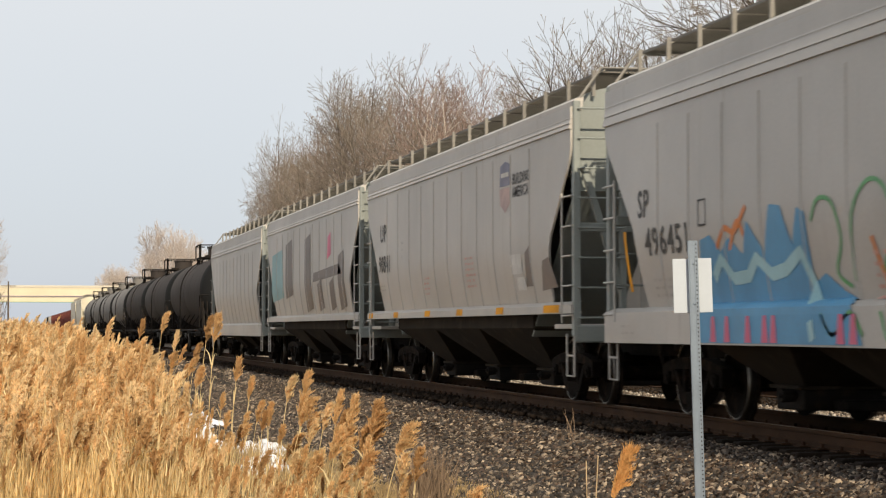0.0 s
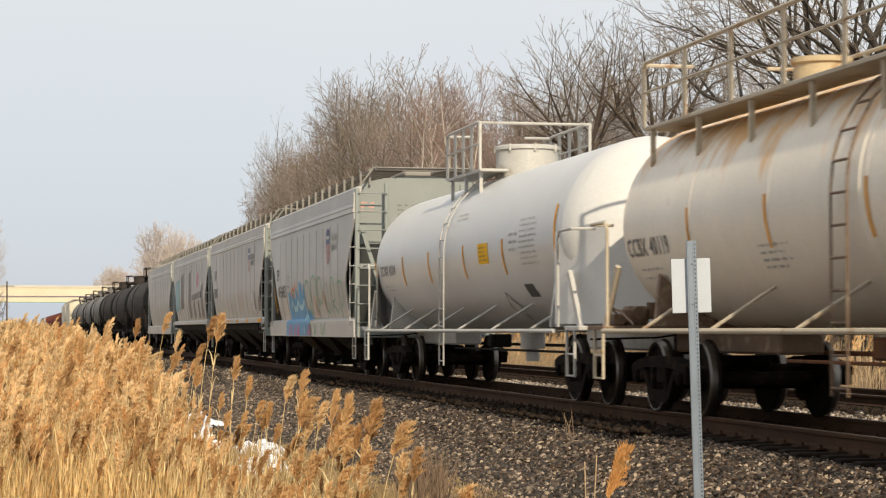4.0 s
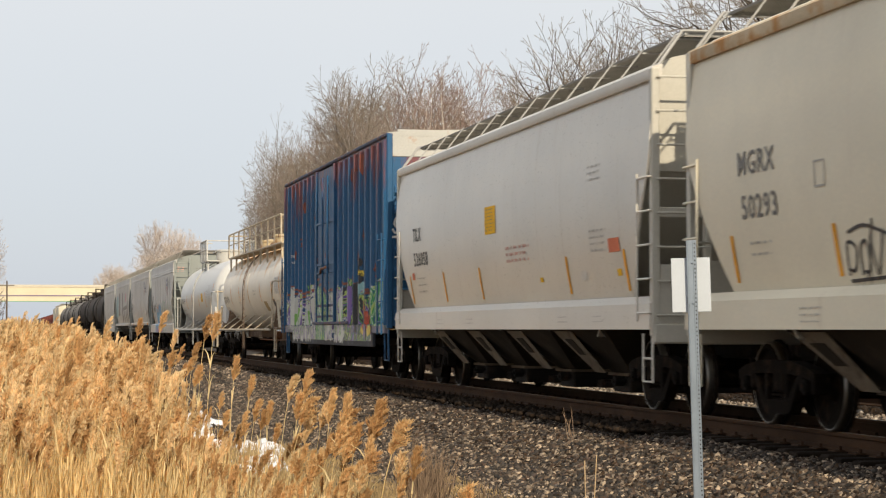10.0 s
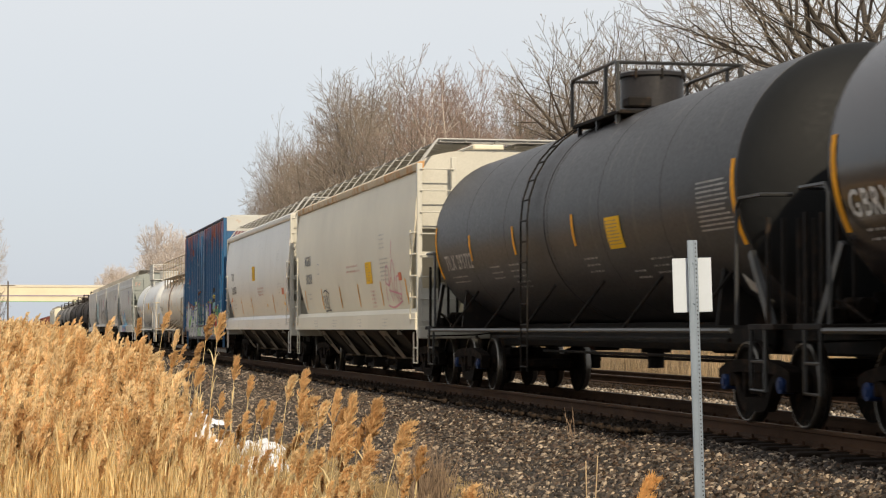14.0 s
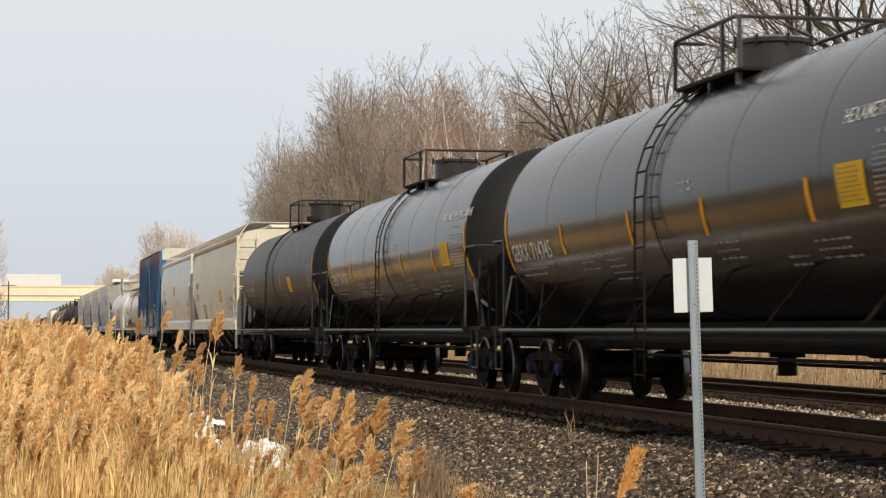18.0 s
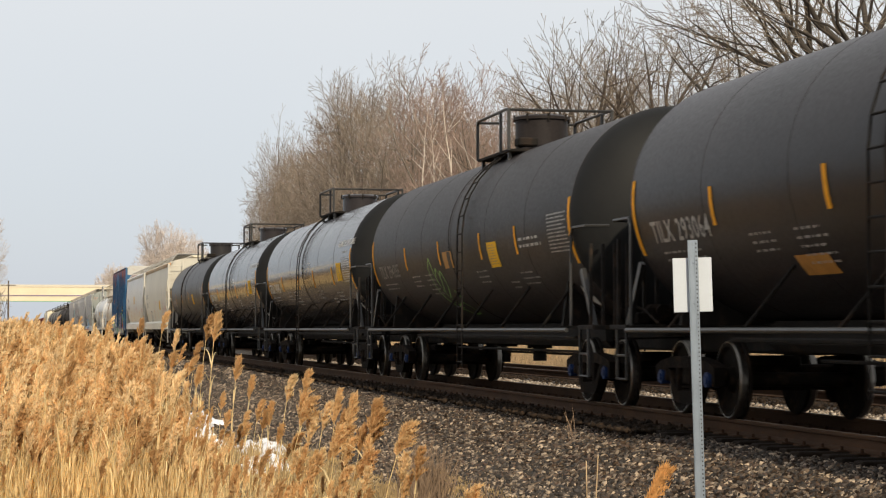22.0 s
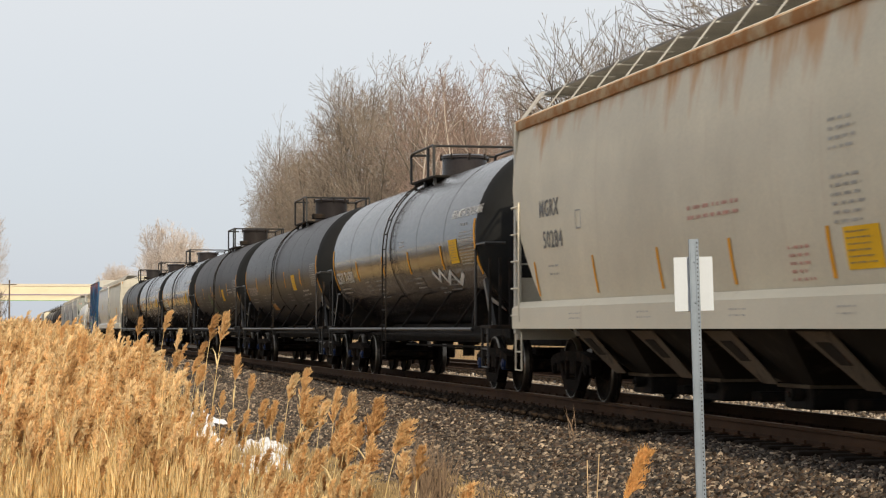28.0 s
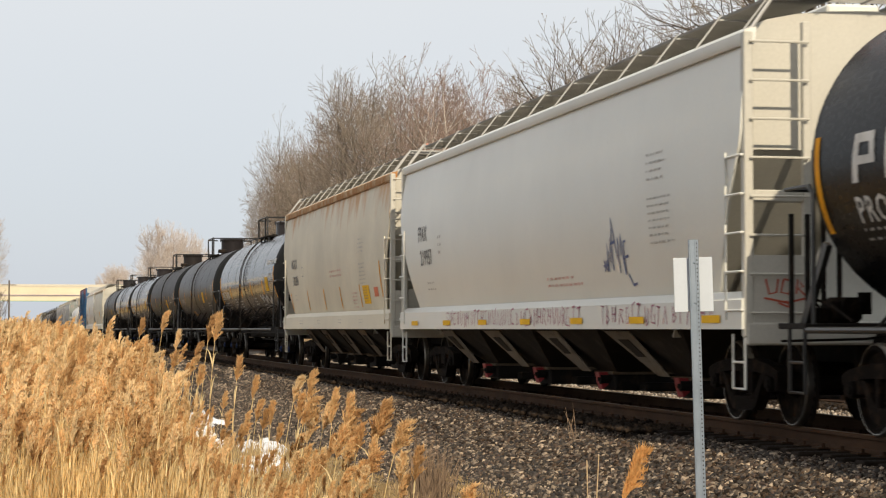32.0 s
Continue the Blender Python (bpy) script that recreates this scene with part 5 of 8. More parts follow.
for u in (0.5, 3.4, 6.6, 9.4, 12.4, 15.6):
    mark("reflector", Paint(surf).rect(u, 1.345, 0.5 if u < 15 else 0.9, 0.10), M_ORANGE, car)
car, surf, h = hopper("grey covered hopper with bright blue graffiti", 20.45, 15.0, M_SP, "flat", 3, end_paint=M_MINT, seams=13, sill_z=(0.89, 1.30), ledge=3.67)
side_d = surf


def surf(u, v, off=0.008):
    return side_d(u - 1.15, v, off)


mark("reporting_mark", Paint(surf).words("SP", 2.65, 2.42, 0.34, 0.95), M_INK, car)
mark("reporting_mark", Paint(surf).words("496451", 2.9, 1.95, 0.34, 1.12), M_INK, car)
mark("small_writing", Paint(surf).bars(3.1, 1.65, 0.8, 3, 0.055, seed=6), M_GREYINK, car)
mark("small_writing", Paint(surf).bars(2.0, 1.1, 0.5, 2, 0.05, seed=7), M_GREYINK, car)
mark("stencil_box", Paint(surf).stroke([(4.95, 2.22), (5.2, 2.22), (5.2, 2.5), (4.95, 2.5), (4.95, 2.22)], 0.03), M_INK, car)
mark("graffiti", Paint(surf).blob([(4.85, 0.91), (9.6, 0.91), (9.3, 1.30), (8.9, 1.42), (8.5, 1.6), (8.2, 1.5), (8.15, 2.2), (7.95, 2.26), (7.75, 1.9), (7.5, 2.3), (7.2, 2.33), (6.95, 1.85), (6.5, 2.2), (6.3, 1.85), (5.9, 2.05), (5.6, 1.9), (5.3, 2.1), (4.95, 2.05), (4.85, 1.6)], (), (1.271, 1.32, 1.34)), GRAF["sky blue"], car, "sprayed blue letters")
mark("graffiti", Paint(lambda u, v: surf(u, v, 0.014)).stroke([(5.3, 1.62), (5.6, 1.82), (5.95, 1.6), (6.4, 1.62), (6.7, 1.80), (7.1, 1.62), (7.5, 1.66), (7.95, 1.82), (8.2, 1.5), (8.4, 0.95)], 0.14), GRAF["pale blue"], car, "pale sprayed wave")
for u in (5.4, 5.85, 6.5, 7.0, 7.25, 9.0, 9.3):
    mark("graffiti", Paint(lambda a, b: surf(a, b, 0.014)).blob([(u, 0.92), (u + 0.2, 0.92), (u + 0.14, 1.2), (u + 0.05, 1.2)]), GRAF["pink"], car, "pink drip")
for pts in ([(8.3, 2.1), (8.5, 2.3), (8.85, 2.25), (9.0, 1.9), (8.8, 1.6), (9.1, 1.45)], [(9.2, 1.5), (9.3, 2.1), (9.7, 2.4), (10.1, 2.3), (10.2, 1.9), (9.9, 1.6), (10.3, 1.5)], [(10.5, 1.6), (10.5, 2.2), (10.9, 2.35), (11.2, 2.0), (10.9, 1.7), (10.6, 1.8)], [(11.5, 2.3), (11.6, 1.6), (12.0, 1.5), (12.1, 2.0), (11.9, 2.2)], [(12.4, 1.5), (12.6, 2.2), (13.0, 2.25), (13.1, 1.8), (12.7, 1.7), (13.3, 1.45)], [(13.6, 1.5), (13.7, 2.15), (14.3, 2.1), (14.2, 1.7), (13.9, 1.6)],
            [(8.6, 1.2), (8.9, 1.0), (9.3, 1.22), (9.6, 1.0)], [(10.0, 1.22), (10.2, 0.95), (10.5, 1.22)], [(11.2, 1.22), (11.5, 0.95), (11.9, 1.22)]):
    mark("graffiti", Paint(surf).stroke(smooth(pts), 0.045), GRAF["green"], car, "green sprayed outline")
for pts in ([(5.5, 1.95), (5.8, 2.15), (6.1, 2.1), (6.5, 2.35)], [(5.9, 1.9), (6.2, 2.2), (6.4, 2.05)], [(9.7, 1.9), (9.85, 1.6), (9.95, 1.42)], [(11.3, 2.0), (11.4, 1.7), (11.5, 1.45)]):
    mark("graffiti", Paint(surf).stroke(smooth(pts), 0.07), GRAF["orange"], car, "orange sprayed line")
stripes(surf, car, (2.1,), 1.9, 0.75)
mark("small_writing", Paint(surf).bars(9.7, 1.75, 0.6, 5, 0.06, seed=9), M_REDINK, car)
mark("emblem", Paint(surf).blob([(12.0, 3.1), (12.65, 3.1), (12.6, 3.42), (12.3, 3.48), (12.05, 3.42)]), M_FADEB, car, "dark blue plain shield shape")
mark("emblem", Paint(surf).blob([(12.0, 3.08), (12.65, 3.08), (12.6, 2.75), (12.3, 2.6), (12.05, 2.75)]), M_FADER, car, "faded red foot of a plain shield shape")
for k in range(4):
    mark("emblem_stripe", Paint(lambda u, v: surf(u, v, 0.012)).rect(12.12 + 0.14 * k, 2.88, 0.05, 0.36), M_PALE, car, "pale upright stripe on a plain shield shape")
mark("emblem_stripe", Paint(lambda u, v: surf(u, v, 0.012)).rect(12.33, 3.26, 0.46, 0.08), M_PALE, car)
mark("slogan", Paint(surf).words("BUILDING", 12.8, 3.15, 0.17, 0.95), M_GREYINK, car)
mark("slogan", Paint(surf).words("AMERICA", 12.8, 2.93, 0.17, 0.95), M_GREYINK, car)

mark("small_writing", Paint(lambda a, b: (a, -h + 0.374, b)).bars(-0.55, 3.85, 0.85, 4, 0.06, 1.7, seed=62), M_SOFTINK, car)
mark("small_writing", Paint(lambda a, b: (a, -h + 0.374, b)).bars(-1.38, 3.9, 0.36, 3, 0.06, 1.6, seed=63), M_REDINK, car)

# white pressure tank and cream tank
M_RFRAME = mat("rusty brown frame paint", (0.17, 0.11, 0.07), 0.8, vary=0.35, scale=4, second=(0.30, 0.24, 0.17), amount=0.4, fine=30, bump=0.1)
M_CRAIL = mat("stained cream rail paint", (0.50, 0.43, 0.32), 0.6, vary=0.2, scale=3, second=(0.30, 0.16, 0.06), amount=0.4, fine=30)
M_WFRAME = mat("dirty white frame paint", (0.46, 0.45, 0.42), 0.5, vary=0.2, scale=3, second=(0.28, 0.24, 0.19), amount=0.35, fine=30, bump=0.05)
car, surf, h = tank("glossy white tank car with white railings", 3.5, 17.0, M_WHITE, 1.40, 2.45, "white", M_WFRAME, rail_paint=M_WFRAME, head=0.85, y0=-0.6, y1=2.2, man_h=0.5, rail_h=0.85, rx=1.0, lad=0.4)
mark("reporting_mark", Paint(surf).words("DCWX 40104", 1.3, 2.17, 0.22, 0.84), M_SOFTINK, car)
mark("end_stripe", Paint(surf).rect(15.75, 2.42, 0.10, 0.92), M_ORANGE, car, "amber reflector stripe")
stripes(surf, car, (0.75, 3.82, 6.42, 9.5, 12.45), 2.22, 0.58)
mark("placard", Paint(surf).rect(11.05, 2.32, 0.75, 0.34), M_YELLOW, car, "yellow warning placard")
mark("small_writing", Paint(lambda u, v: surf(u, v, 0.012)).bars(10.75, 2.42, 0.6, 4, 0.035, 2.0, seed=10), M_INK, car)
mark("small_writing", Paint(surf).bars(1.5, 1.95, 1.0, 2, 0.05, seed=11), M_GREYINK, car)
mark("data_block", Paint(surf).bars(13.6, 2.75, 1.1, 9, 0.05, 1.7, seed=12), M_GREYINK, car)
mark("small_writing", Paint(surf).bars(12.9, 2.55, 0.6, 3, 0.07, seed=19), M_GREYINK, car)
mark("small_writing", Paint(surf).bars(8.6, 3.1, 0.9, 2, 0.05, seed=13), M_GREYINK, car)
mark("placard", Paint(surf).blob([(11.4, 1.3), (11.72, 1.62), (12.04, 1.3), (11.72, 0.98)]), M_PALE, car, "diamond hazard placard")
mark("placard_rim", Paint(lambda u, v: surf(u, v, 0.012)).stroke([(11.4, 1.3), (11.72, 1.62), (12.04, 1.3), (11.72, 0.98), (11.4, 1.3)], 0.03), M_INK, car)
mark("data_block", Paint(surf).rect(13.5, 1.62, 0.55, 0.24), M_INK, car)
car, surf, h = tank("cream tank car with rust runs and a full-length roof walkway", -14.9, 17.2, M_CREAM, 1.33, 2.41, "cream", M_RFRAME, rail_paint=M_CRAIL, head=0.75, y0=-7.4, y1=7.5, zp=3.62, man_h=0.45, rail_h=0.84, rx=1.17, lad=0.45)
mark("reporting_mark", Paint(surf).words("CCBX 40119", 0.8, 1.98, 0.24, 0.84), M_SOFTINK, car)
mark("small_writing", Paint(surf).bars(1.1, 1.8, 1.1, 2, 0.05, 2.4, seed=14), M_GREYINK, car)
mark("small_writing", Paint(surf).bars(5.5, 1.95, 0.9, 4, 0.05, seed=15), M_GREYINK, car)
mark("small_writing", Paint(surf).bars(10.0, 2.28, 0.9, 2, 0.06, seed=16), M_GREYINK, car)
stripes(surf, car, (3.3, 5.9, 8.6, 11.9, 14.8), 2.2, 0.58, 0.07)
stripes(surf, car, (16.7,), 2.3, 1.0, 0.08)
mark("placard", Paint(surf).rect(12.7, 1.74, 0.75, 0.34), mat("faded yellow placard", (0.34, 0.23, 0.08), 0.6, vary=0.4, scale=9), car, "faded yellow placard")
mark("data_block", Paint(surf).rect(14.85, 1.82, 0.55, 0.26), M_INK, car)
mark("data_block", Paint(surf).rect(16.0, 2.35, 0.95, 0.5), M_PALE, car, "white data panel")
mark("small_writing", Paint(lambda u, v: surf(u, v, 0.012)).bars(15.6, 2.55, 0.85, 6, 0.04, 2.0, seed=17), M_GREYINK, car)

# blue boxcar
GRAF["pale purple"] = mat("spray paint pale purple", (0.27, 0.22, 0.36), 0.5, vary=0.25, scale=3, fine=40, bump=0.02)
M_BOXRUST = mat("dull red rust", (0.24, 0.07, 0.045), 0.8, vary=0.4, scale=7, fine=30)
car, surf, h = boxcar("tall faded blue boxcar with bright graffiti along its foot", -34.45, 15.8)
rr = random.Random(9)


def spray_mix(name, colours, seed):
    """Many sprayed colours run into one another in upright strokes."""
    m = mat(name, (0.5, 0.5, 0.5), 0.5, vary=0.2, scale=3, fine=40, bump=0.02)
    nt, li = m.node_tree.nodes, m.node_tree.links
    co, mp, no, rp = (nt.new("ShaderNode" + k) for k in ("TexCoord", "Mapping", "TexNoise", "ValToRGB"))
    mp.inputs["Scale"].default_value = (1.0, 2.6, 0.95)
    mp.inputs["Location"].default_value = (seed, seed * 3.7, 0)
    no.inputs["Scale"].default_value, no.inputs["Detail"].default_value, no.inputs["Distortion"].default_value = 1.5, 3.0, 1.6
    rp.color_ramp.interpolation = "CONSTANT"
    while len(rp.color_ramp.elements) < len(colours):
        rp.color_ramp.elements.new(0.5)
    for k, c in enumerate(colours):
        rp.color_ramp.elements[k].position = 0.28 + 0.44 * k / (len(colours) - 1)
        rp.color_ramp.elements[k].color = (*c, 1)
    li.new(co.outputs["Object"], mp.inputs[0])
    li.new(mp.outputs[0], no.inputs["Vector"])
    li.new(no.outputs[0], rp.inputs[0])
    li.new(rp.outputs[0], nt["Principled BSDF"].inputs["Base Color"])
    return m


WHT, LAV, LIM, GRN, BLU, DRK, PUR = (0.55, 0.56, 0.53), (0.33, 0.26, 0.48), (0.36, 0.47, 0.13), (0.05, 0.27, 0.07), (0.015, 0.06, 0.17), (0.025, 0.025, 0.035), (0.11, 0.05, 0.25)
M_MIX = {"pale": spray_mix("spray paint white over lavender", [BLU, WHT, LAV, BLU, WHT, PUR, LIM, WHT, DRK, LAV, WHT, BLU], 1.0),
         "green": spray_mix("spray paint greens", [DRK, GRN, LIM, GRN, WHT, GRN, BLU, GRN, LIM, DRK, GRN], 2.0),
         "deep": spray_mix("spray paint purple and green", [BLU, LAV, PUR, GRN, DRK, LIM, PUR, WHT, BLU, GRN], 3.0)}


def pill(u0, v0, u1, v1, w):
    """Outline of a fat sprayed stroke with round ends."""
    a = math.atan2(v1 - v0, u1 - u0)
    pts = []
    for u, v, turn in ((u1, v1, a - math.pi / 2), (u0, v0, a + math.pi / 2)):
        pts += [(u + w / 2 * math.cos(turn + math.pi * q / 6), v + w / 2 * math.sin(turn + math.pi * q / 6)) for q in range(7)]
    return [(min(15.75, max(0.05, p)), max(0.74, q)) for p, q in pts]


def spray(pts, colour, off, label=""):
    mark("graffiti", Paint(lambda a, b: surf(a, b, off)).blob(pts, surf.cuts), GRAF[colour], car, label)


def foot(u):
    return 0.80 if 1.7 < u < 14.1 else 1.12


GRAF["dull red"] = mat("spray paint dull red", (0.27, 0.085, 0.05), 0.6, vary=0.3, scale=4, fine=40, bump=0.02)
u = 0.75
while u < 15.4:
    top = 2.02 + 0.12 * math.sin(u * 1.3) + 0.10 * math.sin(u * 4.1) + rr.uniform(-0.10, 0.10)
    mixed = "pale" if u < 6.3 or 7.8 < u < 10.3 else "green" if u < 7.8 or u > 14.0 else "deep"
    mark("graffiti", Paint(lambda a, b: surf(a, b, 0.006)).blob([(u - 0.17, foot(u)), (u + 0.17, foot(u)), (u + 0.17, top - rr.uniform(0.05, 0.15)), (u + 0.04, top), (u - 0.08, top - 0.02), (u - 0.17, top - rr.uniform(0.05, 0.15))], surf.cuts), M_MIX[mixed], car, "soft sprayed colours running into one another")
    if rr.random() < 0.6:
        spray(pill(u - 0.15, top + 0.03, u + 0.20, top + rr.uniform(0.01, 0.08), 0.06), "dull red", 0.005, "dull red sprayed fringe")
    u += 0.30
u = 1.1
while u < 15.0:
    if u < 6.2 or 8.0 < u < 10.3:
        slant, top = rr.uniform(-0.10, 0.10), 1.88 + 0.12 * math.sin(u * 1.3) + rr.uniform(-0.30, 0.10)
        low = foot(u) + rr.uniform(0.02, 0.35) * (rr.random() < 0.6)
        w = rr.uniform(0.12, 0.24)
        spray(pill(u + w * 0.55, low, u + slant + w * 0.55, top - 0.05, 0.06), "purple", 0.009, "purple sprayed outline")
        spray(pill(u, low, u + slant, top, w), "white", 0.011, "white sprayed letter stroke")
        if rr.random() < 0.6:
            spray(pill(u, low + 0.15, u + slant * 0.8, low + rr.uniform(0.4, 0.8), w * 0.45), "lime", 0.014, "lime green sprayed fill")
        if rr.random() < 0.45:
            spray(pill(u, low + 0.04, u + rr.uniform(0.2, 0.36), low + rr.uniform(0.0, 0.2), w * 0.7), "white", 0.012, "white sprayed letter stroke")
    u += rr.uniform(0.26, 0.42)
for k in range(60):
    u, v = rr.uniform(0.9, 15.3), rr.uniform(0.85, 1.9)
    spray(pill(u, v, u + rr.uniform(-0.10, 0.10), v + rr.uniform(0.05, 0.3), rr.uniform(0.02, 0.04)), rr.choice(("black", "black", "navy", "umber", "pale purple", "lime")), 0.014)
for u0, v0, u1, v1, w, c in ((0.35, 1.2, 0.4, 1.5, 0.2, "black"), (0.5, 1.2, 0.62, 1.45, 0.16, "orange"), (0.4, 1.9, 0.6, 2.0, 0.16, "teal"), (0.7, 1.3, 0.75, 1.6, 0.14, "yellow"), (0.45, 1.6, 0.7, 1.75, 0.18, "teal"),
                           (12.1, 1.1, 12.15, 1.95, 0.3, "black"), (12.45, 1.2, 12.5, 2.3, 0.16, "pale purple"), (12.6, 2.42, 12.75, 2.5, 0.2, "black"), (12.7, 2.28, 12.95, 2.25, 0.13, "yellow"), (12.65, 1.9, 12.95, 1.95, 0.27, "teal"), (12.74, 2.1, 12.8, 2.2, 0.16, "black"),
                           (13.1, 1.75, 13.2, 1.9, 0.22, "black"), (13.1, 1.15, 13.3, 1.6, 0.22, "red"), (13.35, 1.6, 13.6, 1.15, 0.2, "red"), (13.2, 1.32, 13.5, 1.32, 0.1, "black"), (13.7, 1.0, 14.0, 1.05, 0.2, "yellow"), (13.8, 1.3, 14.0, 1.3, 0.16, "orange"), (12.9, 1.05, 13.1, 1.0, 0.14, "yellow"), (13.3, 0.95, 13.35, 1.15, 0.2, "pale purple"), (11.6, 1.5, 11.65, 2.1, 0.3, "navy"), (11.2, 1.2, 11.3, 1.9, 0.25, "purple")):
    spray(pill(u0, v0, u1, v1, w), c, 0.019, "bright sprayed figure")
for k in range(36):
    u = rr.choice((rr.gauss(3.6, 1.2), rr.gauss(13.2, 1.6), rr.gauss(7.2, 0.7), rr.uniform(0.3, 15.4)))
    u = min(15.5, max(0.3, u))
    v, w, hh = rr.uniform(2.3, 4.75), rr.uniform(0.04, 0.17), rr.uniform(0.08, 0.6)
    if u > 14.6:
        v, w, hh = rr.uniform(2.6, 4.8), rr.uniform(0.06, 0.22), rr.uniform(0.15, 0.6)
    pts = [(u + w / 2 * math.cos(a) * rr.uniform(0.4, 1.2), v + hh / 2 * math.sin(a) * rr.uniform(0.5, 1.2)) for a in [math.tau * q / 13 for q in range(13)]]
    mark("rust_patch", Paint(lambda a, b: surf(a, b, 0.004)).blob(pts, surf.cuts), M_BOXRUST, car, "reddish rust patch")
for pts in ([(-1.30, 3.22), (-1.42, 3.30), (-1.45, 3.15), (-1.33, 3.10), (-1.43, 3.0), (-1.5, 3.08)], [(-1.2, 3.2), (-1.27, 3.1), (-1.2, 3.02), (-1.13, 3.1), (-1.2, 3.2)], [(-1.05, 3.0), (-1.0, 3.25), (-0.93, 3.0)], [(-1.5, 2.92), (-1.2, 2.90), (-0.9, 2.94)]):
    mark("graffiti", Paint(lambda a, b: (a, -h - 0.075, b)).stroke(smooth(pts), 0.045), M_PALE, car, "white scrawl on the end")
mark("small_writing", Paint(surf).bars(1.1, 3.0, 0.4, 3, 0.09, seed=21).bars(1.6, 3.0, 0.35, 2, 0.1, seed=22), M_PALE, car)

# pale hoppers
car, surf, h = hopper("light grey round-sided covered hopper with yellow placard", -51.75, 16.9, M_TILX, "round", 4, end_paint=M_ENDP, seams=12, bay_paint=M_BAYL)
mark("reporting_mark", Paint(surf).words("TILX", 1.85, 2.70, 0.25, 1.0), M_INK, car)
mark("reporting_mark", Paint(surf).words("526058", 1.85, 2.24, 0.25, 1.18), M_INK, car)
mark("placard", Paint(surf).rect(8.36, 2.79, 0.75, 0.44), M_YELLOW, car, "yellow warning placard")
mark("small_writing", Paint(lambda u, v: surf(u, v, 0.014)).bars(8.06, 2.96, 0.6, 7, 0.024, 2.3, seed=23), M_SOFTINK, car)
mark("small_writing", Paint(surf).bars(9.3, 2.30, 1.6, 3, 0.07, 1.4, seed=24), M_REDINK, car)
stripes(surf, car, (1.3, 4.4, 7.3, 12.8, 15.6), 1.8, 0.52, 0.10)
mark("small_writing", Paint(surf).bars(2.0, 2.0, 0.9, 3, 0.05, 2.4, seed=25), M_GREYINK, car)
mark("small_writing", Paint(surf).bars(14.1, 2.35, 0.85, 4, 0.045, 1.9, seed=26), M_GREYINK, car)
mark("small_writing", Paint(surf).bars(14.1, 3.2, 0.7, 3, 0.045, 1.9, seed=27), M_GREYINK, car)
mark("placard", Paint(surf).rect(1.65, 2.05, 0.22, 0.13), M_REDTAG, car, "red orange placard")
mark("placard", Paint(surf).rect(15.2, 2.13, 0.5, 0.18), M_REDTAG, car, "red orange placard")
mark("placard", Paint(surf).rect(15.3, 1.78, 0.2, 0.09), M_YELLOW, car, "small yellow placard")
mark("placard", Paint(surf).rect(11.3, 1.77, 0.18, 0.07), M_YELLOW, car, "small yellow placard")
mark("placard", Paint(surf).rect(13.6, 1.78, 0.26, 0.12), M_PALE, car, "small white placard")
for k, u in enumerate((4.2, 6.6, 12.6, 14.4)):
    mark("small_writing", Paint(surf).bars(u, 1.22, 0.55, 2, 0.03, 2.2, seed=28 + k), M_GREYINK, car)

car, surf, h = hopper("beige covered hopper with yellow placard and pink scrawl", -69.95, 16.9, M_MGRX, "round", 4, end_paint=M_ENDP, top=M_RUSTED, bay_paint=M_BAYL)
mark("reporting_mark", Paint(surf).words("MGRX", 1.8, 2.67, 0.25, 1.05), M_SOFTINK, car)
mark("reporting_mark", Paint(surf).words("50293", 1.85, 2.21, 0.25, 1.15), M_SOFTINK, car)
mark("stencil_box", Paint(surf).stroke([(3.95, 2.42), (4.2, 2.42), (4.2, 2.66), (3.95, 2.66), (3.95, 2.42)], 0.025), M_GREYINK, car)
mark("placard", Paint(surf).rect(11.42, 2.26, 0.78, 0.46), M_YELLOW, car, "yellow warning placard")
mark("small_writing", Paint(lambda a, b: surf(a, b, 0.014)).bars(11.1, 2.44, 0.62, 7, 0.024, 2.4, seed=31), M_SOFTINK, car)
mark("small_writing", Paint(surf).bars(8.5, 2.46, 2.0, 2, 0.065, 1.7, seed=32), M_REDINK, car)
mark("small_writing", Paint(surf).bars(11.4, 1.86, 0.6, 5, 0.05, 1.6, seed=36), M_REDINK, car)
mark("small_writing", Paint(surf).bars(2.0, 1.95, 0.7, 2, 0.045, 2.6, seed=33), M_GREYINK, car)
mark("small_writing", Paint(surf).bars(12.9, 3.0, 0.7, 4, 0.05, 1.8, seed=34), M_GREYINK, car)
mark("small_writing", Paint(surf).bars(12.9, 2.50, 1.0, 6, 0.05, 1.7, seed=35), M_GREYINK, car)
stripes(surf, car, (1.45, 4.3, 7.2, 9.8, 12.7, 15.5), 1.8, 0.5, 0.09)
GRAF["faded pink"] = mat("spray paint faded pink", (0.60, 0.22, 0.27), 0.5, vary=0.22, scale=3, fine=40, bump=0.02)
for pts in ([(13.3, 1.62), (13.35, 2.1), (13.6, 2.35), (13.85, 2.2), (13.7, 1.95), (13.9, 1.62)], [(13.4, 2.0), (13.7, 1.95), (14.0, 2.1)], [(14.1, 1.65), (14.05, 2.2), (14.3, 2.45), (14.45, 2.15), (14.25, 1.9), (14.5, 1.6)], [(14.6, 2.1), (14.5, 1.85), (14.7, 1.65), (14.95, 1.8), (14.85, 2.1), (14.6, 2.1)], [(14.2, 2.5), (14.3, 2.85)], [(13.6, 1.85), (14.9, 1.75)], [(13.25, 1.55), (13.9, 1.5), (14.9, 1.62)]):
    mark("graffiti", Paint(surf).stroke(smooth(pts), 0.036), GRAF["faded pink"], car, "faded pink scrawl")
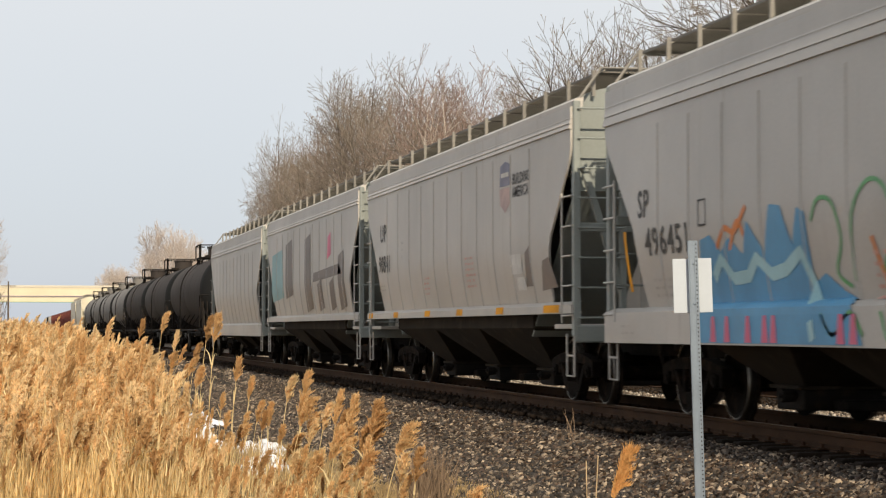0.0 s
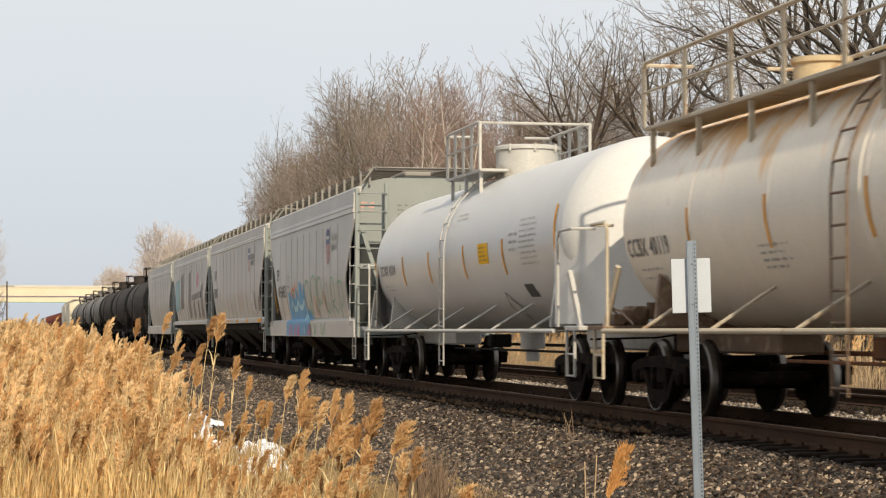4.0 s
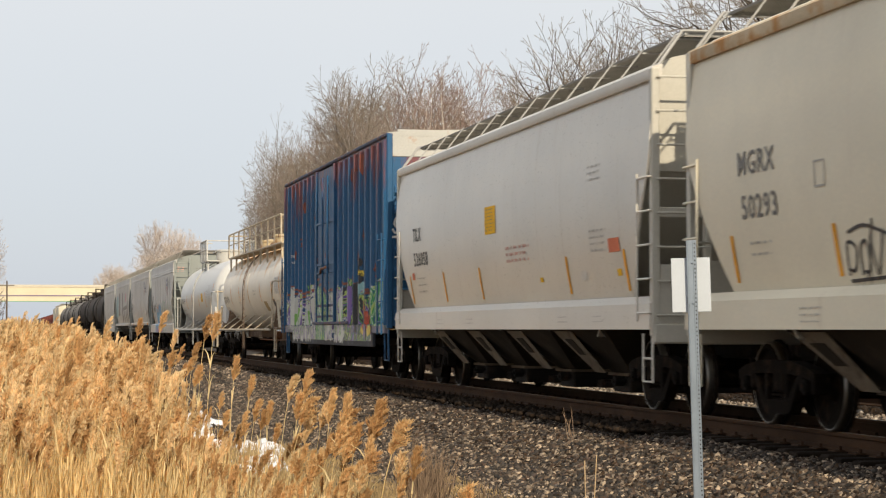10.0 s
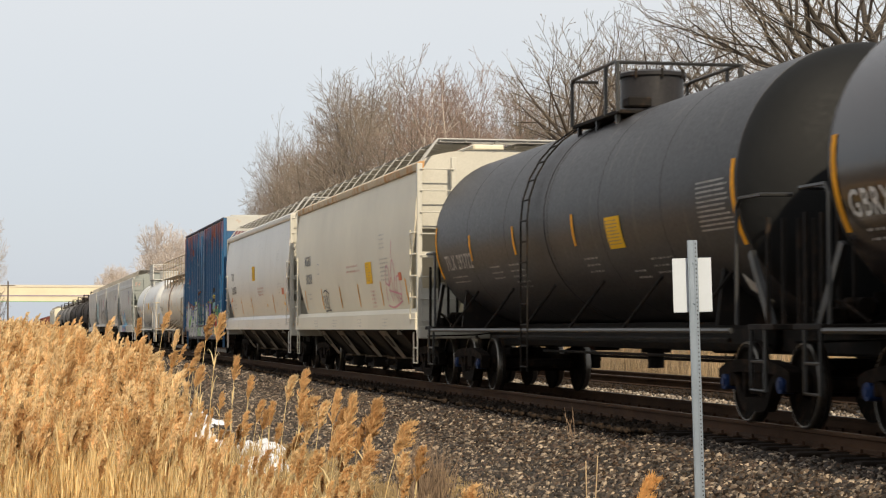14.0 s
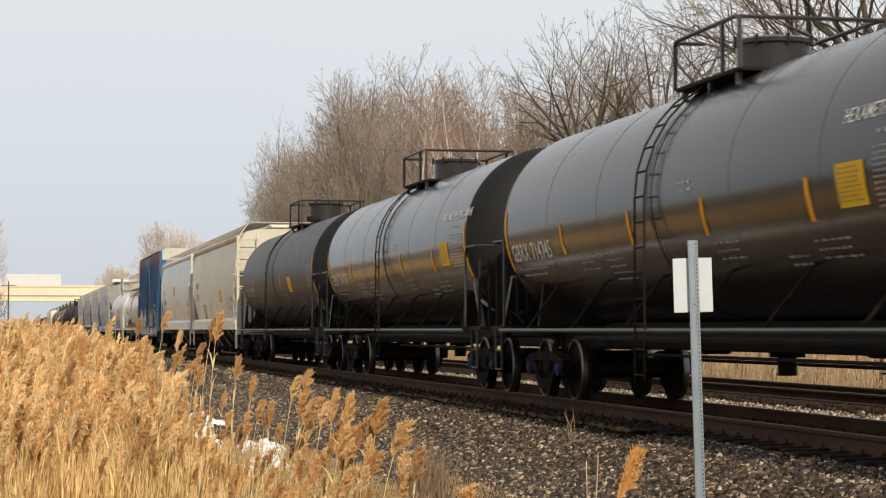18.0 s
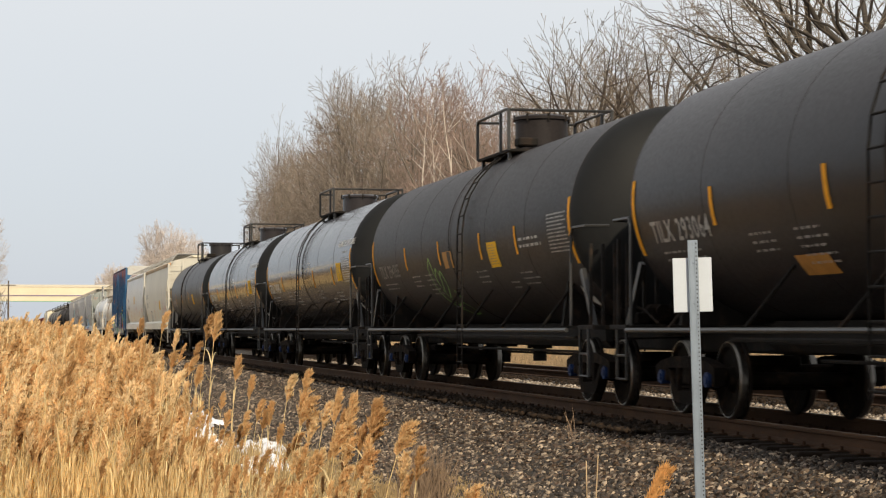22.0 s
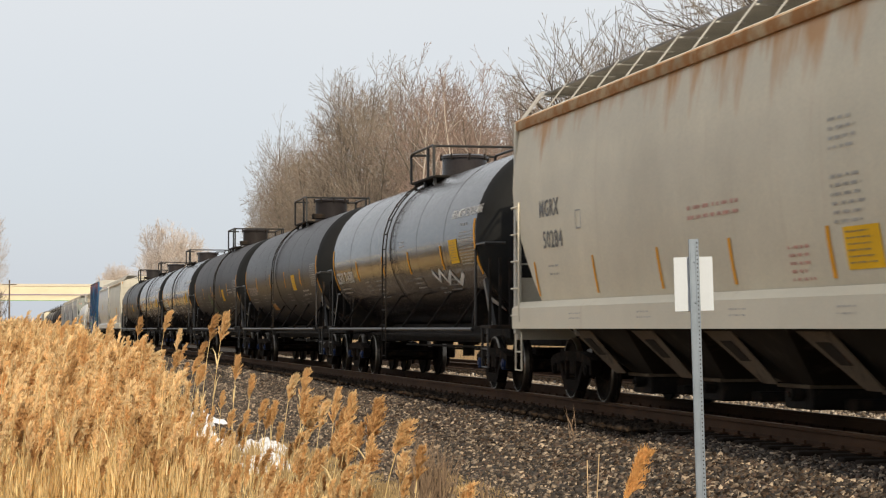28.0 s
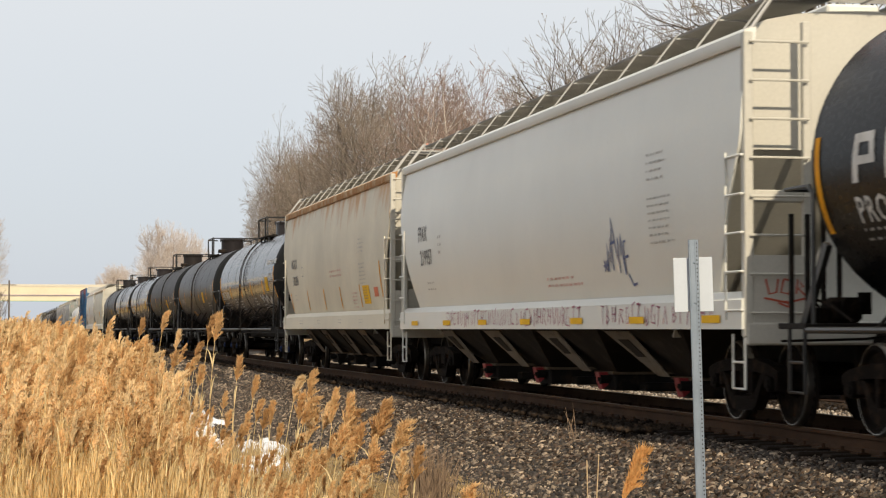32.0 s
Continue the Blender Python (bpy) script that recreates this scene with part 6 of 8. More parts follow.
for pts in ([(4.5, 1.55), (4.55, 1.85), (4.75, 1.8), (4.65, 1.6), (4.5, 1.62)], [(4.8, 1.55), (4.85, 1.8), (5.0, 1.85), (5.0, 1.6), (4.85, 1.58)], [(5.1, 1.9), (5.15, 1.55), (5.3, 1.75), (5.4, 1.95)], [(4.6, 1.95), (5.0, 2.0), (5.5, 1.9)], [(4.5, 1.50), (5.4, 1.52)], [(4.9, 1.45), (5.2, 2.05)]):
    mark("graffiti", Paint(lambda a, b: surf(a, b, 0.010)).stroke(smooth(pts), 0.034), GRAF["black"], car, "black scrawl")
mark("placard", Paint(surf).rect(15.0, 2.1, 0.35, 0.16), M_REDTAG, car, "red orange placard")
for k, u in enumerate((3.6, 6.6, 10.2, 13.4)):
    mark("small_writing", Paint(surf).bars(u, 1.26, 0.6, 3, 0.03, 2.2, seed=37 + k), M_GREYINK, car)


M_RAILBLK = mat("black rail paint", (0.014, 0.0135, 0.013), 0.42, vary=0.2, scale=6, fine=40, bump=0)


def black_tank(label, centre, text, gloss, stripes_at, yellow_at, caps="bearing_cap_blue", length=17.45, coat=None, mid=0.0, lad=0.75, ink=None):
    car, surf, h = tank(label, centre, length, coat or (M_GLOSS if gloss else M_BLACK), 1.52, 2.66, "gbrx" if gloss else "plain", M_DARK, caps, rail_paint=M_RAILBLK, man_h=0.42 if gloss else 0.60, rail_h=0.62 if gloss else 0.70, zp=2.66 + 1.52 - 0.11, mid=mid, lad=lad)
    u0 = 0.95 if gloss else 1.3
    if text:
        at = u0
        for word in text.split():
            letters = Paint(surf).words(word, at, 2.09, 0.27, 0.97)
            mark("reporting_mark", letters, ink or M_PALE, car)
            at = letters.end + 0.16
    for k, (u, v, w, rows) in enumerate(((u0 + 0.2, 1.95, 1.6, 2), (4.6, 2.05, 0.8, 3), (5.9, 2.05, 0.9, 5), (10.3, 2.0, 0.8, 3), (12.3, 1.75, 0.6, 2), (13.2, 1.9, 1.0, 3))):
        mark("small_writing", Paint(surf).bars(u, v, w, rows, 0.045, 2.2, seed=int(-centre) + k), M_GREYINK, car)
    mark("data_block", Paint(surf).bars(length - 1.95, 2.70, 1.2, 11, 0.036, 1.5, seed=int(-centre), space=0.6), M_GREYINK, car)
    for u in stripes_at:
        mark("reflector_stripe", Paint(surf).rect(u, 2.42 if not gloss else 2.32, 0.11, 0.44), M_ORANGE, car, "amber reflector stripe")
    for u in (0.72, length - 0.72):
        mark("end_stripe", Paint(surf).rect(u, 2.42, 0.12, 0.95), M_ORANGE, car, "amber reflector stripe")
    for u, v in yellow_at:
        mark("placard", Paint(surf).rect(u + 0.05, v, 0.68, 0.42), M_YELLOW, car, "yellow warning placard")
        mark("small_writing", Paint(lambda a, b: surf(a, b, 0.014)).bars(u - 0.24, v + 0.16, 0.58, 8, 0.026, 1.7, seed=7), M_SOFTINK, car)
    mark("placard", Paint(surf).blob([(length - 1.6, 1.35), (length - 1.4, 1.6), (length - 1.2, 1.35), (length - 1.4, 1.1)]), M_PALE, car, "pale diamond placard")
    return car, surf


black_tank("matte black tank car with amber stripes", -87.97, "TILX 293722", False, (3.5, 6.6, 10.1), ((12.0, 2.3),), coat=M_DUSTY, mid=-0.25, lad=1.0, ink=M_GREYINK)
for c, t in ((-106.6, "GBRX 714747"), (-125.25, "GBRX 714745"), (-182.05, "GBRX 714780")):
    car, surf = black_tank("glossy black tank car mirroring the golden reeds", c, t, True, (4.0, 7.3, 10.2, 13.4), ((14.45, 2.4),), length=17.0, lad=0.35)
    letters = Paint(surf).words("HEXAMETHYLENEDIAMINE", 14.3, 3.0, 0.14)
    mark("product_name", Paint(surf).words("HEXAMETHYLENEDIAMINE", 14.3, 2.98, 0.15, 2.3 / (letters.end - 14.3)), M_PALE, car)
    mark("small_writing", Paint(surf).bars(15.15, 2.84, 0.5, 1, 0.07, seed=6), M_GREYINK, car)
    mark("small_writing", Paint(surf).bars(9.4, 2.75, 0.5, 2, 0.05, seed=4), M_PALE, car)
    if c < -180:
        mark("graffiti", Paint(surf).stroke([(12.2, 2.1), (12.6, 1.9), (12.9, 2.1), (13.3, 1.85), (13.8, 2.05), (14.2, 1.8), (14.8, 2.0)], 0.10), M_PALE, car, "white scrawl")
car, surf = black_tank("matte black tank car with green scrawl", -144.15, "TILX 294355", False, (4.35, 7.6, 11.0, 13.5), ((11.8, 2.25),), coat=M_SOOTY, mid=-0.55, lad=-1.2, ink=mat("worn grey stencil paint", (0.20, 0.19, 0.18), 0.6, vary=0.3, scale=14, fine=60, bump=0))
mark("placard", Paint(surf).rect(8.3, 2.28, 0.75, 0.30), mat("worn orange placard", (0.45, 0.21, 0.03), 0.6, vary=0.3, scale=9), car, "worn orange placard")
for pts in ([(6.35, 2.2), (6.4, 1.7), (6.75, 1.35), (7.3, 1.1)], [(6.4, 2.2), (6.6, 2.35), (6.75, 2.0), (6.9, 1.5), (7.2, 1.25)], [(6.8, 2.0), (7.0, 2.15), (7.15, 1.95), (6.9, 1.7)], [(7.1, 1.95), (7.35, 2.1), (7.4, 1.8), (7.0, 1.55)], [(7.0, 1.3), (7.6, 1.4), (7.9, 1.1), (7.4, 1.05)], [(7.7, 1.7), (7.85, 1.5)]):
    mark("graffiti", Paint(surf).stroke(smooth(pts), 0.04), GRAF["lime"], car, "green scrawl")
mark("data_block", Paint(surf).bars(13.7, 2.42, 1.4, 2, 0.07, 1.5, seed=71), M_PALE, car)
car, surf = black_tank("matte black tank car with orange placards", -163.27, "TILX 293064", False, (3.65, 7.0, 10.4, 13.6), ((12.1, 2.3),), mid=-0.55, lad=0.25, ink=M_GREYINK)
mark("placard", Paint(surf).rect(6.0, 1.63, 0.9, 0.26), mat("worn amber placard", (0.42, 0.19, 0.03), 0.6, vary=0.3, scale=9), car, "worn orange placard")
mark("data_block", Paint(surf).bars(13.6, 2.04, 1.3, 2, 0.07, 1.5, seed=72), M_PALE, car)

M_REDCAP = mat("dark red gate cap paint", (0.30, 0.022, 0.028), 0.5, vary=0.25, scale=8)
# rusty beige hopper, long grey hopper, last black tank
car, surf, h = hopper("beige covered hopper streaked with rust from its roof edge", -201.2, 16.7, M_MGRX, "round", 4, end_paint=M_ENDP, walk_red=False, top=M_RUSTTOP, bay_paint=M_BAYD, side_paint=M_MGRUST)
mark("reporting_mark", Paint(surf).words("MGRX", 1.72, 2.66, 0.25, 1.05), M_SOFTINK, car)
mark("reporting_mark", Paint(surf).words("50284", 1.85, 2.21, 0.25, 1.15), M_SOFTINK, car)
mark("stencil_box", Paint(surf).stroke([(3.7, 2.42), (3.95, 2.42), (3.95, 2.66), (3.7, 2.66), (3.7, 2.42)], 0.025), M_GREYINK, car)
mark("small_writing", Paint(surf).bars(8.5, 2.42, 2.0, 2, 0.065, 1.7, seed=41), M_REDINK, car)
mark("small_writing", Paint(surf).bars(11.5, 1.86, 0.6, 5, 0.05, 1.6, seed=42), M_REDINK, car)
mark("small_writing", Paint(surf).bars(2.0, 1.95, 0.7, 2, 0.045, 2.6, seed=43), M_GREYINK, car)
mark("small_writing", Paint(surf).bars(12.8, 3.02, 0.7, 4, 0.05, 1.8, seed=44), M_GREYINK, car)
mark("small_writing", Paint(surf).bars(12.8, 2.48, 0.9, 6, 0.05, 1.7, seed=45), M_GREYINK, car)
mark("placard", Paint(surf).rect(13.4, 1.80, 0.85, 0.40), M_YELLOW, car, "yellow warning placard")
mark("small_writing", Paint(lambda a, b: surf(a, b, 0.014)).bars(13.05, 1.95, 0.7, 6, 0.024, 2.4, seed=49), M_SOFTINK, car)
mark("placard", Paint(surf).rect(14.66, 1.84, 0.5, 0.2), M_REDTAG, car, "red orange placard")
stripes(surf, car, (1.2, 4.35, 7.2, 9.8, 12.6), 1.78, 0.5, 0.09)
stripes(surf, car, (15.4,), 2.1, 0.75, 0.09)
for k, u in enumerate((3.4, 6.6, 10.0, 13.0)):
    mark("small_writing", Paint(surf).bars(u, 1.26, 0.6, 2, 0.03, 2.2, seed=46 + k), M_GREYINK, car)

car, surf, h = hopper("long pale grey covered hopper with red scrawl along its sill", -220.65, 19.8, M_FPAX, "round", 4, end_paint=M_ENDP, walk_red=True, gate=M_REDCAP, bay_paint=M_BAYL)
mark("reporting_mark", Paint(surf).words("FPAX", 1.87, 2.68, 0.28, 0.85), M_SOFTINK, car)
mark("reporting_mark", Paint(surf).words("219957", 2.0, 2.24, 0.28, 0.85), M_SOFTINK, car)
mark("small_writing", Paint(surf).bars(2.4, 1.9, 0.8, 2, 0.045, 2.6, seed=51), M_GREYINK, car)
mark("small_writing", Paint(surf).bars(3.7, 2.7, 0.25, 3, 0.08, seed=52), M_GREYINK, car)
mark("small_writing", Paint(surf).bars(16.4, 3.15, 0.7, 4, 0.045, 2.2, seed=53), M_GREYINK, car)
mark("small_writing", Paint(surf).bars(16.4, 2.62, 1.0, 7, 0.04, 2.2, seed=54), M_GREYINK, car)
mark("small_writing", Paint(surf).bars(11.2, 1.77, 1.9, 2, 0.055, 1.8, seed=55), M_REDINK, car)
for pts in ([(14.27, 1.95), (14.42, 1.80)], [(14.27, 1.81), (14.43, 1.94)], [(14.23, 1.87), (14.48, 1.89)], [(14.45, 1.80), (14.50, 2.15), (14.60, 1.85), (14.67, 2.22)], [(14.68, 1.80), (14.78, 2.48), (14.84, 2.3), (14.92, 1.94)], [(14.70, 2.15), (14.90, 2.17)],
            [(14.96, 1.76), (15.0, 2.22), (15.08, 1.99), (15.15, 2.25), (15.18, 1.74)], [(15.35, 2.16), (15.25, 2.15), (15.2, 1.74)], [(15.2, 1.95), (15.42, 1.97)], [(15.30, 1.74), (15.42, 1.60), (15.60, 1.62)]):
    mark("graffiti", Paint(surf).stroke(pts, 0.036), GRAF["navy"], car, "dark blue scrawl")
rr = random.Random(3)
for k in range(50):
    u = 4.6 + k * 0.27 + rr.uniform(-0.04, 0.04) + (0.9 if k > 32 else 0)
    if u < 19.2:
        v0, v1, m = 1.10 + rr.uniform(0, 0.04), 1.35 + rr.uniform(-0.04, 0.02), 1.23
        pts = rr.choice(([(u, v0), (u + 0.07, v1), (u + 0.16, v0)], [(u + 0.15, v1), (u, v1), (u + 0.02, v0), (u + 0.16, v0)], [(u, v0), (u + 0.02, v1), (u + 0.16, v1 - 0.05), (u + 0.05, m), (u + 0.17, v0)],
                         [(u, v1), (u + 0.05, v0), (u + 0.14, v0 + 0.02), (u + 0.16, v1)], [(u, v0), (u, v1), (u + 0.01, m), (u + 0.14, m), (u + 0.14, v1), (u + 0.14, v0)], [(u, v1), (u + 0.15, v1), (u + 0.08, v1), (u + 0.07, v0)],
                         [(u + 0.02, v0), (u + 0.02, v1), (u + 0.14, v1 - 0.08), (u + 0.02, m), (u + 0.15, v0 + 0.05), (u + 0.02, v0)], [(u + 0.14, v1), (u + 0.02, v1), (u + 0.02, v0), (u + 0.15, v0), (u + 0.15, m)], [(u, v0), (u + 0.01, v1), (u + 0.08, m), (u + 0.15, v1), (u + 0.16, v0)]))
        mark("graffiti", Paint(surf).stroke([(a + rr.uniform(-0.03, 0.03), b + rr.uniform(-0.02, 0.02)) for a, b in pts], rr.uniform(0.018, 0.030)), GRAF["wine"], car, "dark red scrawl along the sill")
for u in (1.6, 4.55, 7.4, 10.3, 13.2, 16.0, 18.8):
    mark("reflector", Paint(lambda a, b: surf(a, b, 0.014)).rect(u, 1.16, 0.62, 0.085), M_YELLOW, car)
for pts in ([(-1.34, 1.58), (-1.30, 1.42), (-1.22, 1.44), (-1.20, 1.58)], [(-1.14, 1.57), (-1.17, 1.44), (-1.08, 1.42), (-1.06, 1.56), (-1.14, 1.58)], [(-1.0, 1.42), (-0.98, 1.58), (-0.92, 1.50), (-0.98, 1.48), (-0.90, 1.41)], [(-1.36, 1.38), (-1.1, 1.33), (-0.88, 1.38)], [(-1.2, 1.33), (-1.05, 1.27), (-1.12, 1.35)]):
    mark("graffiti", Paint(lambda a, b: (a, -h + 0.008, b)).stroke(pts, 0.022), GRAF["red"], car, "red scrawl on the end")

car, surf = black_tank("new black tank car with large white lettering shapes", -240.1, "", False, (4.2, 7.5, 11.0), ((10.4, 2.3),), caps="bearing_cap", coat=M_NEWBLACK, length=16.7)
for pts in ([(1.55, 2.4), (1.68, 2.4), (1.78, 2.85), (1.65, 2.85)], [(1.68, 2.76), (2.1, 2.76), (2.1, 2.85), (1.70, 2.85)], [(1.70, 2.56), (2.05, 2.56), (2.05, 2.64), (1.71, 2.64)], [(1.98, 2.56), (2.1, 2.56), (2.1, 2.85), (1.98, 2.85)], [(2.3, 2.4), (2.45, 2.4), (2.5, 2.85), (2.36, 2.85)], [(2.5, 2.6), (2.9, 2.6), (2.9, 2.85), (2.5, 2.85)]):
    mark("lettering_shape", Paint(surf).blob(pts), M_PALE, car, "plain white lettering block")
mark("reporting_mark", Paint(surf).words("PROX", 1.5, 2.02, 0.26, 1.0), M_PALE, car)


# ---- reeds ----
def reed_template(seed, detail, plumed=True, hairs=None, coarse=None):
    """Stem, blades and drooping plume of a reed of unit height; corners, and the triangles of stem and plume."""
    r = random.Random(seed)
    v, stem, plume = [], [], []
    seg = 4
    bend = r.uniform(0.02, 0.10)
    top = 0.86 if plumed else r.uniform(0.7, 0.95)
    path = [(bend * (k / seg) ** 2, 0.0, top * k / seg) for k in range(seg + 1)]
    wd = 0.0024
    for k, (x, y, z) in enumerate(path):
        for a in range(3):
            v.append((x + wd * math.cos(a * 2.1) * (1.2 - 0.6 * k / seg), y + wd * math.sin(a * 2.1) * (1.2 - 0.6 * k / seg), z))
    for k in range(seg):
        for a in range(3):
            i, j = 3 * k + a, 3 * k + (a + 1) % 3
            stem += [(i, j, j + 3), (i, j + 3, i + 3)]
    for b in range(r.randint(2, 4) if plumed else r.randint(3, 6)):
        z0 = r.uniform(0.2, 0.72)
        a = r.uniform(0, math.tau)
        le, up = r.uniform(0.03, 0.12), r.uniform(0.12, 0.26)
        k0 = len(v)
        x0 = bend * (z0 / top) ** 2
        for k in range(4):
            t = k / 3
            w = 0.0045 * (1 - t)
            cx, cy, cz = x0 + math.cos(a) * le * t, math.sin(a) * le * t, z0 + up * (t * 2 - t * t * 1.4)
            v += [(cx - math.sin(a) * w, cy + math.cos(a) * w, cz), (cx + math.sin(a) * w, cy - math.cos(a) * w, cz)]
        for k in range(3):
            i = k0 + 2 * k
            stem += [(i, i + 1, i + 3), (i, i + 3, i + 2)]
    # plume: branchlets that rise and nod to one side, each fringed with soft hairs
    branches = (0, 12, 30, 48)[detail] if plumed else 0
    per = hairs or (0, 8, 14, 26)[detail]
    flag, droop = r.uniform(0.2, 1.0), r.uniform(0.0, 0.6)
    fat = r.uniform(0.75, 1.25)
    for b in range(branches):
        t = (b + r.random()) / branches
        z0 = 0.775 + 0.15 * t
        x0 = bend * (z0 / 0.86) ** 2
        a = r.gauss(0, 2.6 - 1.6 * flag)
        le = (0.055 + 0.04 * math.sin(math.pi * min(1, 0.25 + t * 0.7))) * r.uniform(0.65, 1.1)
        out = le * r.uniform(0.08, 0.40) * fat * (1.15 - 0.65 * t)
        for q in range(per):
            s_ = (q + r.random()) / per
            px = x0 + math.cos(a) * out * s_ + (droop * 0.05 * t + 0.012) * s_ * s_
            py = math.sin(a) * out * s_
            pz = z0 + le * (1.15 * s_ - (0.25 + 0.55 * droop) * s_ * s_)
            hx, hy, hz = r.gauss(math.cos(a) * 0.22 + 0.22, 0.24), r.gauss(math.sin(a) * 0.22, 0.24), r.gauss(0.95, 0.25)
            hl = r.uniform(0.014, 0.032)
            n = math.sqrt(hx * hx + hy * hy + hz * hz) or 1
            hx, hy, hz = hx / n * hl, hy / n * hl, hz / n * hl
            w = r.uniform(0.0034, 0.0068) * (coarse or (1.6, 1.6, 1.0, 0.62)[detail])
            wa = r.uniform(0, math.tau)
            k0 = len(v)
            v += [(px - w * math.cos(wa), py - w * math.sin(wa), pz), (px + w * math.cos(wa), py + w * math.sin(wa), pz), (px + hx, py + hy, pz + hz)]
            plume.append((k0, k0 + 1, k0 + 2))
    return np.array(v), np.array(stem), np.array(plume, dtype=int).reshape(-1, 3)


T_HIGH = [reed_template(k, 2) for k in range(6)]
T_SOLO = [reed_template(80 + k, 3) for k in range(6)]
T_LOW = [reed_template(20 + k, 1) for k in range(6)]
T_MID = [reed_template(60 + k, 1, True, 15, 1.4) for k in range(6)]
T_BARE = [reed_template(40 + k, 1, False) for k in range(6)]


def reed_level(y):
    """Height of the reed tops above the rail, by distance along the line."""
    return float(np.interp(y, [9, 14, 17, 20, 24, 30, 40, 60, 120, 400], [-0.35, -0.10, 0.12, 0.32, 0.58, 0.82, 1.06, 1.20, 1.55, 2.4]))


def reed_patch(name, spots, low, label, origin, plumed=0.19, stalk=M_STEM):
    """One patch of reeds, with stems and plumes as its two parts. spots: x, y, foot, height."""
    src = {False: T_HIGH, True: T_LOW, "mid": T_MID}[low]
    vs, st, pl, k = [], [], ([], [], []), 0
    for x, y, z, hh in spots:
        v, a, b = (src if random.random() < plumed else T_BARE)[random.randrange(6)]
        ang = random.gauss(-0.2, 0.8)
        c, s_ = math.cos(ang), math.sin(ang)
        w = hh * random.uniform(0.9, 1.15)
        lx, ly = random.gauss(0.02, 0.06), random.gauss(0, 0.06)
        p = np.stack([(v[:, 0] * c - v[:, 1] * s_) * w + x - origin[0] + lx * v[:, 2] * hh, (v[:, 0] * s_ + v[:, 1] * c) * w + y - origin[1] + ly * v[:, 2] * hh, v[:, 2] * hh + z - origin[2]], -1)
        vs.append(p)
        st.append(a + k)
        pl[random.choice((0, 0, 1, 1, 2) if z + hh > 0.1 else (0, 1, 2, 2))].append(b + k)
        k += len(v)
    allv = np.concatenate(vs)
    base = tagged(new(name), label, "reeds", "reed bed beside the track", "stuff")
    base.location = origin
    for nm, lists, m in (("reed_stems", st, stalk), ("reed_plumes", pl[0], M_PLUME), ("reed_plumes", pl[1], M_PLUME2), ("reed_plumes", pl[2], M_PLUME3)):
        tris = np.concatenate(lists) if lists else np.zeros((0, 3), int)
        if not len(tris):
            continue
        used, inv = np.unique(tris, return_inverse=True)
        part(nm, raw_mesh(nm, allv[used], inv.reshape(-1, 3), m), None, base)
    return base


SWAY = []
random.seed(4)


def reed_edge(y):
    return float(np.interp(y, [10, 20, 26, 34, 45, 80, 200], [2.4, 2.45, 2.35, 2.45, 2.6, 2.9, 3.4]))


ylo = 19.5
for step, per, low in ((2.5, 230, False), (3, 190, False), (4, 140, False), (5, 88, False), (5, 66, "mid"), (6, 42, "mid"), (8, 34, "mid"), (10, 26, "mid"), (14, 15, True), (22, 12, True), (30, 8, True), (45, 6, True), (80, 3, True)):
    for a, b in ((-0.7, 0.9), (0.9, 2.1), (2.1, 9)):
        spots = []
        b2 = min(b, reed_edge(ylo))
        for k in range(int(step * (b2 - a) * per)):
            x, y = random.uniform(a, b2), random.uniform(ylo, ylo + step)
            z = ground_level(x, y)
            if x > 2.0 and y < 40 and random.random() < 0.45:
                continue
            topz = reed_level(y) - (0.28 if x > 1.75 and y < 30 else 0) + random.gauss(-0.16, 0.17) - (1.0 if y < 32 else 0.5) * max(0, x - 1.5) * random.uniform(0.3, 1)
            spots.append((x, y, z, max(0.5, topz - z)))
        if spots:
            SWAY.append((reed_patch("reed_bed", spots, low, "dense bed of dry golden reeds with feathery plumes", ((a + b2) / 2, ylo + step / 2, GROUND)), 0.5))
    ylo += step


# short reeds thinning out towards the ballast
for y0, y1, count in ((14.5, 17.5, 190), (17.5, 21, 210), (21, 27, 170), (27, 38, 130)):
    spots = []
    for k in range(count):
        x, y = 1.6 + 1.45 * random.random() ** (0.9 if y0 < 20 else 1.5), random.uniform(y0, y1)
        z = ground_level(x, y)
        spots.append((x, y, z, random.uniform(-0.62, -0.05) - 0.3 * max(0, x - 2.3) + (0.3 if y > 27 else 0) - z))
    SWAY.append((reed_patch("reed_bed", spots, False, "short dry reeds thinning out beside the ballast", (2.3, (y0 + y1) / 2, GROUND), 0.5), 0.6))


def single_reed(px, depth_x, top_z, m=M_PLUME, scale=1.0):
    """A reed that stands out singly; px along the picture's width gives its place on the line x = depth_x."""
    y = depth_x * 3910 / (px - 10) - 1.56 * depth_x / 7.55
    z = ground_level(depth_x, y)
    r = T_SOLO[random.randrange(6)]
    hh = top_z - z
    base = tagged(new("reed"), "single dry reed with a golden feathery plume", "reed", "reeds standing out from the bed")
    base.location = (depth_x, y, z)
    v = r[0] * np.array([hh * scale, hh * scale, hh])
    if hh > 0:
        for nm, tris, mm in (("stem", r[1], M_STEM), ("plume", r[2], m)):
            used, inv = np.unique(tris, return_inverse=True)
            part(nm, raw_mesh(nm, v[used], inv.reshape(-1, 3), mm), None, base)
    base.rotation_euler.z = random.gauss(-0.2, 0.5)
    return base


def px_top(px, py, dx):
    y = dx * 3910 / (px - 10) - 1.56 * dx / 7.55
    zc = dx * 0.2021 + y * 0.9794
    return 1.054 + (583 - py) * zc / 3750


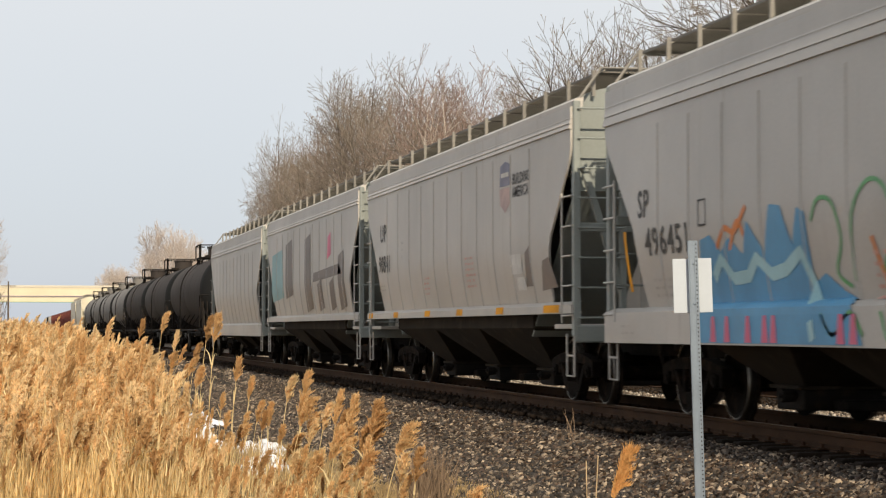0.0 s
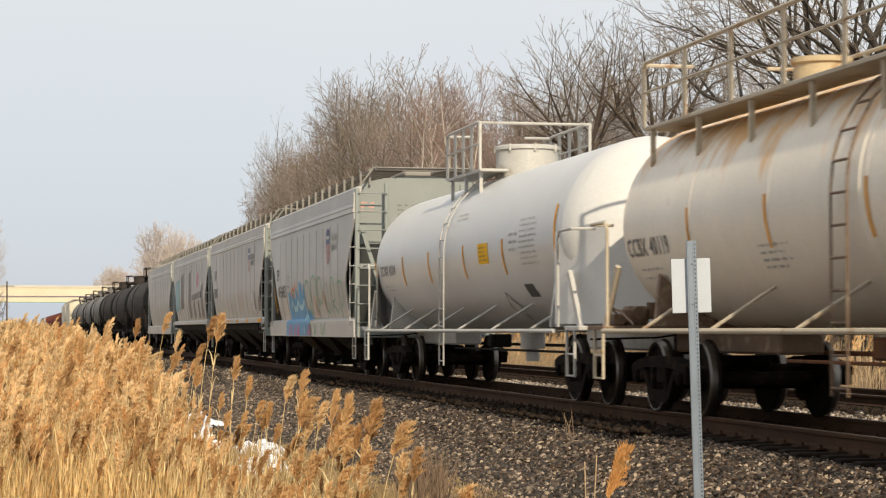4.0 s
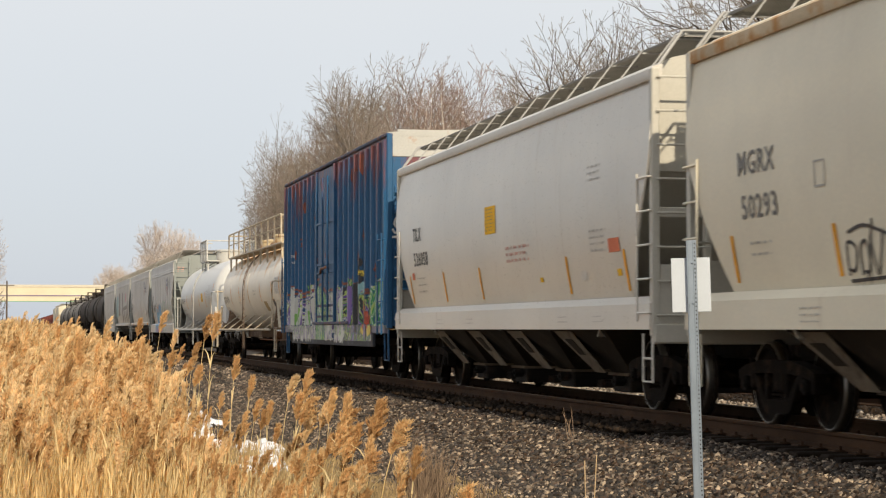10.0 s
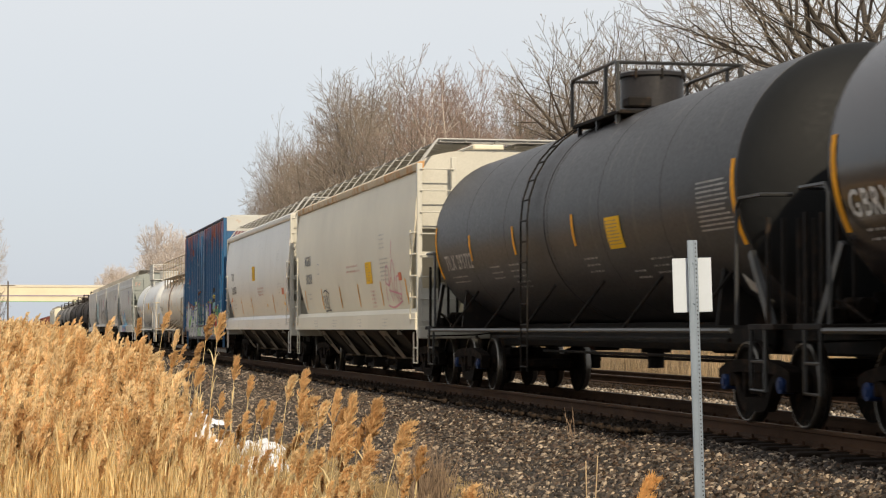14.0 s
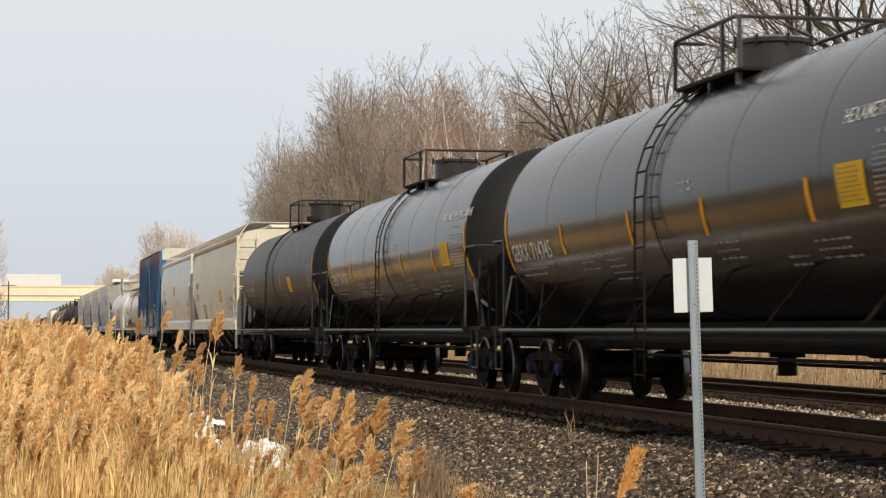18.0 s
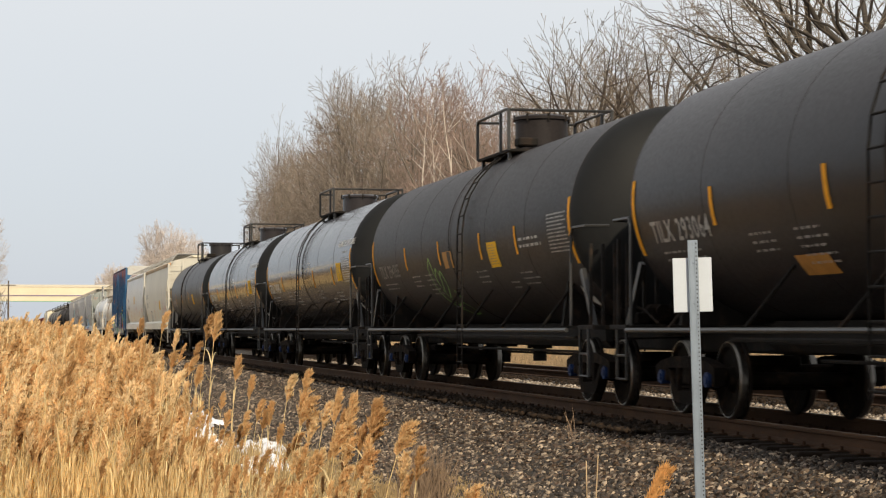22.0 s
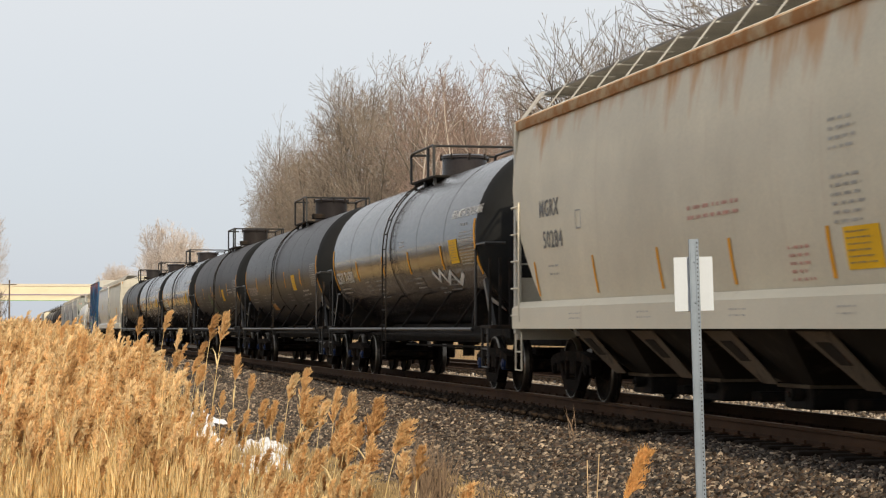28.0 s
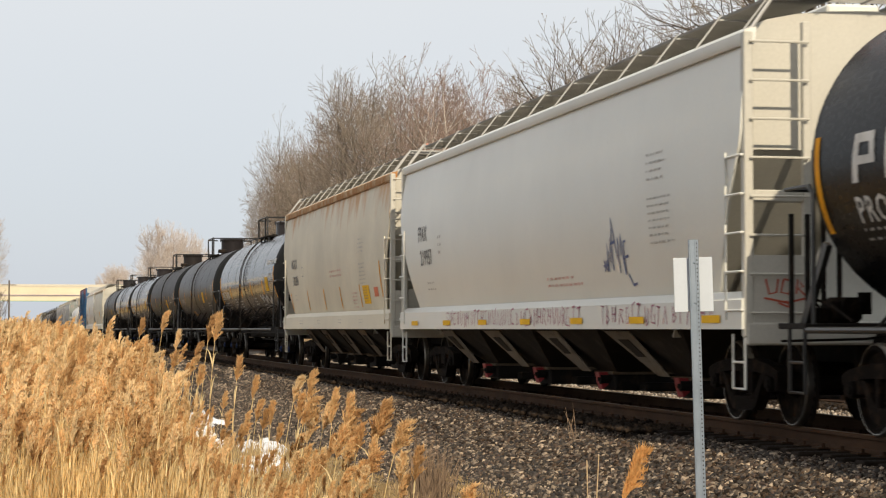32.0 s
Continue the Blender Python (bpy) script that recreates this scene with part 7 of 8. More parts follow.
for px, py, dx in ((524, 648, 3.05), (492, 655, 3.0), (575, 682, 2.95), (598, 690, 2.95), (548, 700, 2.9), (645, 765, 2.95), (722, 782, 2.95), (470, 705, 2.8), (408, 625, 3.0), (352, 550, 3.1), (368, 548, 3.1),
                   (332, 600, 3.1), (274, 545, 3.15), (690, 830, 2.85), (440, 700, 2.7), (610, 742, 2.9), (518, 780, 2.7), (455, 790, 2.6), (385, 690, 2.8), (560, 760, 2.8), (430, 660, 2.95), (320, 640, 2.9), (300, 580, 3.1), (235, 560, 3.1)):
    SWAY.append((single_reed(px, dx, px_top(px, py, dx), random.choice((M_PLUME, M_PLUME3, M_PLUME, M_PLUME3, M_PLUME2)), 1.3), 1.6))

for px, py, dx in ((530, 735, 2.9), (562, 712, 2.9), (588, 742, 2.85), (640, 700, 3.0), (622, 720, 2.95), (662, 735, 2.95), (500, 760, 2.8), (545, 800, 2.7), (480, 745, 2.8), (606, 790, 2.75), (520, 690, 3.0), (690, 790, 2.9), (455, 720, 2.85), (790, 850, 3.0)):
    SWAY.append((single_reed(px, dx, px_top(px, py, dx), random.choice((M_PLUME, M_PLUME3, M_PLUME, M_PLUME3, M_PLUME2)), random.uniform(1.5, 2.0)), 1.6))


# taller reeds closing the edge of the bed
for k in range(34):
    px = random.choice((random.uniform(285, 430), random.uniform(500, 650)))
    py = float(np.interp(px, [285, 370, 430, 530, 600, 650], [600, 645, 690, 690, 705, 780])) + 130 * random.random()
    dx = random.uniform(2.5, 3.0)
    SWAY.append((single_reed(px, dx, px_top(px, py, dx), random.choice((M_PLUME, M_PLUME, M_PLUME3, M_PLUME2)), random.uniform(1.4, 1.9)), 1.4))

# one reed by itself near the sign; the wind bends it far over
LONE = [(0, 15, 7), (1, 8, 5), (2, 5, 6), (3, 10, 7), (5.5, 15, 7), (6, 26, 14), (7, 32, 14), (8, 23, 10), (9, 38, 18), (9.5, 34, 14), (10, 69, 38), (10.5, 43, 22), (11, 29, 26), (12, 0, 0), (13, 9, 17), (14, 28, 21), (17, 16, 10), (18, 19, 8), (19, 14, 6), (20, 23, 8), (21, 28, 10), (22, 36, 14), (23, 17, 6), (24, 19, 8), (25, 22, 8), (27.5, 24, 9), (28, 23, 8), (29, 25, 9), (30, 14, 4), (31, 25, 8), (32, 22, 7)]
lone_top = px_top(1054, 738, 3.0)
lone_reed = single_reed(1054, 3.0, lone_top, M_PLUME4, 1.0)
lone_reed.rotation_euler.z = 0.0
lone_reed.location.x -= 0.081 * (lone_top - lone_reed.location.z)


# two bare straws at the foot of the ballast
for foot_px, tip_px, tip_py in ((1040, 1036, 815), (1043, 1057, 806)):
    top = px_top(tip_px, tip_py, 4.4)
    a, b = (4.4 * 3910 / (p - 10) - 0.909 for p in (foot_px, tip_px))
    thing("straw", Shape().pipe([(4.4, a, -1.12), (4.4, (a + b) / 2, (top - 1.1) / 2), (4.4, b, top)], 0.005, 4), M_STEMDULL, "bare pale straw standing at the ballast foot", "straw", "straws at the ballast foot")


# snow left between the stems
def snow(x, y, w, l, seed):
    """A low lumpy patch, thin at its ragged rim."""
    r = random.Random(seed)
    s = Shape()
    n, rings = 22, 5
    edge = [r.uniform(0.55, 1.1) for k in range(n)]
    vs = []
    for i in range(1, rings + 1):
        t = i / rings
        for k in range(n):
            a = math.tau * k / n
            px, py = w * t * edge[k] * math.cos(a), l * t * edge[k] * math.sin(a)
            lump = 0.5 + 0.9 * noise.noise(Vector((px * 4 + seed, py * 2.5, 0)))
            vs.append((px, py, max(ground_level(x + px, y + py), bed_level(x + px)) + (0.22 * max(0.1, lump) * (1 - t ** 3) if i < rings else -0.03)))
    vs.append((0, 0, max(ground_level(x, y), bed_level(x)) + 0.12))
    fs = [((i * n) + k, (i * n) + (k + 1) % n, (i + 1) * n + (k + 1) % n, (i + 1) * n + k) for i in range(rings - 1) for k in range(n)] + [(k, (k + 1) % n, rings * n) for k in range(n)]
    s.add(vs, fs)
    thing("snow_patch", s, M_SNOW, "small patch of old snow at the foot of the ballast", "snow", "snow left beside the reeds", at=(x, y, 0))


for x, y, w, l in ((4.1, 34.5, 0.55, 2.8), (4.15, 46.0, 0.5, 4.0), (3.7, 30.6, 0.52, 2.6), (3.3, 29.0, 0.25, 1.0), (4.05, 32.6, 0.25, 1.3), (3.5, 40.0, 0.5, 2.4), (3.75, 42.5, 0.3, 1.6), (3.75, 57, 0.4, 3.0), (3.55, 36.0, 0.2, 0.9)):
    snow(x, y, w, l, int(x * 100 + y))


# low dry weeds on the shoulder
def weeds(name, spots, material, label, width=0.004):
    v, f = [], []
    for x, y, z, hh, count in spots:
        for k in range(count):
            a, t = random.uniform(0, math.tau), random.uniform(0.05, 0.45)
            dx, dy = math.cos(a) * t * hh, math.sin(a) * t * hh
            w = width
            k0 = len(v)
            bx, by = x + random.gauss(0, 0.04), y + random.gauss(0, 0.04)
            hz = hh * random.uniform(0.5, 1)
            v += [(bx - w, by, z), (bx + w, by, z), (bx + dx * 0.5 + w, by + dy * 0.5, z + hz * 0.6), (bx + dx * 0.5 - w, by + dy * 0.5, z + hz * 0.6), (bx + dx, by + dy, z + hz)]
            f += [(k0, k0 + 1, k0 + 2), (k0, k0 + 2, k0 + 3), (k0 + 3, k0 + 2, k0 + 4)]
    return tagged(new(name, raw_mesh(name, np.array(v), np.array(f), material)), label, "weeds", kind="stuff")


sp = []
for k in range(1500):
    x, y = random.uniform(3.0, 4.9), random.uniform(15, 34)
    sp.append((x, y, max(ground_level(x, y), bed_level(x)) - 0.02, random.uniform(0.05, 0.26) * (1.25 if x < 4.4 else 0.6), 12))
weeds("dry_grass", sp, M_WEEDP, "sparse dry grass at the foot of the ballast")
sp = []
for k in range(420):
    x, y = random.uniform(4.5, 5.5), random.uniform(19, 27)
    sp.append((x, y, bed_level(x) - 0.01, random.uniform(0.03, 0.14), 8))
weeds("dry_grass", sp, M_WEEDP, "short pale grass on the foot of the ballast")
sp = [(7.2, 26.6, -0.4, 0.6, 6), (4.6, 23.6, -1.0, 0.95, 90), (4.75, 23.2, -1.0, 0.8, 80), (4.5, 23.9, -1.0, 0.9, 70), (4.5, 23.0, -1.0, 0.7, 30), (4.2, 21.2, -1.0, 0.6, 30), (3.9, 20.4, -1.0, 0.8, 20), (4.9, 24.5, -1.0, 0.6, 40), (5.0, 22.0, -0.95, 0.5, 30)]
weeds("dry_weeds", sp, M_WEED, "thin brown weed stalks by the rail", 0.0038)
# reeds beyond the second track; shade is put into their duller stem colour
spots = [(random.uniform(19.0, 23.5), y, GROUND, random.uniform(1.1, 2.2)) for y in [random.uniform(36, 150) for k in range(9000)]]
reed_patch("reed_bed", spots, True, "dry reeds beyond the second track, shade in their stem colour", (21, 60, GROUND), 0.12, M_STEMDULL)


# ---- bare trees ----
def tree_arrays(seed, tall, wide, clear=0.2, leaders=3, thick=0.2, splay=0.3, lift=0.10, gnarl=0.065, rich=1.0, depth=4, finest=0.013):
    """A tree inside an egg-shaped crown: a trunk that forks into leaders, limbs, branches, twigs and twiglets."""
    r = random.Random(seed)
    thickv, thickf, finev, finef = [], [], [], []
    mid = tall * (0.42 + 0.35 * clear)

    def limb(p, q, r0, r1, fine):
        v, f = (finev, finef) if fine else (thickv, thickf)
        n = 3 if fine else 6
        d = (q - p).normalized()
        a = d.orthogonal().normalized()
        b = d.cross(a)
        k = len(v)
        for e, rr in ((p, r0), (q, r1)):
            for i in range(n):
                o = a * (math.cos(i * math.tau / n) * rr) + b * (math.sin(i * math.tau / n) * rr)
                v.append((e.x + o.x, e.y + o.y, e.z + o.z))
        for i in range(n):
            j = (i + 1) % n
            f.append((k + i, k + j, k + n + j))
            f.append((k + i, k + n + j, k + n + i))

    def outside(p, lim):
        half = tall - mid if p.z > mid else mid - clear * tall * 0.7
        return (p.x * p.x + p.y * p.y) / (wide * wide) + ((p.z - mid) / half) ** 2 > lim

    def shoot(d, low, high):
        side = Matrix.Rotation(r.uniform(0, math.tau), 3, d) @ d.orthogonal().normalized()
        a = r.uniform(low, high)
        return (d * math.cos(a) + side * math.sin(a)).normalized()

    step = [tall * k for k in (0.045, 0.040, 0.036, 0.032, 0.03)]
    crowd = (1.5, 1.15, 1.15, 0.9)

    def axis(p, d, le, rad, lev):
        n = max(1, round(le / step[lev])) if lev < 4 else 1
        lim = r.uniform(0.78, 1.12)
        bend = gnarl * (1.0, 1.0, 0.8, 0.7, 0.5)[lev]
        line = [(p, d)]
        for k in range(n):
            d = (d + Vector((r.gauss(0, bend), r.gauss(0, bend), r.gauss(lift * (1, 1, 0.7, 0.4, 0.2)[lev], bend * 0.6)))).normalized()
            p = p + d * (le / n)
            line.append((p, d))
            if outside(p, lim):
                break
        n = len(line) - 1
        for k in range(n):
            r0, r1 = (max(finest, rad * (1 - 0.85 * (k + e) / n)) for e in (0, 1))
            q, d = line[k + 1]
            limb(line[k][0], q, r0, r1, lev >= 2)
            if lev < depth and (lev or k > 0):
                m = crowd[lev] * rich
                for b in range(int(m) + (r.random() < m - int(m))):
                    left = le * (1 - (k + 1) / n)
                    cl = wide * r.uniform(0.8, 1.3) if lev == 0 else (0.30 * le + 0.45 * left) * r.uniform(0.7, 1.15)
                    axis(q, shoot(d, *((0.55, 1.1), (0.45, 0.85), (0.4, 0.75), (0.35, 0.7))[lev]), cl, max(finest, min(r1, rad * 0.5) * r.uniform(0.5, 0.75)), lev + 1)
        if lev < depth:
            axis(line[-1][0], shoot(d, 0.05, 0.25), min(le * 0.35, tall * 0.04), max(finest, rad * 0.15), depth)

    foot, top = Vector((0, 0, -0.3)), Vector((r.gauss(0, 0.1), r.gauss(0, 0.1), clear * tall))
    limb(foot, top * 0.5, thick * 1.15, thick, False)
    limb(top * 0.5, top, thick, thick * 0.9, False)
    turn = r.uniform(0, math.tau)
    for k in range(leaders):
        a = turn + math.tau * k / leaders + r.gauss(0, 0.25)
        sp = splay * r.uniform(0.6, 1.3) if leaders > 1 else r.gauss(0, 0.05)
        axis(top, Vector((math.cos(a) * sp, math.sin(a) * sp, 1)).normalized(), tall * (1 - clear) * r.uniform(0.95, 1.12), thick * (0.85 if leaders == 1 else 0.68), 0)
    return thickv, thickf, finev, finef


def tree(seed, height, label, twig, bark=M_BARK, wide=0.22, **how):
    tv, tf, fv, ff = tree_arrays(seed, height, wide * height, **how)
    top = sorted(p[2] for p in fv)[-max(1, len(fv) // 300)]
    k = height / top
    base = tagged(new("tree"), label, "tree", "bare trees beyond the tracks")
    part("trunk", raw_mesh("trunk", np.array(tv) * k, np.array(tf), bark, True), None, base)
    part("crown", raw_mesh("crown", np.array(fv) * k, np.array(ff), twig), None, base)
    base["tall"] = height
    return base


def put_tree(src, px, lateral, top_y, turn, slim=1.0):
    """A copy that stands on the line x = lateral where the picture shows it, as tall as it shows."""
    y = lateral * 3910 / (px - 10) - 1.56 * lateral / 7.55
    zc = lateral * 0.2021 + y * 0.9794
    tall = 1.054 + (583 - top_y - 14) * zc / 3750 - GROUND
    k = tall / src["tall"]
    m = Matrix.Translation((lateral, y, GROUND - 0.05)) @ Matrix.Rotation(turn, 4, "Z") @ Matrix.Diagonal((k * slim, k * slim, k, 1))
    return copy_thing(src, m)


WOOD = [tree(sd, 20, "bare winter tree with fine " + word + " twigs", tw, M_BARKL, wide=wd, clear=cl, leaders=ld, thick=0.21, splay=sp, lift=0.035, rich=0.92)
        for sd, tw, word, wd, cl, ld, sp in ((1, M_TWIG, "brown", 0.25, 0.14, 4, 0.42), (2, M_TWIG, "brown", 0.26, 0.12, 4, 0.48), (3, M_TWIGR, "reddish", 0.23, 0.16, 3, 0.36), (4, M_TWIG, "brown", 0.26, 0.10, 5, 0.50), (5, M_TWIGR, "reddish", 0.24, 0.14, 4, 0.40))]
fan = tree(11, 20, "spreading bare tree with limbs fanning upward", M_TWIGY, M_BARK, wide=0.20, clear=0.56, leaders=8, thick=0.24, splay=0.75, lift=0.006, gnarl=0.07, rich=0.78, finest=0.012)
oak = tree(13, 20, "gnarled bare tree with thick dark limbs", M_TWIGY, M_BARK2, wide=0.42, clear=0.5, leaders=6, thick=0.33, splay=1.2, lift=0.03, gnarl=0.26, rich=0.5, depth=3, finest=0.012)
far = tree(12, 20, "bare tree in the distance, haze in its colour", M_TWIGF, M_TWIGF, wide=0.30, clear=0.22, leaders=4, thick=0.20, splay=0.45, rich=0.85, depth=3, finest=0.024)
birch = tree(41, 20, "slender pale birch with reddish twigs", M_TWIGR, M_BIRCH, wide=0.12, clear=0.30, leaders=2, thick=0.13, splay=0.10, lift=0.08, gnarl=0.06)
brush = tree(51, 5, "low tangled brush at the edge of the wood", M_TWIG, M_BARKL, wide=0.34, clear=0.04, leaders=5, thick=0.05, splay=0.5, rich=0.6, depth=3)
random.seed(21)
for px, top_y, lat, slim, k in ((505, 205, 26, 0.75, 0), (540, 200, 27, 0.8, 1), (478, 272, 28, 0.5, 3), (594, 168, 26, 0.9, 0), (646, 112, 27, 0.9, 3), (700, 108, 26, 0.95, 1), (748, 104, 28, 0.95, 4), (858, 98, 26, 0.95, 2), (900, 120, 28, 0.9, 0),
                                (565, 215, 31, 0.8, 4), (625, 165, 32, 0.9, 1), (675, 130, 31, 1.0, 4), (730, 130, 32, 1.0, 3), (790, 125, 31, 1.0, 2), (885, 150, 31, 1.0, 1), (455, 335, 30, 0.4, 0), (525, 245, 33, 0.7, 3), (940, 165, 30, 0.9, 1), (822, 92, 28, 0.85, 4)):
    put_tree(WOOD[k], px, lat, top_y, random.uniform(0, 6.28), slim)
for px, top_y, lat, turn in ((758, 112, 22, 0.4), (806, 86, 22, 1.9)):
    put_tree(birch, px, lat, top_y, turn)
for px, top_y, lat, slim in ((1034, -4, 24, 1.0), (1105, 40, 28, 0.8), (1160, -30, 27, 0.9), (975, 130, 31, 0.8)):
    put_tree(fan if px != 1105 else WOOD[1], px, lat, top_y, random.uniform(0, 6.28), slim)
for px, top_y, lat, slim in ((1290, 0, 30, 0.8), (1430, -40, 32, 0.7), (1190, 80, 33, 0.9), (1060, 110, 34, 1.0)):
    put_tree(WOOD[0 if px % 20 else 3], px, lat, top_y, random.uniform(0, 6.28), slim)
for px, top_y, lat, turn in ((1455, -190, 23, 2.0), (1560, -260, 22, 4.0)):
    put_tree(oak, px, lat, top_y, turn)
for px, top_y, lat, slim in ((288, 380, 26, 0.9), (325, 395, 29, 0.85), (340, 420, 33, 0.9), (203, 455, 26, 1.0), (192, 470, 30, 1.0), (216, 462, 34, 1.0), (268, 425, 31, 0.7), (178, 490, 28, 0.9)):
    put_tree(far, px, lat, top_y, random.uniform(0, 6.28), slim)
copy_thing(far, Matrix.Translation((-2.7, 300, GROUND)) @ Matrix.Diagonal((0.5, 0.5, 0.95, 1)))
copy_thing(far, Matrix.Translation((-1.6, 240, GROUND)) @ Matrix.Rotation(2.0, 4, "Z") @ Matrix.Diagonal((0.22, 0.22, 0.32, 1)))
for k in range(34):
    px = random.uniform(420, 1600)
    put_tree(brush, px, random.uniform(23.5, 27), 583 - random.uniform(1.4, 3.2) * 3750 / (25 * 3910 / (px - 10)), random.uniform(0, 6.28))
for o in WOOD + [fan, far, oak, birch, brush]:
    for c in list(o.children):
        bpy.data.objects.remove(c)
    bpy.data.objects.remove(o)


# ---- ties: the nearest as pieces, the rest joined ----
tie_shape = Shape().box((0, 0, 0), (2.6, 0.23, 0.18), 0.015).mesh("tie", M_TIE)
plate_shape = Shape()
for k in (-0.755, 0.755):
    plate_shape.box((k, 0, 0.095), (0.36, 0.2, 0.018), 0.003)
    for a in (-0.11, 0.11):
        plate_shape.box((k + a, 0.05 * (1 if a > 0 else -1), 0.12), (0.03, 0.03, 0.05), 0.004)
plate_mesh = plate_shape.mesh("tie_plate", M_RAIL)
for k in range(150):
    y = 12 + 0.52 * k
    o = part("tie", tie_shape, None, ballast)
    o.location = (TRACK + random.uniform(-0.12, 0.12), y + random.uniform(-0.03, 0.03), -0.275)
    o.rotation_euler.z = random.uniform(-0.015, 0.015)
    part("tie_plate", plate_mesh, None, ballast).location = (TRACK, y, -0.275)
s2 = Shape()
for k in range(150):
    s2.box((TRACK2, 16 + 0.52 * k, -0.275), (2.6, 0.23, 0.18))
part("ties", s2, M_TIE, ballast)["kind"] = "stuff"


# ---- road vehicles on the bridge, and what moves ----
def lorry(label, paint, trailer, cab_first=1):
    ob = thing("lorry", None, None, label, "lorry", "vehicles on the bridge")
    part("cab", Shape().prism([(0.0, 0.6), (2.2, 0.6), (2.2, 3.4), (1.4, 3.6), (0.6, 3.0), (0.4, 1.8), (-0.9, 1.6), (-1.0, 0.6)], 1, -1.2, 1.2), paint, ob)
    part("windscreen", Shape().prism([(0.38, 1.9), (0.58, 2.9), (0.50, 2.9), (0.30, 1.9)], 1, -1.0, 1.0), M_GLASS, ob)
    if trailer is not None:
        part("trailer", trailer, M_VWHITE, ob)
    for x in (-0.3, 1.9, 3.0, 11.6, 12.8) if trailer is not None else (-0.3, 2.2, 3.3):
        part("wheel", Shape().tube((x, -1.25, 0.5), (x, 1.25, 0.5), 0.5, 14), M_TYRE, ob)
    return ob


def road_car(label, paint):
    ob = thing("car", None, None, label, "car", "vehicles on the bridge")
    part("body", Shape().prism([(-2.2, 0.35), (2.2, 0.35), (2.25, 0.8), (1.5, 0.92), (-1.3, 0.95), (-2.2, 0.85)], 1, -0.85, 0.85), paint, ob)
    part("cabin", Shape().prism([(-1.4, 0.94), (1.4, 0.91), (0.7, 1.42), (-0.8, 1.45)], 1, -0.75, 0.75), M_GLASS, ob)
    for x in (-1.4, 1.4):
        part("wheel", Shape().tube((x, -0.9, 0.33), (x, 0.9, 0.33), 0.33, 12), M_TYRE, ob)
    return ob


def box_trailer():
    return Shape().box((8.8, 0, 2.55), (11.6, 2.5, 2.7), 0.05).box((8.4, 0, 1.05), (11.5, 1.0, 0.3))


def tank_trailer():
    return Shape().lathe([(0.3, 3.4), (0.95, 3.8), (1.0, 7.0), (1.0, 13.0), (0.9, 13.6), (0.3, 13.8)], 0, (0, 0, 2.1), 18).box((8, 0, 1.0), (11.5, 0.9, 0.3))


def flat_trailer():
    return Shape().box((8.2, 0, 1.3), (12.6, 2.5, 0.25), 0.03)


VEHICLES = []


def on_bridge(ob, t0, px0, speed, back=True):
    """Drives along the bridge, through the place that the picture shows at t0. speed > 0 is to the right."""
    VEHICLES.append((ob, t0, (px0 - 10) * (BRIDGE_Y + 4) / 3910.0, speed))


d = lorry("dark lorry with a low flat load", M_VDARK, flat_trailer())
part("load", Shape().box((8.2, 0, 2.0), (10.5, 2.2, 1.1), 0.1), M_VDARK, d)
on_bridge(d, 5.5, 205, 24)
on_bridge(lorry("white lorry with a long box trailer", M_VWHITE, box_trailer()), 12.0, 112, -24)
on_bridge(lorry("blue lorry with a white tank trailer", M_VBLUE, tank_trailer()), 17.0, 113, 24)
on_bridge(lorry("white lorry with a box trailer", M_VWHITE, box_trailer()), 17.0, 162, -21)
on_bridge(road_car("small dark saloon car on the bridge", M_VDARK), 20.0, 130, 20)
on_bridge(road_car("small red saloon car on the bridge", M_VRED), 24.0, 84, 20)
on_bridge(lorry("white lorry with a tank trailer", M_VWHITE, tank_trailer()), 29.0, 110, -22)
on_bridge(road_car("small white saloon car on the bridge", M_VWHITE), 29.0, 55, -22)

# ---- utility pole and sapling among the reeds ----
s = Shape().tube((0, 0, 0), (0, 0, 9.4), 0.16, 10, 0.11).box((0, -0.12, 8.7), (2.2, 0.1, 0.12), 0.01)
thing("utility_pole", s, M_POLE, "weathered timber utility pole far down the line", "pole", at=(0.35, 330, GROUND))
for seed, x, y, tall in ((31, -0.55, 78, 3.9), (32, -0.35, 95, 3.6)):
    sap = tree(seed, tall, "thin bare sapling standing in the reeds", M_TWIG, wide=0.2, clear=0.25, leaders=2, thick=0.02, splay=0.2, rich=0.7, depth=2, finest=0.006)
    sap.location = (x, y, GROUND)


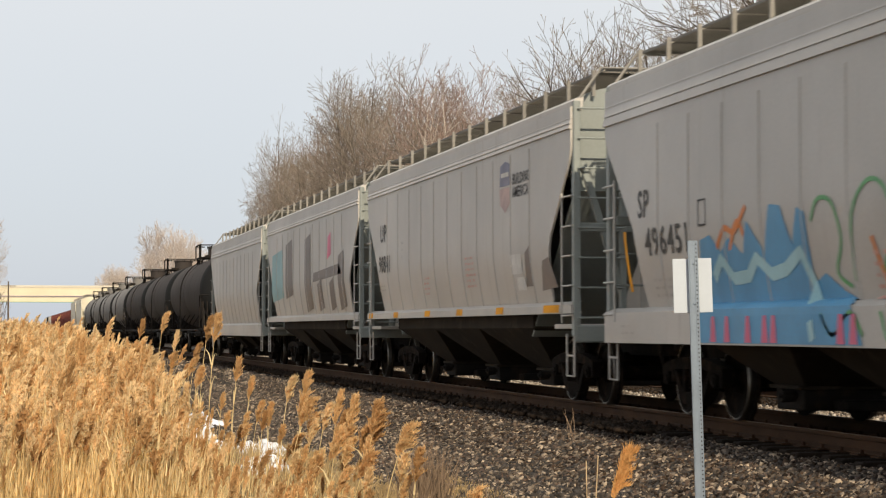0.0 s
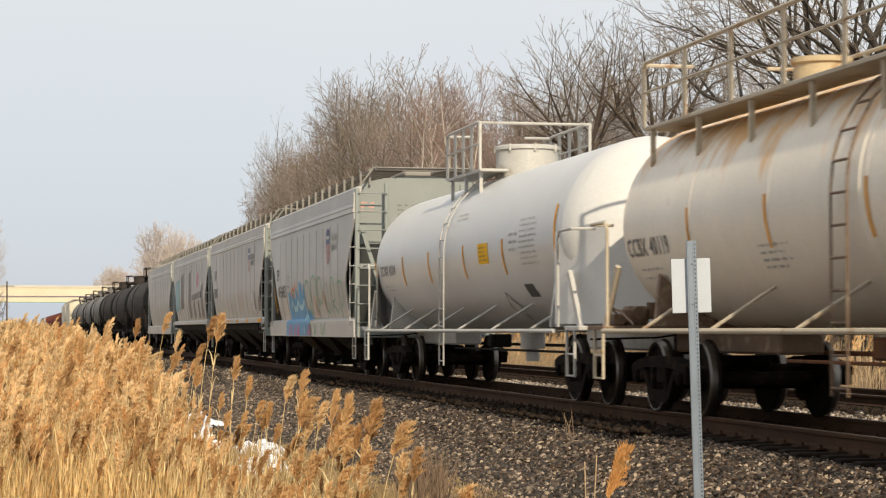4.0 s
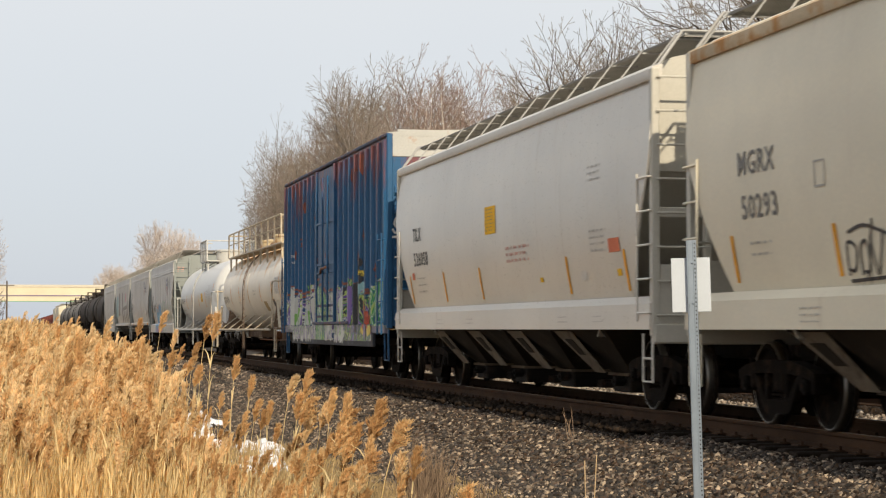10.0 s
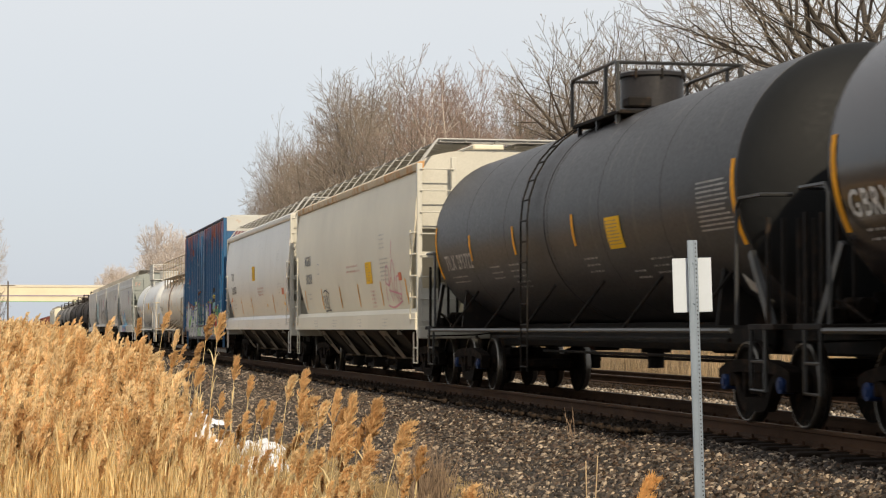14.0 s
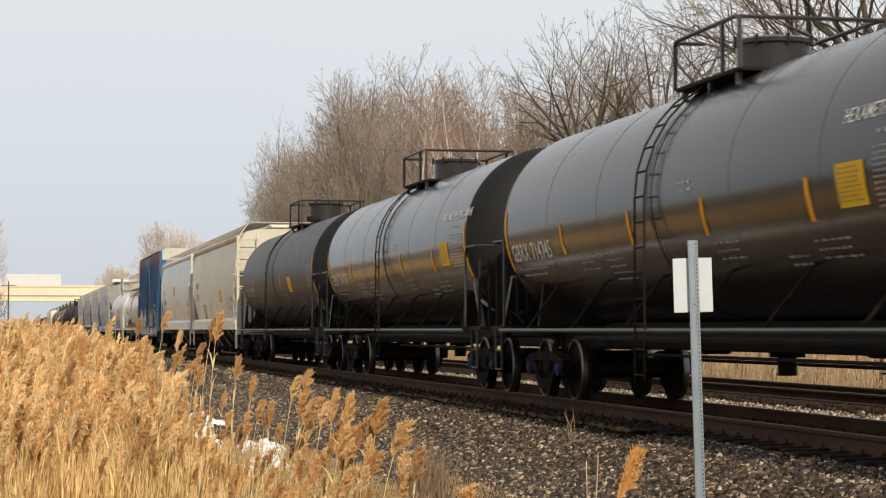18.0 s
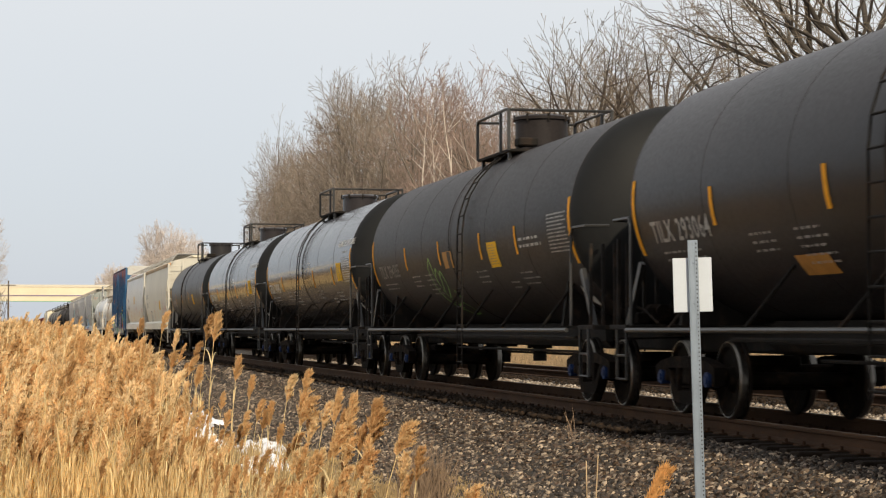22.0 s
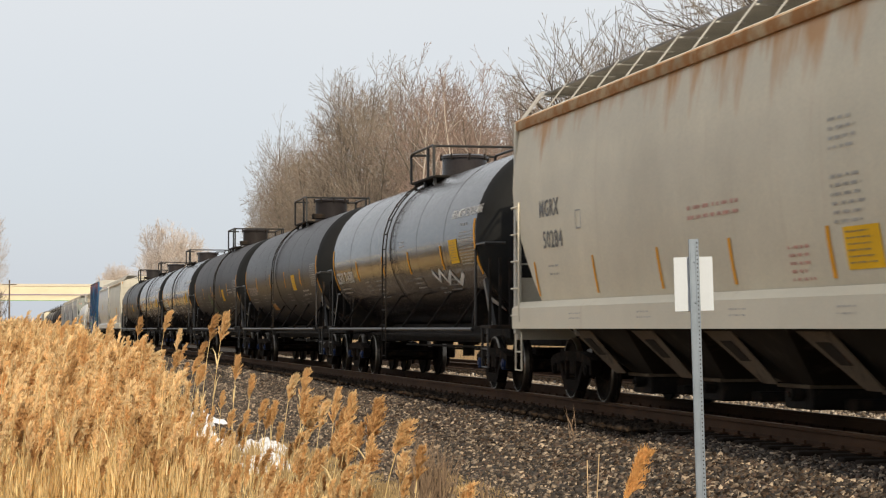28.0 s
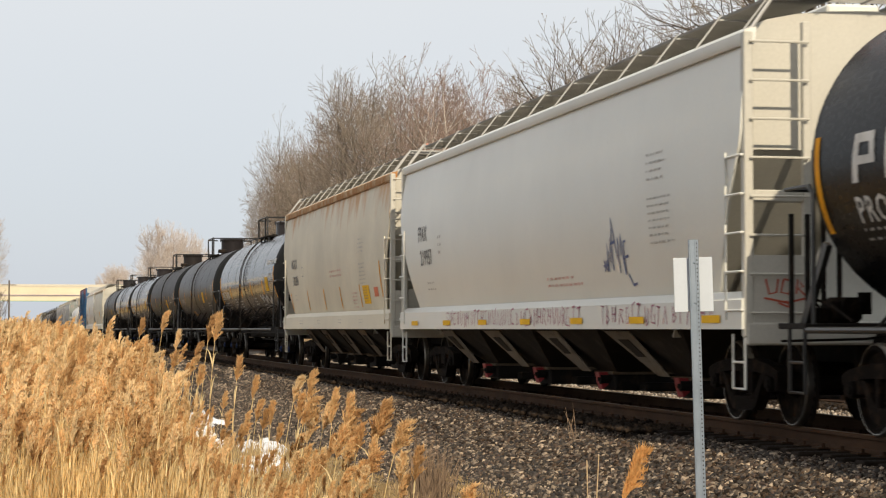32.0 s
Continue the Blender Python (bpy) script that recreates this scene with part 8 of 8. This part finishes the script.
def gone(t):
    """Metres that the train has rolled since the start; it slows a little."""
    return 8.79453 * t - 0.0143021 * t * t - 0.000412092 * t ** 3


def motions():
    for car, centre in CARS:
        walk(car, [(t, pose(TRACK, centre - 1.56 + gone(t), 0)) for t in range(0, 33, 2)])
    # wheels: one turn about the axle, shared by all that stand alike
    first = {}
    for w, k in WHEELS:
        if k not in first:
            rows = [(i / 15.0, pose(0, k, WR) @ Matrix.Rotation(-gone(i / 15.0) / WR, 4, "X")) for i in range(481)]
            walk(w, rows)
            first[k] = w
        else:
            src = first[k].animation_data
            w.rotation_mode = "QUATERNION"
            w.animation_data_create()
            w.animation_data.action = src.action
            w.animation_data.action_slot = src.action_slot
    # reeds in the wind
    r = random.Random(8)
    for ob, size in SWAY:
        p, q = r.uniform(0, 6.28), r.uniform(0, 6.28)
        base = ob.matrix_basis.copy()
        rows = []
        for i in range(0, 65):
            t = i * 0.5
            gust = 0.6 + 0.5 * math.sin(t * 0.55 + ob.location.y * 0.15) + 0.35 * math.sin(t * 1.9 + p)
            rows.append((t, base @ Matrix.Rotation(radians(size * gust * math.sin(t * 2.3 + p) * 0.8 + size * 0.6 * gust), 4, "Y") @ Matrix.Rotation(radians(size * 0.4 * math.sin(t * 1.7 + q)), 4, "X")))
        walk(ob, rows)
    # the single reed: sideways and downward shift of its tip, in centimetres
    rows = []
    for t, side, drop in LONE:
        tall = lone_top - lone_reed.location.z
        a = math.asin(side * 0.01 / tall)
        b = math.acos(max(0.5, min(1.0, (tall - drop * 0.01) / (tall * math.cos(a)))))
        a = math.asin(min(0.9, side * 0.01 / tall + 0.29 * math.sin(b)))
        rows.append((t, lone_reed.matrix_basis @ Matrix.Rotation(-b, 4, "X") @ Matrix.Rotation(a, 4, "Y")))
    walk(lone_reed, rows)
    for ob, t0, x0, speed in VEHICLES:
        turn = 0 if speed < 0 else 180
        walk(ob, [(t, pose(x0 + speed * (t - t0), BRIDGE_Y + (4 if speed < 0 else 8), 8.9, 0, 0, turn)) for t in (0, 16, 32)])


motions()
